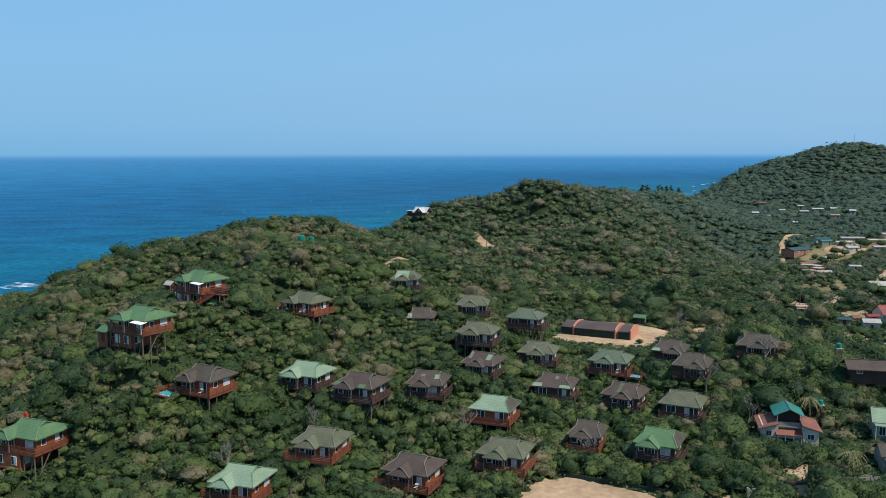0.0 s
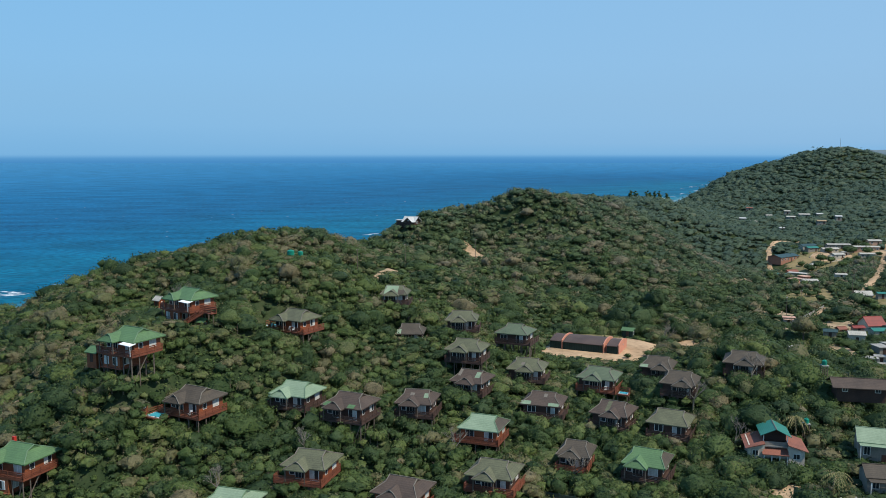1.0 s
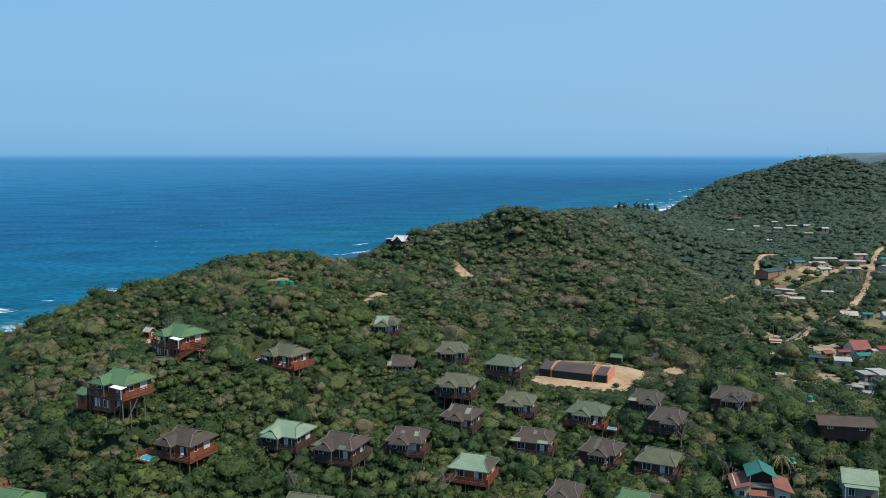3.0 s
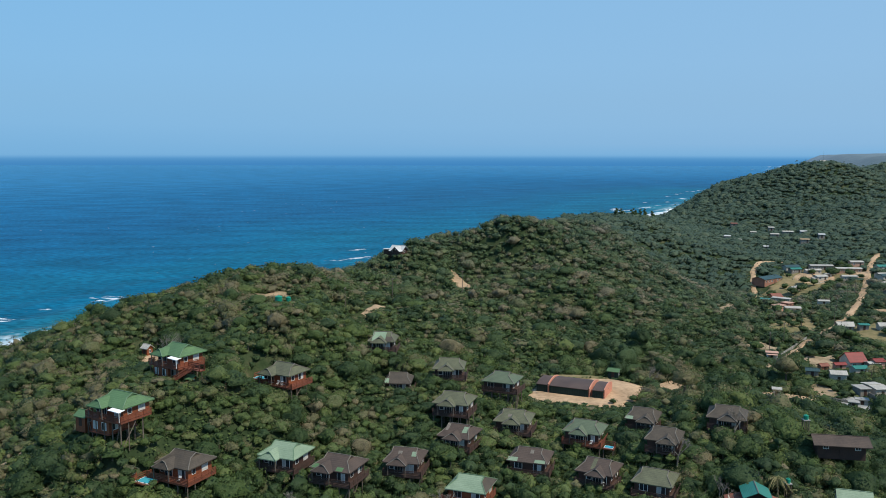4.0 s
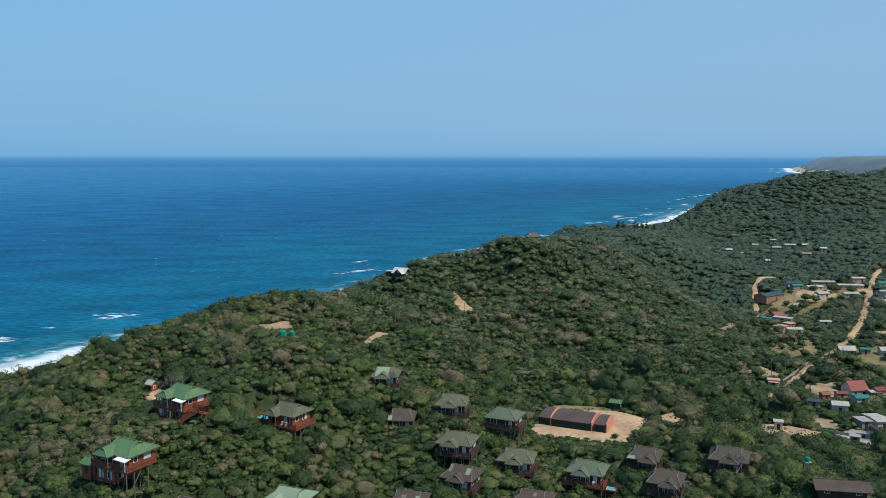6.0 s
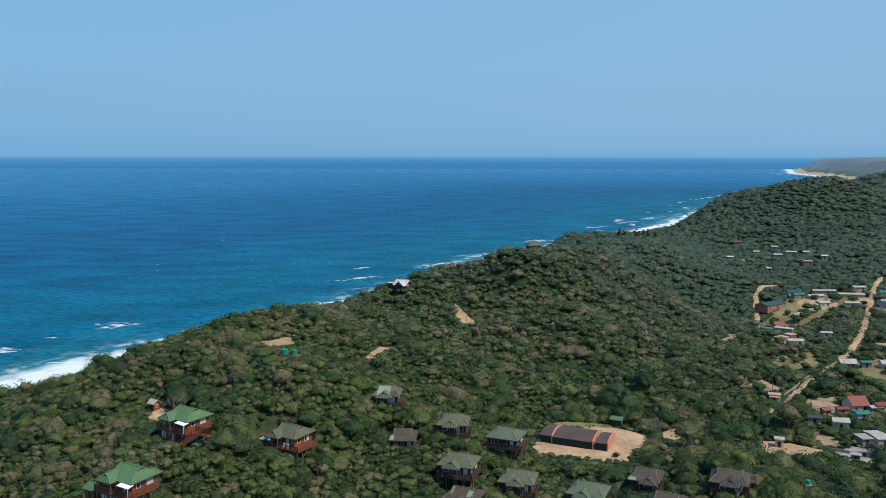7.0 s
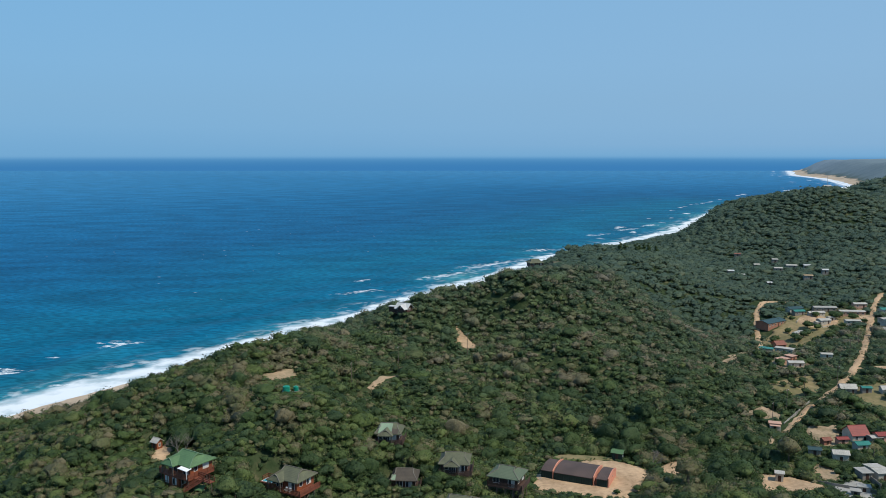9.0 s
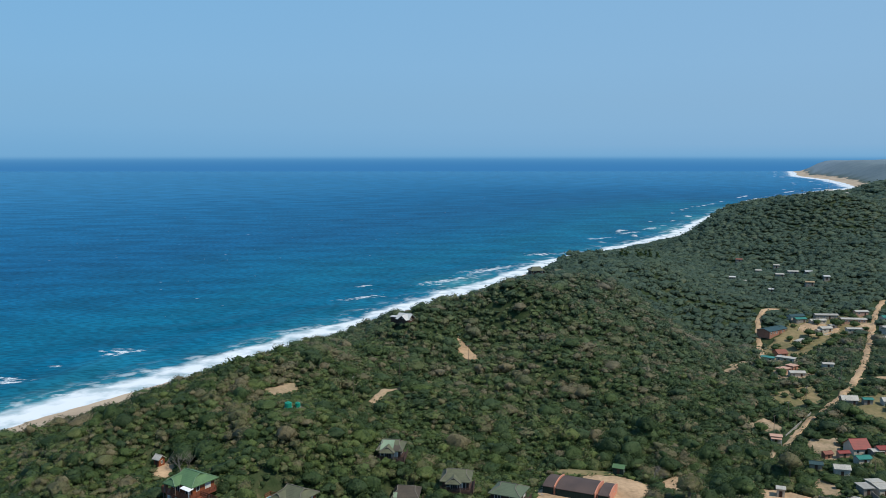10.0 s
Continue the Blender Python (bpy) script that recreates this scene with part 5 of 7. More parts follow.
    part("ridge_cap", beam(B(), (0, -2.85, 8.02), (0, 4.25, 8.02), 0.16), RIDGE_PALE, v)
    part("gable", solid(B(), [(-2.6, -0.25, 6.55), (2.6, -0.25, 6.55), (0, -0.25, 7.7), (-2.6, -0.15, 6.55), (2.6, -0.15, 6.55), (0, -0.15, 7.7)], [(0, 1, 2), (5, 4, 3), (0, 3, 4, 1), (1, 4, 5, 2), (2, 5, 3, 0)]), TIMBER_BROWN, v)
    for px, pz in ((4.0, 2.6), (4.0, 0.4)):
        window(v, "window", px, -3.8, pz, 1.3, 1.0, "front", PANE)
    window(v, "window", -4.0, -3.0, 2.6, 1.1, 1.0, "front", PANE)
    window(v, "window", 0, -1.6, 0.2, 2.4, 1.9, "front", PANE, 3)
    window(v, "window", 0, -1.6, 2.7, 2.4, 1.0, "front", PANE, 3)
    window(v, "window", 5.6, 0.5, 2.4, 1.2, 1.0, "end", PANE)


villa()
cottage("edge_house", 81.0, 145.5, -20, 5.6, 5.2, 4.2, 1.7, PLASTER_GREY, ROOF_PALE, "two-storey house with pale green roof behind the wall", porch=True, z=11.0)
cottage("edge_house", 76.4, 134.5, -12, 5.4, 4.6, 3.4, 1.3, PLASTER_GREY, ROOF_BROWN, "grey house with brown roof behind the garden wall", z=9.6, porch=True)
cottage("long_shed", 87.0, 163.0, -12, 9.2, 3.8, 2.2, 0.9, TIMBER_BROWN, ROOF_RUST, "long dark timber building with brown roof", "shed", z=18.2, eave=1.0)
cottage("house", 145.0, 266.0, 4, 5.8, 6.1, 2.6, 2.3, CREAM, ROOF_SCARLET, "cream house with bright red metal roof")
cottage("shack", 140.5, 254.0, 5, 4.3, 3.2, 2.3, 0.5, PLASTER, ROOF_TEAL, "white lean-to house with teal sheet roof")
cottage("shack", 137.0, 259.5, 5, 3.5, 1.9, 2.2, 0.4, PINK, ROOF_SCARLET, "pink outbuilding with red sheet roof")
cottage("house", 127.5, 242.0, -15, 4.3, 3.4, 2.7, 0.7, PLASTER, ROOF_WHITE, "white plastered house with pale roof")
cottage("shack", 121.0, 245.0, -20, 3.4, 2.2, 2.1, 0.5, PLASTER_GREY, ROOF_SEA, "small grey shack with blue-green sheet roof", "shack")
cottage("hut", 103.0, 228.6, -22, 2.1, 2.2, 2.5, 0.1, PLASTER, ROOF_WHITE, "small white cube hut with flat roof", "hut")
cottage("gatehouse", 122.0, 276.0, -20, 3.5, 2.4, 2.3, 0.2, PLASTER, PINK, "white gatehouse with low pink roof beside the road", "hut", porch=True)
cottage("house", 133.0, 231.0, 4, 4.0, 7.2, 2.6, 0.3, PLASTER, ROOF_WHITE, "long white flat-roofed house beside the village lane")
cottage("house", 128.0, 229.5, 4, 2.9, 4.0, 2.3, 0.2, PLASTER_GREY, CONCRETE, "unfinished grey block house with flat roof")
cottage("house", 151.0, 262.0, 5, 3.2, 3.2, 2.4, 0.6, PINK, ROOF_SCARLET, "small pink house with red roof")
cottage("house", 167.5, 315.0, -8, 5.9, 4.0, 2.4, 1.2, PLASTER_GREY, ROOF_WHITE, "grey house with white gabled roof")
cottage("shack", 173.0, 311.5, -10, 3.4, 2.9, 2.2, 0.3, PLASTER_GREY, ROOF_TEAL, "low shack with teal sheet roof")
cottage("house", 180.0, 309.0, -8, 4.8, 4.0, 2.4, 0.9, PLASTER, ROOF_WHITE, "white house with pale roof")
cottage("school", 200.0, 463.0, 34, 17.0, 8.0, 2.9, 1.1, BRICK, ROOF_SEA, "long brick school block with dark blue-green metal roof", "school")
cottage("pavilion", 186.0, 420.0, 10, 5.4, 5.4, 2.4, 1.4, BRICK, ROOF_RED, "small pavilion with orange tiled roof", "house")
cottage("house", 172.0, 402.0, -38, 6.0, 3.7, 2.4, 0.2, PLASTER, ROOF_TEAL, "low flat-roofed building with teal and white roof")
cottage("house", 178.5, 396.0, -38, 8.3, 3.7, 2.4, 0.2, PLASTER, ROOF_WHITE, "long low white flat-roofed building")
cottage("house", 222.0, 482.0, 12, 9.2, 4.6, 2.6, 0.8, PLASTER, ROOF_SEA, "white building with grey-green roof")
cottage("house", 240.0, 482.0, -6, 12.9, 4.1, 2.6, 0.5, PLASTER_GREY, CONCRETE, "long grey block with flat roof")
cottage("house", 228.0, 458.0, 8, 6.4, 4.6, 2.4, 0.6, PLASTER, ROOF_WHITE, "white block with pale roof")
cottage("house", 249.0, 468.0, -8, 13.8, 4.6, 2.6, 0.4, PINK, ROOF_WHITE, "long pink building with pale flat roof")
cottage("house", 207.0, 443.0, 40, 9.2, 2.4, 2.2, 0.2, PLASTER, ROOF_WHITE, "white covered walk beside the school", "house")
cottage("house", 267.0, 466.0, 5, 5.5, 4.6, 2.6, 0.7, PLASTER, ROOF_TEAL, "white house with light blue roof")
cottage("house", 256.0, 444.0, 8, 7.4, 4.6, 2.6, 0.4, PLASTER, ROOF_WHITE, "white house with flat pale roof")
cottage("house", 228.0, 388.0, 20, 4.6, 4.6, 2.2, 1.6, PLASTER_GREY, CONCRETE, "grey house with steep grey roof")
cottage("house", 167.0, 372.0, 30, 6.4, 3.7, 2.3, 0.2, PINK, PINK, "roofless pink brick house")
cottage("house", 171.5, 374.0, 30, 3.7, 3.7, 2.6, 0.2, BRICK, PINK, "small unfinished brick house shell")
cottage("house", 168.5, 362.5, -8, 6.4, 3.7, 2.4, 0.5, PLASTER, ROOF_WHITE, "white house with pale sheet roof")
cottage("house", 222.0, 476.5, 8, 6.4, 3.7, 2.4, 0.6, PLASTER_GREY, ROOF_TEAL, "grey school store with teal sheet roof")
cottage("house", 231.0, 473.5, 4, 9.2, 3.3, 2.4, 0.5, PLASTER, ROOF_WHITE, "long white classroom with weathered pale roof")
cottage("house", 224.5, 457.0, 12, 3.7, 2.8, 2.2, 0.3, PLASTER, ROOF_WHITE, "small white office in the school yard")
cottage("house", 233.5, 461.0, 12, 4.0, 2.9, 2.3, 0.3, PLASTER, CONCRETE, "small white block house with flat roof")
cottage("house", 240.0, 449.5, -6, 7.9, 3.5, 2.4, 0.4, PLASTER, ROOF_WHITE, "long white shop with flat pale roof beside the road")
cottage("house", 259.0, 478.5, 0, 7.4, 3.7, 2.6, 0.5, PINK, ROOF_WHITE, "pink house with pale roof behind the school")
cottage("house", 246.0, 428.0, 12, 6.4, 4.6, 2.5, 0.3, PLASTER, ROOF_WHITE, "white flat-roofed house across the dirt road")
cottage("house", 253.5, 438.0, 12, 6.0, 4.6, 2.6, 0.8, PLASTER, ROOF_SEA, "white house with blue-grey roof across the dirt road")
cottage("house", 187.7, 373.0, -12, 4.6, 3.3, 2.2, 0.3, PLASTER, ROOF_WHITE, "small white house among the shade trees")
cottage("shack", 132.5, 261.0, 10, 2.7, 2.1, 1.9, 0.5, BRICK, ROOF_RED, "low brick shack with red roof", "shack")
cottage("shack", 149.0, 261.5, 6, 3.5, 2.6, 2.1, 0.3, PLASTER_GREY, ROOF_WHITE, "grey lean-to with pale sheet roof", "shack")
cottage("shack", 122.5, 219.0, -20, 2.9, 2.1, 1.8, 0.15, PLASTER, CONCRETE, "half-built white block room without a roof", "shack")
cottage("shack", 118.0, 215.0, -24, 2.2, 1.8, 1.4, 0.15, PLASTER_GREY, CONCRETE, "half-built grey block store", "shack")
for hx, hy, hw, roof_of, words in ((262, 676, 6, ROOF_RED, "far house with red roof among trees"), (259, 629, 5, ROOF_WHITE, "far white house among trees"), (263, 600, 7, ROOF_WHITE, "far long white house among trees"),
                                   (275, 605, 9, ROOF_WHITE, "far house with long pale roof among trees"), (284, 599, 6, ROOF_SILVER, "far grey house among trees"), (278, 641, 5, ROOF_WHITE, "far pale hut among trees"),
                                   (267, 561, 7, SOIL, "far ochre house among trees"), (284, 572, 5, ROOF_SILVER, "far small house under the hill"), (223, 587, 5, ROOF_SILVER, "far small hut in the thicket"),
                                   (229, 582, 5, ROOF_WHITE, "far small white hut in the thicket"), (240, 560, 4, ROOF_SILVER, "far grey hut in the thicket")):
    cottage("far_house", hx, hy, -10, hw * 0.8, 3.2, 2.4, 0.5, PLASTER_GREY, roof_of, words, z=ground_at(hx, hy) + 0.8, sunk=True)
cottage("beach_house", 172.0, 715.0, 0, 6, 4, 3.5, 1.2, PLASTER, ROOF_WHITE, "white house in the dip beside the beach", z=ground_at(172, 715) + 2, sunk=True)
cottage("beach_house", 186.0, 730.0, 0, 7, 4, 3.5, 1.2, PLASTER, ROOF_WHITE, "long pale house in the dip beside the beach", z=ground_at(186, 730) + 2, sunk=True)
crest = cottage("crest_house", -6.8, 354.8, -30, 5.4, 4.6, 1.7, 1.7, TIMBER_BROWN, ROOF_SILVER, "dark house with pale silver cross-gabled roof on the dune crest", z=36.1, eave=0.7)
part("wing_wall", box(B(), -0.6, 2.4, -4.3, -2.3, -1.0, 1.7), TIMBER_BROWN, crest)
part("wing_gable", solid(B(), [(-0.6, -4.3, 1.7), (2.4, -4.3, 1.7), (0.9, -4.3, 3.1), (-0.6, -4.2, 1.7), (2.4, -4.2, 1.7), (0.9, -4.2, 3.1)], [(0, 1, 2), (5, 4, 3), (0, 3, 4, 1), (1, 4, 5, 2), (2, 5, 3, 0)]), TIMBER_BROWN, crest)
part("gable_window", box(B(), 0.65, 1.15, -4.36, -4.31, 1.9, 2.4), WHITE, crest)
for side in (-1, 1):
    P = [(0.9, -5.0, 3.3), (0.9, -0.2, 3.3), (0.9 + side * 2.2, -1.6, 1.35), (0.9 + side * 2.2, -5.0, 1.35)]
    part("wing_roof", solid(B(), P + [(px, py, pz + 0.12) for px, py, pz in P], [(0, 1, 2, 3), (7, 6, 5, 4), (0, 4, 5, 1), (1, 5, 6, 2), (2, 6, 7, 3), (3, 7, 4, 0)]), ROOF_SILVER, crest)
cottage("crest_house", -11.3, 357.0, -20, 3.4, 2.6, 1.9, 0.2, TIMBER_BROWN, ROOF_SILVER, "low pale-roofed annexe of the house on the dune crest", z=35.9)
cottage("wooden_hut", -68.5, 211.6, -30, 1.9, 1.9, 2.2, 0.7, TIMBER_RED, ROOF_WHITE, "small red timber hut with pale roof", "hut")
cottage("gazebo", -63.0, 157.0, -30, 2.6, 2.6, 1.9, 0.7, TIMBER_RED, ROOF_GREEN, "small timber gazebo with green roof beside a chalet", "gazebo", z=27.4)
cottage("gazebo", -48.2, 176.8, -20, 1.4, 1.4, 1.3, 0.5, TIMBER_RED, ROOF_GREEN, "small timber gazebo with green roof beside stairs", "gazebo", z=29.6)
cottage("gazebo", -52.6, 149.6, -25, 1.8, 1.6, 1.3, 0.5, TIMBER_RED, ROOF_GREY, "small timber pool hut with grey roof", "gazebo", z=max(18.6, ground_at(-52.6, 149.6) - 0.3))
cottage("hilltop_house", 414, 838, 0, 7, 5, 3, 1.0, PLASTER_GREY, ROOF_WHITE, "white building on the far hilltop", z=ground_at(414, 838) + 6.0)
cottage("hilltop_house", 432, 842, 0, 8, 5, 2.4, 0.8, PLASTER_GREY, ROOF_WHITE, "low white building on the far hilltop", z=ground_at(432, 842) + 6.0)


def water_tank(x, y, z, r, h, stand, label):
    ob = thing("water_tank", x, y, z, 0, label, "water tank", "water tanks")
    if stand < 2:
        FOOTPRINTS.append((x, y, 0, r + 0.6, r + 0.6, z))
    bm = B()
    for lo, hi, ra, rb in ((stand, stand + h * 0.9, r, r), (stand + h * 0.9, stand + h, r, r * 0.45)):
        beam(bm, (0, 0, lo), (0, 0, hi), 2 * ra, 2 * rb, sides=20)
    for k in range(3):
        beam(bm, (0, 0, stand + h * (0.2 + 0.25 * k)), (0, 0, stand + h * (0.2 + 0.25 * k) + 0.07), 2 * r + 0.08, sides=20)
    part("tank", bm, TANK_GREEN, ob)
    part("lid", beam(B(), (0, 0, stand + h + 0.004), (0, 0, stand + h + 0.1), r * 0.8, sides=14), TANK_GREEN, ob)
    part("platform", box(B(), -r - 0.2, r + 0.2, -r - 0.2, r + 0.2, stand - 0.18, stand - 0.004), CONCRETE, ob)
    for sx in (-1, 1):
        for sy in (-1, 1):
            part("leg", box(B(), sx * r - 0.08, sx * r + 0.08, sy * r - 0.08, sy * r + 0.08, -1.0, stand - 0.184), POLE, ob)


water_tank(-36.6, 222.4, ground_at(-36.6, 222.4), 0.95, 1.6, max(0.4, 39.0 - ground_at(-36.6, 222.4)), "green plastic water tank on the dune top")
water_tank(-34.2, 223.6, ground_at(-34.2, 223.6), 0.7, 1.3, max(0.4, 38.8 - ground_at(-34.2, 223.6)), "second green plastic water tank on the dune top")
water_tank(84.5, 172.7, ground_at(84.5, 172.7), 0.5, 1.0, 21.7 - ground_at(84.5, 172.7), "green water tank raised above the trees on legs")
water_tank(72.2, 153.4, 10.2, 0.42, 0.9, 5.2, "small green water tank on tall legs behind the villa")


def pole(x, y, h, label, arm=True):
    ob = thing("utility_pole", x, y, ground_at(x, y), random.uniform(0, 90), label, "pole", "utility poles")
    part("mast", beam(B(), (0, 0, -0.6), (0, 0, h), 0.26, 0.16, sides=8), POLE, ob)
    if arm:
        part("crossarm", box(B(), -0.9, 0.9, -0.06, 0.06, h - 0.5, h - 0.36), POLE, ob)
        for k in (-0.75, 0, 0.75):
            part("insulator", beam(B(), (k, 0, h - 0.36), (k, 0, h - 0.18), 0.1, sides=6), WHITE, ob)


for px, py, ph in ((-22.5, 266, 9), (-8, 295, 9), (18.5, 322, 10), (167, 322, 9), (150, 314, 9), (135, 296, 9), (176, 338, 9), (195, 366, 9), (216, 398, 9), (122, 278, 9)):
    pole(px, py, ph, "weathered timber utility pole beside a track")
tower = thing("radio_mast", 421, 852, ground_at(421, 852), 0, "slim radio mast on the far hilltop", "mast")
part("mast", beam(B(), (0, 0, -1), (0, 0, 17), 0.7, 0.3, sides=6), STEEL, tower)
part("antenna", beam(B(), (0, 0, 16.9), (0, 0, 21), 0.16, sides=6), STEEL, tower)


def garden_wall(a, b, h, mat, label):
    n = max(1, round(math.hypot(b[0] - a[0], b[1] - a[1]) / 2.6))
    yaw = math.degrees(math.atan2(b[1] - a[1], b[0] - a[0]))
    z = ground_at((a[0] + b[0]) / 2, (a[1] + b[1]) / 2)
    ob = thing("garden_wall", a[0], a[1], z, yaw, label, "wall")
    length = math.hypot(b[0] - a[0], b[1] - a[1])
    for i in range(n):
        part("wall_panel", box(B(), length * i / n + 0.13, length * (i + 1) / n - 0.13, -0.07, 0.07, -1, h), mat, ob)
    for i in range(n + 1):
        part("wall_pier", box(B(), length * i / n - 0.13, length * i / n + 0.13, -0.13, 0.13, -1, h + 0.15), mat, ob)
    TRACKS.append((np.array([a, b], float), 0.8))


garden_wall((49.0, 127.3), (55.4, 127.6), 1.3, CONCRETE, "grey concrete garden wall with piers")
garden_wall((59.0, 127.7), (71.5, 128.2), 1.3, CONCRETE, "long grey concrete garden wall with piers")
garden_wall((71.6, 128.3), (73.5, 124.0), 1.6, SALMON, "salmon painted garden wall")
garden_wall((73.6, 124.0), (84.0, 125.5), 1.6, WHITE, "white garden wall")
garden_wall((20.5, 142.0), (38.0, 133.5), 0.8, NETTING, "low dark fence along the sand yard")
garden_wall((127.5, 281.0), (148.5, 306.5), 1.0, CONCRETE, "long low concrete wall beside the dirt road")
garden_wall((113.0, 226.0), (128.5, 217.0), 1.1, PLASTER_GREY, "grey boundary wall of the building plot")
garden_wall((129.5, 236.0), (129.0, 222.0), 1.6, PLASTER_GREY, "dark grey yard wall beside a white house")
garden_wall((214.0, 461.0), (222.0, 474.0), 0.9, PLASTER, "low white wall round the school yard")
garden_wall((222.0, 451.0), (237.0, 456.0), 0.9, PLASTER, "low white wall along the school yard")
gate = thing("drive_gate", 57.2, 127.6, ground_at(57.2, 127.6), 0, "low brown slatted drive gate", "gate")
for k in range(6):
    part("slat", box(B(), -1.5, 1.5, -0.03, 0.03, 0.1 + k * 0.19, 0.23 + k * 0.19), DECK_BROWN, gate)
for k in (-1.5, 1.5):
    part("gate_post", box(B(), k - 0.08, k + 0.08, -0.08, 0.08, -0.6, 1.3), POLE, gate)

# ---------------------------------------------------------------- trees
rng = np.random.default_rng(7)


def ball(level):
    bm = B()
    bmesh.ops.create_icosphere(bm, subdivisions=level, radius=1)
    bm.verts.ensure_lookup_table()
    v = np.array([p.co[:] for p in bm.verts])
    f = np.array([[p.index for p in face.verts] for face in bm.faces])
    bm.free()
    return v, f


def crown_shape(level, sprays, spray_size, form="round", open_up=0.22, least=0.46, boughs=(9, 15)):
    """A lumpy crown, 1 in radius and in height: a closed body of rounded boughs and loose sprays of leaves on it."""
    n = rng.integers(*boughs)
    angle, out = 2.4 * np.arange(n) + rng.uniform(-0.5, 0.5, n), np.sqrt(np.linspace(0.02, 0.52, n)) * rng.uniform(0.85, 1.15, n)
    tall = {"round": 0.40, "flat": 0.20, "tall": 0.66}[form]
    lobes = np.stack([np.cos(angle) * out, np.sin(angle) * out, tall * (1 - 1.3 * out ** 2) + rng.uniform(-0.16, 0.12, n)], 1)
    size = rng.uniform(0.24, 0.40, n) * (1.1 - 0.25 * out)

    def reach(way):
        along = way @ lobes.T
        rest = size ** 2 - ((lobes ** 2).sum(1)[None] - along ** 2)
        hit = np.where(rest > 0, along + np.sqrt(np.maximum(rest, 0)), 0)
        return np.maximum(hit.max(1), least), hit.argmax(1)

    def swell(place, which):
        """Leaves face outwards from the bough that bears them."""
        out = place - lobes[which] + place * 0.25 + np.array([0, 0, open_up])
        return out / np.maximum(np.linalg.norm(out, axis=1), 1e-6)[:, None]

    v, f = ball(level)
    f = f[(v[f][:, :, 2] > -0.42).any(1)]
    used = np.unique(f)
    index = np.full(len(v), -1)
    index[used] = np.arange(len(used))
    v, f = v[used], index[f]
    far, bough = reach(v)
    body = v * far[:, None] * rng.uniform(0.82, 1.07, (len(v), 1))
    faces_out = swell(body, bough)
    way = rng.normal(size=(sprays, 3))
    way[:, 2] = np.abs(way[:, 2]) * 1.1 - 0.25
    way /= np.linalg.norm(way, axis=1)[:, None]
    far, bough = reach(way)
    mid = way * (far * rng.uniform(0.95, 1.22, sprays))[:, None]
    spray_out = swell(mid, bough) + rng.normal(size=(sprays, 3)) * 0.40
    normal = spray_out + rng.normal(size=(sprays, 3)) * 0.35
    normal /= np.linalg.norm(normal, axis=1)[:, None]
    side = np.cross(normal, rng.normal(size=(sprays, 3)))
    side /= np.linalg.norm(side, axis=1)[:, None]
    up = np.cross(normal, side)
    s = spray_size * rng.uniform(0.5, 1.5, (sprays, 1))
    tri = np.stack([mid - side * s * 0.8 - up * s * 0.6, mid + side * s * 0.7 - up * s * 0.5, mid + up * s * 1.1 + side * s * rng.uniform(-0.5, 0.5, (sprays, 1))], 1).reshape(-1, 3)
    verts = np.concatenate([body, tri])
    faces = np.concatenate([f, len(body) + np.arange(sprays * 3).reshape(-1, 3)])
    verts[:, 2] = (verts[:, 2] + 0.40) / 1.3
    outward = np.concatenate([faces_out, np.repeat(spray_out, 3, 0)])
    return verts, faces, outward / np.linalg.norm(outward, axis=1)[:, None]


def leafy_mesh(name, v, f, outward):
    me = mesh_from(name, v, f)
    me.normals_split_custom_set_from_vertices(outward.tolist())
    return me


FORMS = ("round", "flat", "round", "tall", "flat", "round", "tall", "round", "flat")
NEAR = [crown_shape(2, 200, 0.080, form, 0.08, 0.44) for form in FORMS]
BIG = [crown_shape(2, 420, 0.060, form, 0.08, 0.44, boughs=(16, 24)) for form in FORMS[:6]]
MIDDLE = [crown_shape(1, 100, 0.120, form, 0.3, 0.50, (6, 11)) for form in FORMS[:7]]
FAR = [crown_shape(1, 30, 0.15, form, 0.95, 0.6, (5, 8)) for form in FORMS[:6]]
SHRUB = [crown_shape(1, 26, 0.13, form) for form in FORMS[:5]]


def inside(x, y, outline, grow):
    mid = outline.mean(0)
    p = mid + (outline - mid) * (1 + grow / np.linalg.norm(outline - mid, axis=1).mean())
    hit = np.zeros(len(x), bool)
    for (xa, ya), (xb, yb) in zip(p, np.roll(p, -1, 0)):
        cross = ((ya > y) != (yb > y)) & (x < (xb - xa) * (y - ya) / (yb - ya + 1e-9) + xa)
        hit ^= cross
    return hit


def near_line(x, y, line, wide):
    best = np.full(len(x), 1e9)
    for a, b in zip(line, line[1:]):
        ab = b - a
        u = np.clip(((x - a[0]) * ab[0] + (y - a[1]) * ab[1]) / (ab @ ab), 0, 1)
        best = np.minimum(best, np.hypot(x - a[0] - u * ab[0], y - a[1] - u * ab[1]))
    return best < wide


def plant(x0, x1, y0, y1, spacing, off=0.9):
    """Places for trees on a loose grid, kept off buildings, roads, clearings and the beach."""
    gx, gy = np.meshgrid(np.arange(x0, x1, spacing), np.arange(y0, y1, spacing))
    gx, gy = gx.ravel(), gy.ravel()
    x, y = gx + rng.uniform(-0.45, 0.45, len(gx)) * spacing, gy + rng.uniform(-0.45, 0.45, len(gx)) * spacing
    ok = inland(x, y) > np.maximum(24 + 5 * wobble(x, y, 25, 9) - 0.95 * beach_narrowing(y), 1.5)
    for outline in CLEARINGS:
        ok &= ~inside(x, y, outline, off)
    for line, wide in TRACKS:
        ok &= ~near_line(x, y, line, wide / 2 + (0.9 if wide > 2.6 else 0.5))
    return x[ok], y[ok]


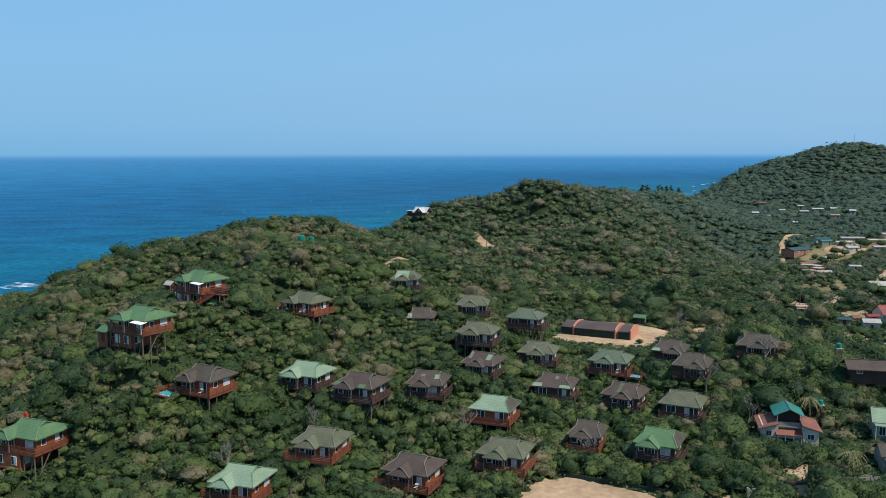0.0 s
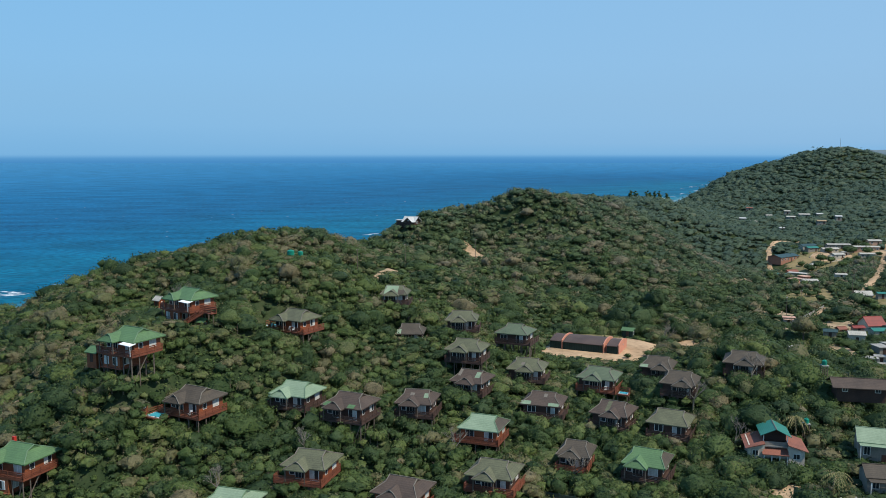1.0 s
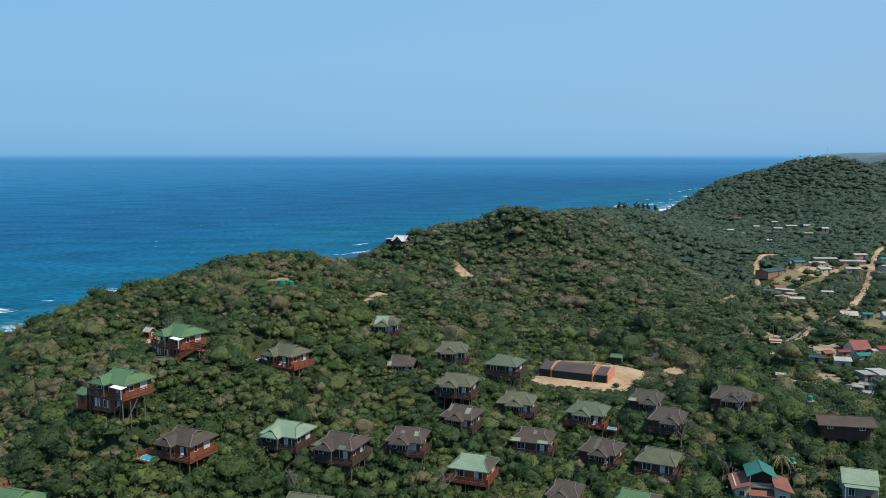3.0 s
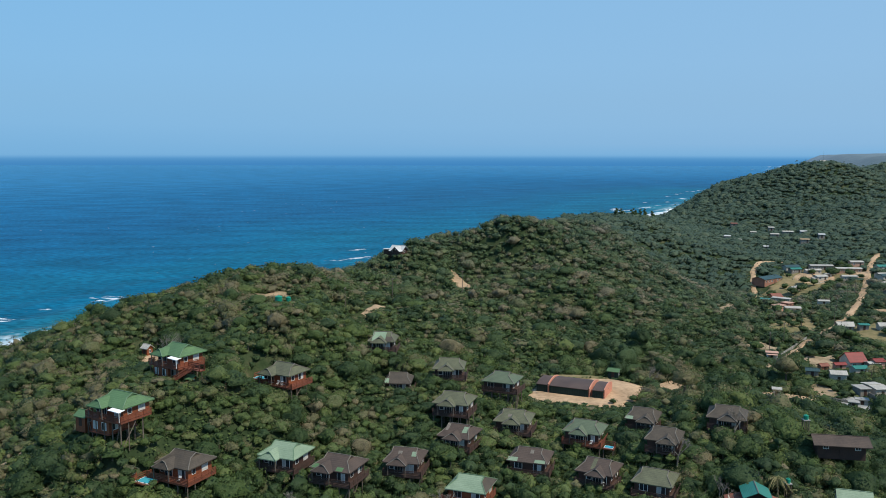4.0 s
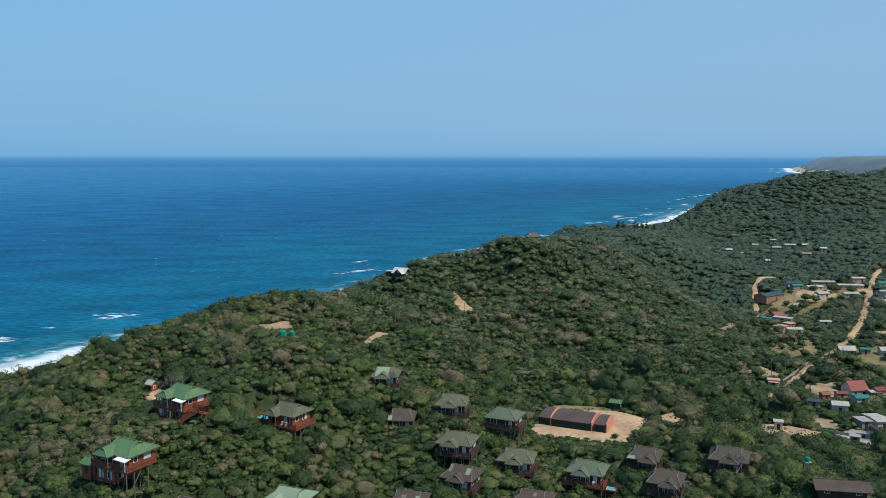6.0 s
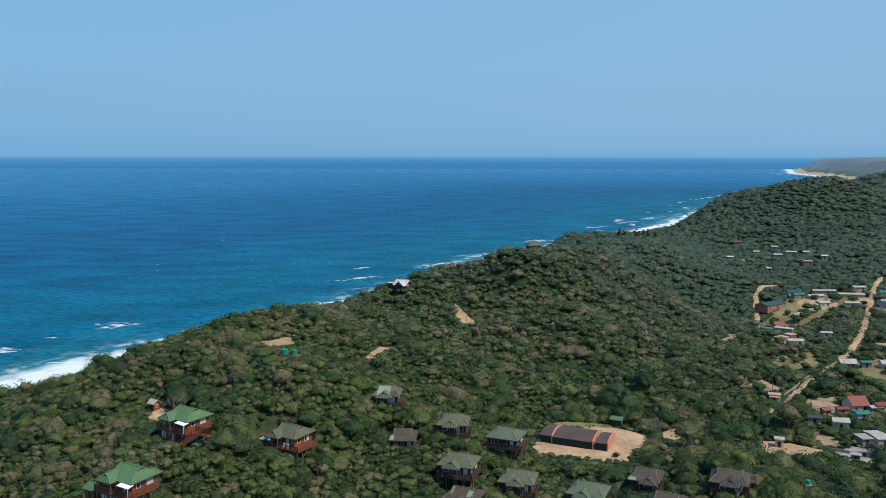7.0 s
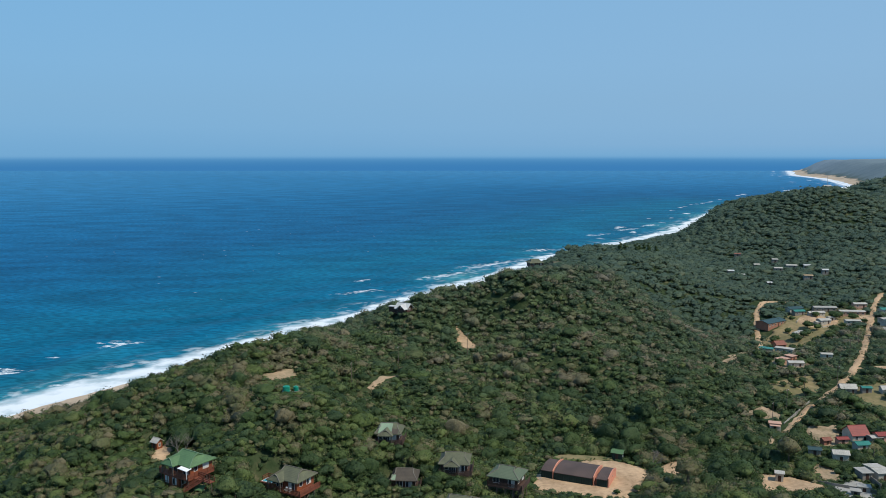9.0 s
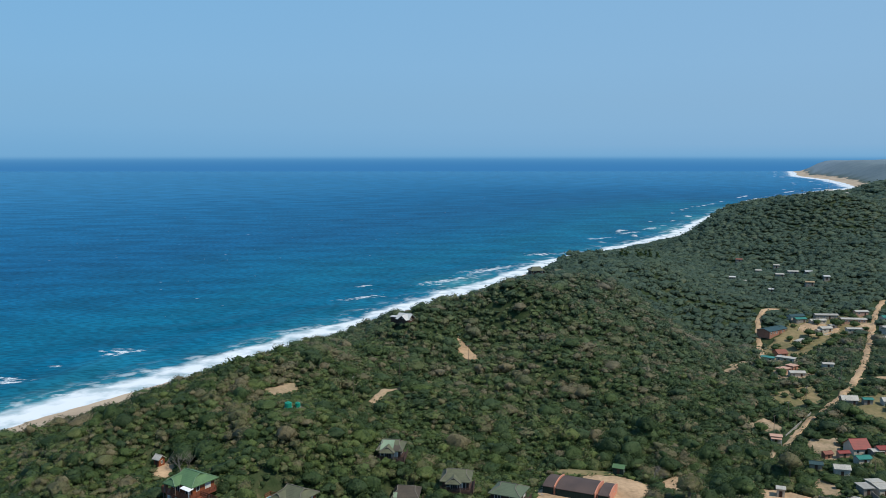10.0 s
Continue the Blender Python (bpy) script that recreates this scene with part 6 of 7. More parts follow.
def fit_to_houses(x, y, r, h, margin=0.25):
    """Trees against houses are left out; those just below a deck stay low."""
    keep = np.ones(len(x), bool)
    ground = height(x, y)
    h *= 0.42 + 0.58 * smooth(12, 46, inland(x, y))      # the sea wind keeps the outer thicket low
    for hx, hy, yaw, a, b, floor in FOOTPRINTS:
        dx, dy = x - hx, y - hy
        u, v = dx * math.cos(yaw) + dy * math.sin(yaw), -dx * math.sin(yaw) + dy * math.cos(yaw)
        under = (np.abs(u) < a + r * margin) & (np.abs(v) < b + r * margin)
        if margin < 0:      # low growth on the slope under a raised floor
            low = under & (floor - ground > 2.6)
            h[low] = np.minimum(h[low], floor - ground[low] - 1.6)
            under &= ~low
        keep &= ~under
        below = (np.abs(u) < a + 3.5) & (v < b) & (v > -b - 11) & (ground < floor + 0.3)
        room = floor - ground + 0.5 * np.clip(-v - b - 1.5, -1.2, 2.5)
        front = (rng.random(len(x)) < (1.0 if margin > 0 else 0.35)) & below & (v < -b + 2) & (v > -b - 6.5) & (room < 9) & ~under
        h[front] = np.maximum(h[front], np.minimum(room[front] * rng.uniform(0.7, 1.0, front.sum()), 3.6))
        r[front] = np.maximum(r[front], np.minimum(h[front] * 0.5, 3.0))
        h[below] = np.minimum(h[below], np.maximum(room[below] + 0.5, 1.5))
    away = np.hypot(x, y)
    for outline in CLEARINGS:
        for shift, low in ((2.5, 0.8), (5.0, 1.4), (8.0, 1.9), (12.0, 2.5), (17.0, 3.1)):
            before = inside(x + x / away * shift, y + y / away * shift, outline, 0.0)
            h[before] = np.minimum(h[before], low)
    for line, wide in TRACKS:
        for shift, low in ((2.5, 0.9), (5.0, 1.6)):
            before = near_line(x + x / away * shift, y + y / away * shift, line, wide / 2)
            h[before] = np.minimum(h[before], low)
    return keep


# patches of dry bush: x, y, radius
DRY_SPOTS = [(-50, 221, 4.0), (-48, 214, 3.5), (-53, 229, 4.5), (-48, 240, 4), (-62, 238, 3), (-22.5, 180, 2.6), (-21.5, 173, 2.2), (-33, 205, 3), (-12, 172, 2), (-58, 250, 5), (20, 262, 3), (58, 300, 4), (66, 330, 5), (30, 318, 3), (-30, 300, 4), (84, 300, 4),
             (72, 178, 3), (-78, 175, 5), (-70, 190, 4), (-86, 168, 4), (-44, 262, 5), (80, 246, 5)]


def tints(x, y):
    dry = 0.5 + 0.5 * wobble(x, y, 34, 11)
    t = 0.05 + 0.46 * rng.random(len(x)) + 0.26 * dry - 0.05 * smooth(-60, -100, x) - 0.21 * smooth(30, 70, x) * smooth(500, 300, y)
    t = t + 0.15 * wobble(x, y, 6, 31) + 0.12 * wobble(x, y, 16, 33)
    odd = rng.random(len(x))
    t = np.where(odd < 0.14, rng.uniform(0.56, 0.76, len(x)), t)
    t = np.where(odd > 0.94 - 0.08 * dry - 0.20 * smooth(-40, -85, x), rng.uniform(0.72, 0.98, len(x)), t)
    t = np.where((odd > 0.3) & (odd < 0.58), t * 0.35, t)
    for sx, sy, sr in DRY_SPOTS:
        near = np.hypot(x - sx, (y - sy) * 0.6) < sr * rng.uniform(0.6, 1.2, len(x))
        t = np.where(near, rng.uniform(0.74, 1.0, len(x)), t)
    return t


def grow(name, x, y, r, h, shapes, label, tint, big=99.0, flat=1.0):
    """One mesh of many trees: crowns and their short trunks. Trees wider than big get finer leaves; flat squeezes the crowns."""
    shapes, few = shapes + (BIG if big < 99 else []), len(shapes)
    kind, turn, ground = np.where(r > big, few + rng.integers(0, len(BIG), len(x)), rng.integers(0, few, len(x))), rng.uniform(0, 2 * math.pi, len(x)), height(x, y)
    # share of the painted haze, rising with distance from 200 to 560 m
    leaf_haze = np.clip(smooth(200, 560, y) + rng.uniform(-0.15, 0.15, len(x)), 0, 1)
    verts, faces, tones, leaf_hazes, outs, start = [], [], [], [], [], 0
    for k, (v, f, out) in enumerate(shapes):
        i = np.nonzero(kind == k)[0]
        if not len(i):
            continue
        c, s = np.cos(turn[i])[:, None], np.sin(turn[i])[:, None]
        wide, long = r[i, None] * rng.uniform(0.78, 1.1, (len(i), 1)), r[i, None] * rng.uniform(0.95, 1.25, (len(i), 1))
        px = v[None, :, 0] * c * wide - v[None, :, 1] * s * long + x[i, None]
        py = v[None, :, 0] * s * wide + v[None, :, 1] * c * long + y[i, None]
        deep = flat * np.minimum(h[i], 1.45 * r[i])[:, None]
        pz = v[None, :, 2] * deep + (ground + h)[i, None] - 1.1 * deep
        verts.append(np.stack([px, py, pz], 2).reshape(-1, 3))
        faces.append((f[None] + (np.arange(len(i)) * len(v))[:, None, None]).reshape(-1, 3) + start)
        tones.append(np.repeat(tint[i], len(v)))
        leaf_hazes.append(np.repeat(leaf_haze[i], len(v)))
        squat = r[i, None] / deep
        turned = np.stack([out[None, :, 0] * c - out[None, :, 1] * s, out[None, :, 0] * s + out[None, :, 1] * c, out[None, :, 2] * squat], 2).reshape(-1, 3)
        outs.append(turned / np.linalg.norm(turned, axis=1)[:, None])
        start += len(i) * len(v)
    leafy = start
    ring = np.array([(math.cos(a), math.sin(a)) for a in np.arange(5) * 2 * math.pi / 5])
    foot = np.stack([x[:, None] + ring[None, :, 0] * r[:, None] * 0.07, y[:, None] + ring[None, :, 1] * r[:, None] * 0.07, np.repeat(ground[:, None] - 0.3, 5, 1)], 2)
    top = np.stack([x[:, None] + ring[None, :, 0] * r[:, None] * 0.035, y[:, None] + ring[None, :, 1] * r[:, None] * 0.035, np.repeat((ground + np.maximum(h * 0.55, h - r))[:, None], 5, 1)], 2)
    verts.append(np.concatenate([foot, top], 1).reshape(-1, 3))
    quads = np.array([(i, (i + 1) % 5, 5 + (i + 1) % 5) for i in range(5)] + [(i, 5 + (i + 1) % 5, 5 + i) for i in range(5)])
    faces.append((quads[None] + (np.arange(len(x)) * 10)[:, None, None]).reshape(-1, 3) + leafy)
    outs.append(np.tile(np.column_stack([ring, ring * 0])[:, :3], (len(x) * 2, 1)))
    tones.append(np.zeros(len(x) * 10))
    leaf_hazes.append(np.zeros(len(x) * 10))
    faces = np.concatenate(faces)
    me = leafy_mesh(name, np.concatenate(verts), faces, np.concatenate(outs))
    give(me, "tint", np.concatenate(tones))
    give(me, "leaf_haze", np.concatenate(leaf_hazes))
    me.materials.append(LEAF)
    me.materials.append(BARK)
    slot = np.zeros(len(faces), np.int32)
    slot[-len(x) * 10:] = 1
    me.polygons.foreach_set("material_index", slot)
    ob = new(name, me)
    return tagged(ob, label, "trees", kind="stuff")


def in_sight(x, y, spread, margin=10):
    return np.abs(x - 0.03 * y) < y * spread + margin


# the slope of the chalets and the valley before the hall
x, y = plant(-125, 150, 108, 262, 2.7)
ok = in_sight(x, y, 0.58, 6)
x, y = x[ok], y[ok]
r = (1.3 + 1.6 * rng.random(len(x)) ** 1.6) * (1 + 0.5 * (rng.random(len(x)) > 0.92)) * (1 + 0.25 * smooth(35, 60, x))
r *= 0.95 + 0.22 * wobble(x, y, 11, 21)
r *= 1 + 0.5 * smooth(56, 76, x) * smooth(178, 196, y) * smooth(222, 208, y)
r *= 1 + 0.75 * (rng.random(len(x)) > 0.93) * smooth(-30, 40, x)
h = (1.1 + 0.62 * r) * rng.uniform(0.85, 1.25, len(x)) * (1 + 0.25 * wobble(x, y, 9, 14)) + 0.75 * np.maximum(r - 2.1, 0)
keep = fit_to_houses(x, y, r, h)
x, y, r, h = x[keep], y[keep], r[keep], h[keep]
r = np.minimum(r, h * 1.3)
r = np.minimum(r, 4.2)
tone = tints(x, y)
# trees of their own: those in the belt of the lower chalets
own = np.nonzero((y > 118) & (y < 165) & (x > -75) & (x < 75) & (r > 1.7) & (r < 2.6))[0]
own = own[rng.permutation(len(own))[:280]]
rest = np.ones(len(x), bool)
rest[own] = False

x2, y2 = plant(-122, 130, 112, 262, 2.35, -0.9)
x3, y3 = plant(-72, -44, 138, 153, 1.6, -0.9)
x2, y2 = np.concatenate([x2, x3]), np.concatenate([y2, y3])
ok = in_sight(x2, y2, 0.56, 3)
x2, y2 = x2[ok], y2[ok]
r2 = rng.uniform(0.95, 1.75, len(x2))
h2 = r2 * rng.uniform(1.0, 1.5, len(x2))
keep = fit_to_houses(x2, y2, r2, h2, -0.4)
x2, y2, r2, h2 = x2[keep], y2[keep], r2[keep], h2[keep]
big = r2 > 1.74
more = [(x2[big], y2[big], r2[big], h2[big])]
x2, y2, r2, h2 = x2[~big], y2[~big], r2[~big], h2[~big]
grow("undergrowth", x2, y2, r2, h2, SHRUB, "low green undergrowth between the thicket trees", tints(x2, y2))

# side crowns that break the round outlines
i = np.nonzero((rng.random(len(x)) < 0.62) & (h > 1.9))[0]
turn = rng.uniform(0, 2 * math.pi, len(i))
sx, sy = x[i] + np.cos(turn) * r[i] * 0.75, y[i] + np.sin(turn) * r[i] * 0.75
sr, sh = r[i] * rng.uniform(0.35, 0.6, len(i)), h[i] * rng.uniform(0.85, 1.12, len(i))
stone = tone[i] + rng.uniform(-0.14, 0.16, len(i))
keep = fit_to_houses(sx, sy, sr, sh)
grow("side_crowns", sx[keep], sy[keep], np.minimum(sr, sh * 1.2)[keep], sh[keep], SHRUB, "smaller crowns growing into the thicket trees", np.clip(stone, 0.02, 1)[keep])

bx, by, br, bh = (np.concatenate([a[rest], b]) for a, b in zip((x, y, r, h), more[0]))
grow("near_thicket", bx, by, br, bh, NEAR, "dense green coastal thicket round the chalets", np.concatenate([tone[rest], tints(*more[0][:2])]), big=2.75)



def ground_cover(count):
    """Loose low leaves and grass tufts over the floor of the thicket."""
    gx, gy = rng.uniform(-122, 128, count), rng.uniform(110, 262, count)
    ok = in_sight(gx, gy, 0.57, 4)
    for outline in CLEARINGS:
        ok &= ~inside(gx, gy, outline, -0.5)
    for line, wide in TRACKS:
        ok &= ~near_line(gx, gy, line, wide / 2)
    gx, gy = gx[ok], gy[ok]
    n = len(gx)
    mid = np.column_stack([gx, gy, height(gx, gy) + rng.uniform(0.1, 0.6, n)])
    up = np.array([0, 0, 1.0]) + rng.normal(size=(n, 3)) * 0.45
    up /= np.linalg.norm(up, axis=1)[:, None]
    side = np.cross(up, rng.normal(size=(n, 3)))
    side /= np.linalg.norm(side, axis=1)[:, None]
    ahead, s = np.cross(up, side), rng.uniform(0.16, 0.42, (n, 1))
    tri = np.stack([mid - side * s - ahead * s * 0.6, mid + side * s - ahead * s * 0.6, mid + ahead * s * 1.2], 1).reshape(-1, 3)
    me = leafy_mesh("ground_cover", tri, np.arange(n * 3).reshape(-1, 3), np.repeat(up, 3, 0))
    give(me, "tint", np.repeat(np.clip(tints(gx, gy) * 0.9, 0, 1), 3))
    me.materials.append(LEAF)
    tagged(new("ground_cover", me), "low leafy cover on the thicket floor", "undergrowth", kind="stuff")


ground_cover(90000)

WORDS = [(0.2, "dark green dense thicket tree"), (0.36, "deep green rounded thicket tree"), (0.52, "mid green leafy thicket tree"), (0.72, "fresh light green thicket tree"), (1.1, "dry olive-brown thicket tree")]


def limb_mesh(seed):
    """A tapered trunk that forks into bent limbs, 1 in height and spread."""
    twig = random.Random(seed)
    bm = B()
    beam(bm, (0, 0, -0.12), (0.02, 0.01, 0.28), 0.11, 0.075, sides=7)
    for k in range(5):
        a = 2 * math.pi * (k + twig.random() * 0.7) / 5
        elbow = Vector((math.cos(a) * 0.24, math.sin(a) * 0.24, 0.45 + twig.random() * 0.1))
        tip = Vector((math.cos(a + 0.3) * 0.55, math.sin(a + 0.3) * 0.55, 0.68 + twig.random() * 0.14))
        beam(bm, (0.02, 0.01, 0.26), elbow, 0.06, 0.04, sides=5)
        beam(bm, elbow, tip, 0.04, 0.015, sides=5)
    me = bpy.data.meshes.new("trunk")
    bm.to_mesh(me)
    bm.free()
    me.materials.append(BARK)
    return me


crown_meshes = {}
for k, (v, f, out) in enumerate(NEAR):
    for band, (limit, words) in enumerate(WORDS):
        me = leafy_mesh("crown", v, f, out)
        give(me, "tint", np.full(len(v), (0.1, 0.27, 0.44, 0.62, 0.84)[band]))
        me.materials.append(LEAF)
        crown_meshes[k, band] = me
trunk_meshes = [limb_mesh(s) for s in range(4)]
for i in own:
    band = next(b for b, (limit, words) in enumerate(WORDS) if tone[i] < limit)
    tree = thing("thicket_tree", x[i], y[i], ground_at(x[i], y[i]) - 0.1 * h[i], 0, WORDS[band][1], "tree", "thicket trees among the chalets")
    spin, deep = rng.uniform(0, 360), min(h[i], 1.75 * r[i])
    for part_name, me in (("crown", crown_meshes[int(rng.integers(0, len(NEAR))), band]), ("trunk", trunk_meshes[int(rng.integers(0, 4))])):
        ob = new(part_name, me)
        ob.parent = tree
        ob.matrix_basis = pose(0, 0, h[i] - deep if part_name == "crown" else 0, 0, 0, spin) @ Matrix.Diagonal((r[i], r[i], deep if part_name == "crown" else h[i], 1))

# the dune ridge and the slopes behind the hall
x, y = plant(-150, 260, 262, 450, 3.2)
ok = in_sight(x, y, 0.58, 8)
x, y = x[ok], y[ok]
r = (1.35 + 2.3 * rng.random(len(x)) ** 1.8) * (1 + 0.7 * (rng.random(len(x)) > 0.92)) * (1 + 0.2 * wobble(x, y, 14, 22))
r = np.minimum(r, 4.3)
h = (1.2 + 0.7 * r) * rng.uniform(0.85, 1.2, len(x)) * (1 + 0.25 * wobble(x, y, 11, 15)) + 0.25 * np.maximum(r - 2.8, 0)
keep = fit_to_houses(x, y, r, h)
x, y, r, h = x[keep], y[keep], r[keep], h[keep]
grow("ridge_thicket", x, y, r, h, MIDDLE, "dense green thicket over the dune ridge", np.minimum(tints(x, y) + 0.17 * smooth(250, 320, y), 1.0), big=4.2, flat=0.86)

x, y = plant(-150, 240, 262, 450, 3.3, 0.0)
ok = in_sight(x, y, 0.57, 4)
x, y = x[ok], y[ok]
r, h = rng.uniform(1.2, 2.0, len(x)), rng.uniform(1.0, 1.9, len(x))
keep = fit_to_houses(x, y, r, h)
x, y, r, h = x[keep], y[keep], r[keep], h[keep]
grow("undergrowth", x, y, r, h, [crown_shape(1, 10, 0.16, form) for form in FORMS[:4]], "low green undergrowth over the dune ridge", tints(x, y))

# single trees in the village
VILLAGE = []
while len(VILLAGE) < 78:
    ty, u = rng.uniform(225, 500), rng.uniform(-1, 1)
    tx = 0.468 * ty + u * (9 + 0.06 * ty) + 6
    free = all(abs(tx - fx) > fa + 2.2 or abs(ty - fy) > fb + 2.2 for fx, fy, fyaw, fa, fb, fz in FOOTPRINTS)
    road = any(near_line(np.array([tx]), np.array([ty]), line, wide / 2 + 2.4)[0] for line, wide in TRACKS)
    if free and not road and all(math.hypot(tx - ox, ty - oy) > 4 for ox, oy, _ in VILLAGE):
        VILLAGE.append((round(tx, 1), round(ty, 1), rng.uniform(1.3, 2.9)))
SCHOOL_TREES = [(204, 449, 2.4), (214, 466, 1.8), (219, 447, 2.8), (226, 442, 3.2), (233, 446, 2.6), (240, 464, 2.8), (246, 474, 2.6), (228, 480, 2.4), (214, 484, 2.6), (222, 432, 3.0), (230, 430, 3.4), (214, 424, 3.2), (206, 420, 2.8), (198, 410, 2.6), (238, 438, 2.4), (246, 448, 2.2), (252, 484, 2.8), (236, 487, 2.4)]
for vx, vy, vr in VILLAGE + SCHOOL_TREES + [(210, 440, 3.2), (216, 452, 3.6), (236, 462, 4.0), (243, 455, 3.4), (229, 470, 3.0), (200, 432, 3.0), (190, 412, 2.6), (252, 474, 3.2), (176, 408, 2.6), (164, 368, 2.6), (173, 366, 2.8),
                   (186, 312, 2.6), (195, 306, 3.0), (178, 303, 2.8), (172, 318, 2.0), (150, 322, 1.6), (157, 330, 1.5), (144, 328, 1.8), (52, 212, 1.2), (58, 214, 1.6), (99, 219, 1.5), (104, 233, 1.4)]:
    v, f, out = NEAR[int(vx) % len(NEAR)]
    tree = thing("village_tree", vx, vy, ground_at(vx, vy), (vx * 37) % 360, "dark green shade tree between the houses", "tree", "shade trees in the village")
    me = leafy_mesh("crown", v * np.array([vr, vr, vr * 1.15]) + np.array([0, 0, vr * 0.3]), f, out)
    give(me, "tint", np.full(len(v), 0.12 + (vx % 5) * 0.06))
    me.materials.append(LEAF)
    ob = new("crown", me)
    ob.parent = tree
    part("trunk", beam(B(), (0, 0, -0.5), (0.1, 0, vr * 0.9), vr * 0.16, vr * 0.09, sides=7), BARK, tree)

# the far side of the valley and the far hills
x, y = plant(40, 520, 450, 800, 4.7)
ok = in_sight(x, y, 0.58, 10) & (x > 0.03 * y)
x, y = x[ok], y[ok]
r = 2.9 + 2.8 * rng.random(len(x)) ** 1.5
h = r * rng.uniform(0.68, 0.92, len(x)) * (1 + 0.25 * wobble(x, y, 20, 15))
keep = fit_to_houses(x, y, r, h)
x, y, r, h = x[keep], y[keep], r[keep], h[keep]
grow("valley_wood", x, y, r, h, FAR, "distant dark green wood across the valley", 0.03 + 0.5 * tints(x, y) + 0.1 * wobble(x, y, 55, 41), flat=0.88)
x, y = plant(150, 900, 800, 1320, 6.4)
ok = in_sight(x, y, 0.60, 10)
x, y = x[ok], y[ok]
r = 4.4 + 3.4 * rng.random(len(x)) ** 1.5
h = r * rng.uniform(0.7, 0.95, len(x)) * (1 + 0.25 * wobble(x, y, 30, 15))
keep = fit_to_houses(x, y, r, h)
x, y, r, h = x[keep], y[keep], r[keep], h[keep]
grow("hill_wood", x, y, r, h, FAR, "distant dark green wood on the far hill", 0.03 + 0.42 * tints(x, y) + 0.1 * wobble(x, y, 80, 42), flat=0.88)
x, y = plant(650, 1500, 1320, 2150, 17)
ok = in_sight(x, y, 0.62, 10)
x, y = x[ok], y[ok]
r = rng.uniform(11, 18, len(x))
grow("hill_wood", x, y, r, r * 0.6, FAR, "distant dark wood on the last hill", 0.6 * tints(x, y))


def palm(px, py, h, label, lean=0.12, fronds=17):
    seed = random.Random(int(px * 31 + py))
    ob = thing("palm_tree", px, py, ground_at(px, py), seed.uniform(0, 360), label, "palm", "palm trees")
    bm = B()
    prev = Vector((0, 0, -0.4))
    for k in range(1, 7):
        p = Vector((lean * h * (k / 6) ** 2, 0, h * k / 6))
        beam(bm, prev, p, 0.36 - 0.025 * k, 0.36 - 0.025 * (k + 1), sides=8)
        prev = p
    part("trunk", bm, BARK, ob)
    for k in range(fronds):
        a = 2.4 * k + seed.random() * 0.4
        rise = 0.9 - 1.25 * (k / fronds)
        bm = B()
        seed_droop = seed.uniform(1.6, 3.0)
        length = seed.uniform(2.6, 3.5)
        spine = [prev + Vector((math.cos(a) * length * s * (1 - 0.18 * s), math.sin(a) * length * s * (1 - 0.18 * s), rise * s * 1.3 - seed_droop * s * s)) for s in np.linspace(0, 1, 8)]
        for s0, s1 in zip(spine, spine[1:]):
            beam(bm, s0, s1, 0.05, 0.04)
        across = Vector((-math.sin(a), math.cos(a), 0))
        for j in range(1, 8):
            s0 = spine[j]
            way = (spine[j] - spine[j - 1]).normalized()
            wide = 0.42 * math.sin(math.pi * (0.12 + 0.8 * j / 8))
            for sign in (-1, 1):
                tip = s0 + across * sign * wide + way * 0.28 - Vector((0, 0, 0.3))
                solid(bm, [s0 - way * 0.12, s0 + way * 0.1, tip], [(0, 1, 2)])
        part("frond", bm, FROND, ob)


palm(66.3, 130.6, 4.6, "young coconut palm with drooping yellow-green fronds")
palm(70.2, 153.0, 6.0, "palm with ragged fronds behind the villa")
palm(139.0, 244.0, 5.5, "coconut palm among the village houses")
palm(226.0, 415.0, 6.0, "coconut palm beside the dirt road")


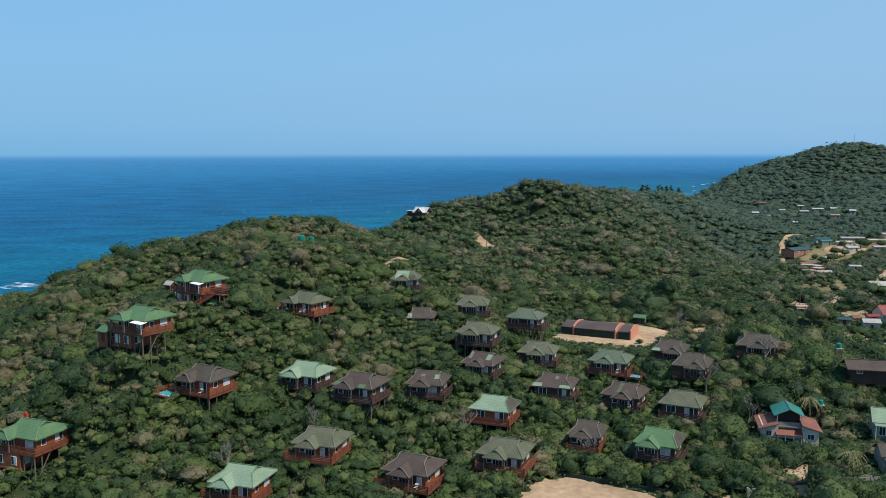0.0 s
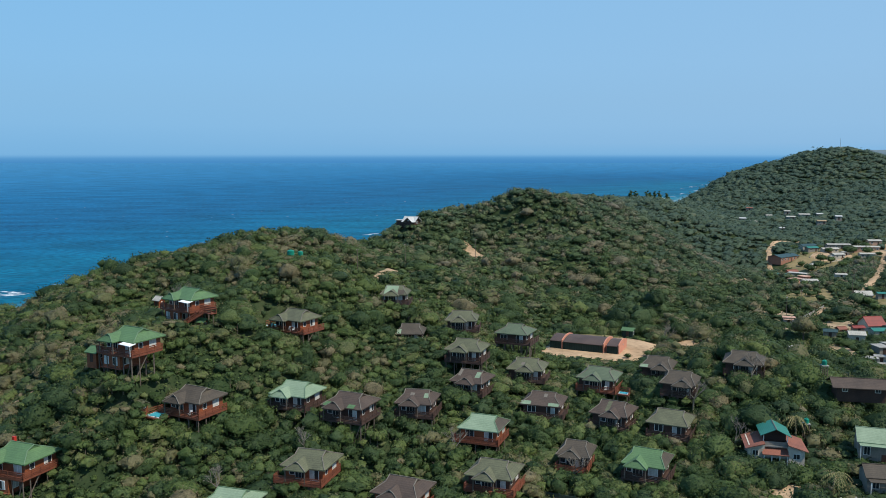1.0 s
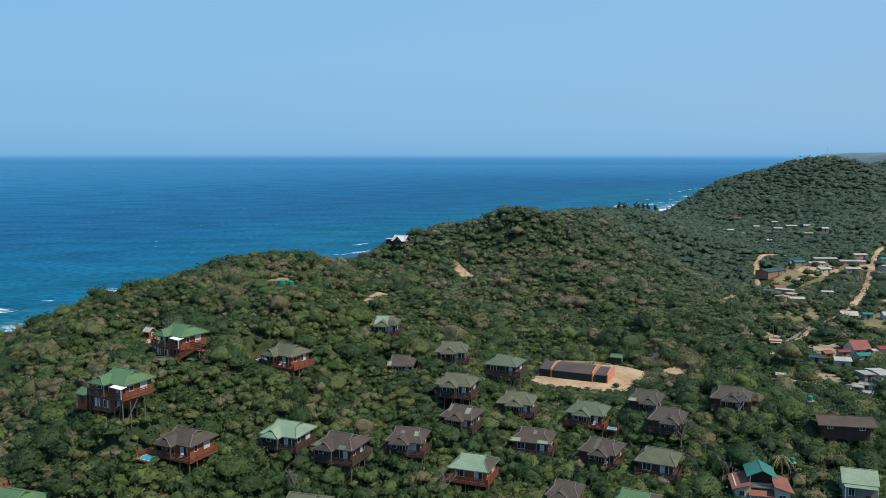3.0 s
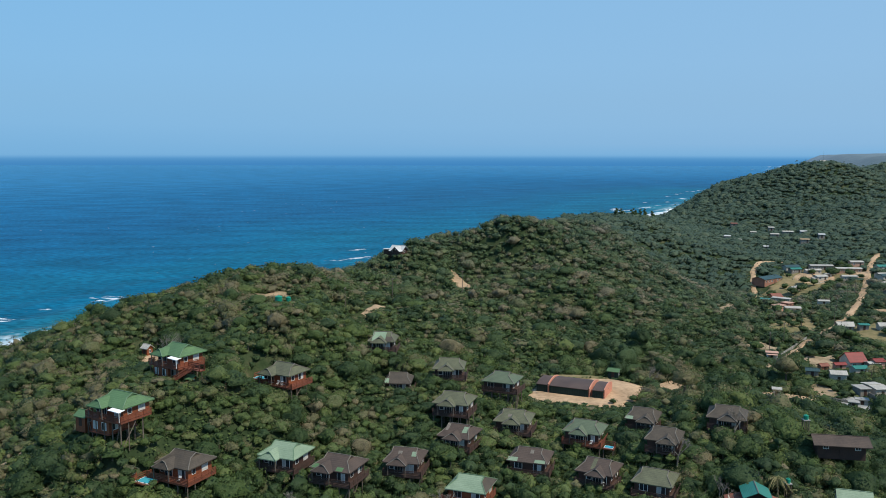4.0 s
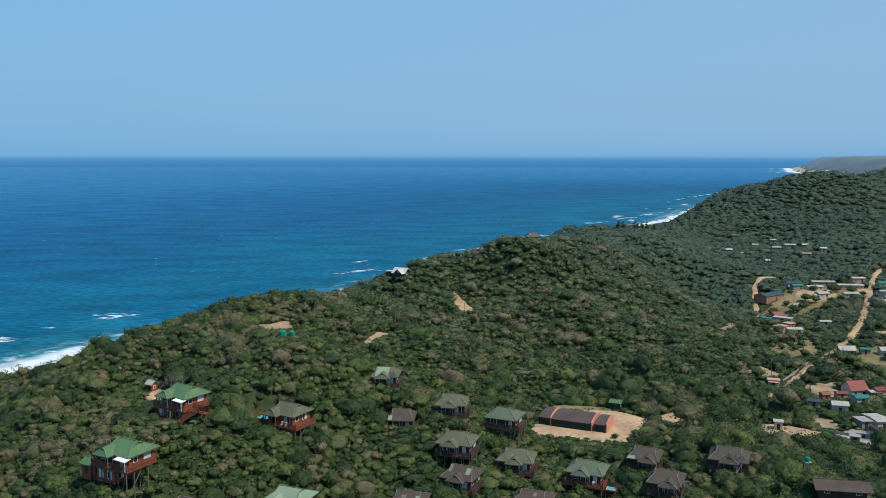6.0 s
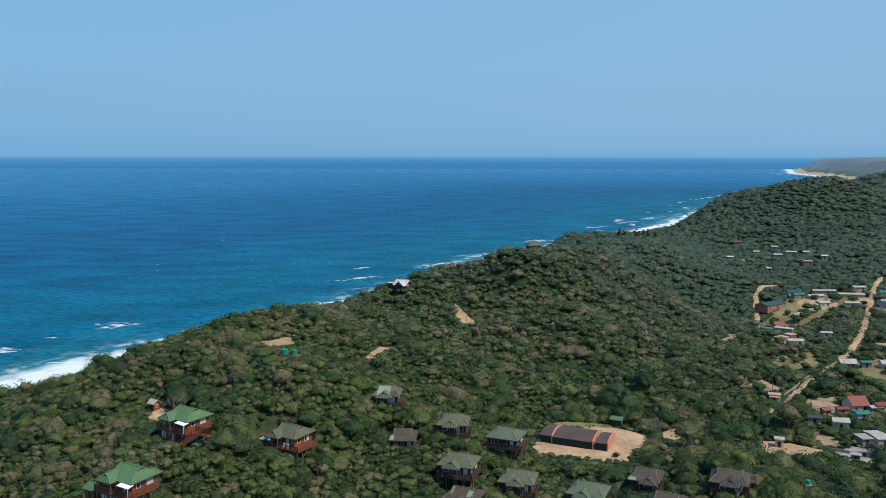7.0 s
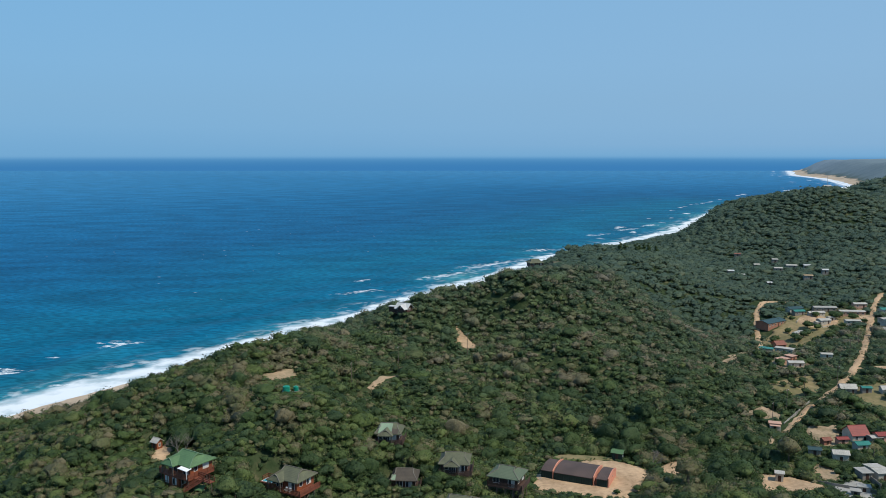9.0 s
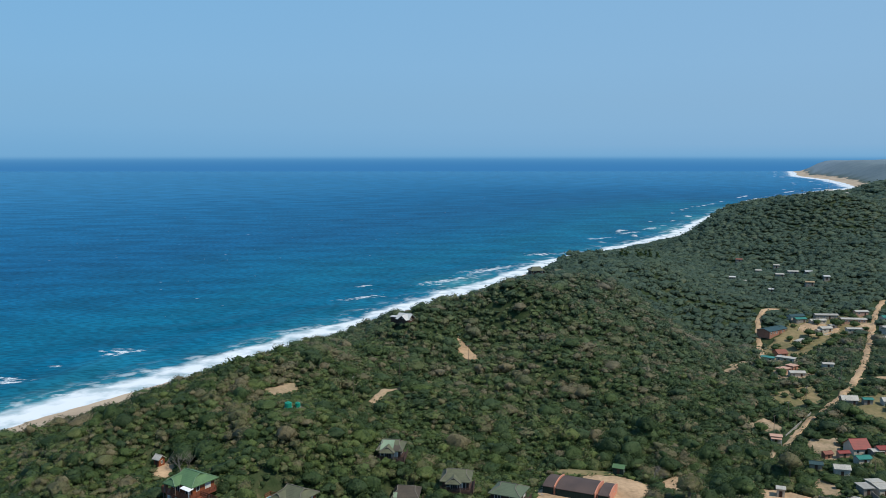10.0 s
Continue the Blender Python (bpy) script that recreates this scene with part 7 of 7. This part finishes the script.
def bare_tree(px, py, h, label):
    seed = random.Random(int(px * 17 + py * 3))
    ob = thing("bare_tree", px, py, ground_at(px, py), 0, label, "tree", "leafless trees")
    bm = B()

    def fork(p, way, length, thick, depth):
        q = p + way * length
        beam(bm, p, q, thick, thick * 0.65, sides=5)
        if depth:
            for _ in range(3 if depth > 1 else 4):
                turn = Vector((seed.uniform(-1, 1), seed.uniform(-1, 1), seed.uniform(-0.1, 0.7)))
                fork(q, (way * 0.9 + turn * 0.85).normalized(), length * seed.uniform(0.6, 0.85), thick * 0.62, depth - 1)

    fork(Vector((0, 0, -0.4)), Vector((0.05, 0, 1)), h * 0.36, 0.34, 4)
    part("branch", bm, DEAD_WOOD, ob)


for px, py, ph, words in ((67.5, 169.5, 7.5, "leafless grey tree in front of a brown-roofed chalet"), (54.0, 164.5, 6.5, "leafless grey tree beside a dark chalet"), (26.2, 145.0, 5.5, "pale bare tree beside a small chalet"),
                          (4.8, 152.5, 5.0, "bare grey tree beside a pale roof"), (66.5, 229.5, 6.5, "bare grey tree beside the sand yard"), (-58.5, 197.0, 7.5, "pale leafless tree on the dune slope"),
                          (-22.5, 147.5, 6.0, "pale bare branches over the thicket"), (58.0, 152.0, 7.0, "grey bare tree beside the villa"),
                          (-36.0, 137.0, 5.0, "dry bare tree beside a pale green roof")):
    bare_tree(px, py, ph, words)

# casuarinas in the dip beside the beach
for k in range(7):
    px, py = 146 + k * 4.2 + rng.uniform(-2, 2), 600 + rng.uniform(-8, 8)
    tree = thing("casuarina", px, py, ground_at(px, py), rng.uniform(0, 360), "dark feathery casuarina against the surf", "tree", "casuarinas beside the beach")
    tall = min(max(rng.uniform(36.5, 39.0) - ground_at(px, py), 5.0), 13.0)
    part("trunk", beam(B(), (0, 0, -1), (0.3, 0, tall), 0.5, 0.12, sides=6), BARK, tree)
    for j in range(5):
        v, f, out = NEAR[(j + k) % len(NEAR)]
        size = 2.1 - 0.28 * j
        me = leafy_mesh("foliage", v * np.array([size, size, size * 1.3]) + np.array([rng.uniform(-0.9, 0.9), rng.uniform(-0.9, 0.9), tall * (0.28 + 0.16 * j)]), f, out)
        give(me, "tint", np.full(len(v), 0.16))
        me.materials.append(LEAF)
        ob = new("foliage", me)
        ob.parent = tree
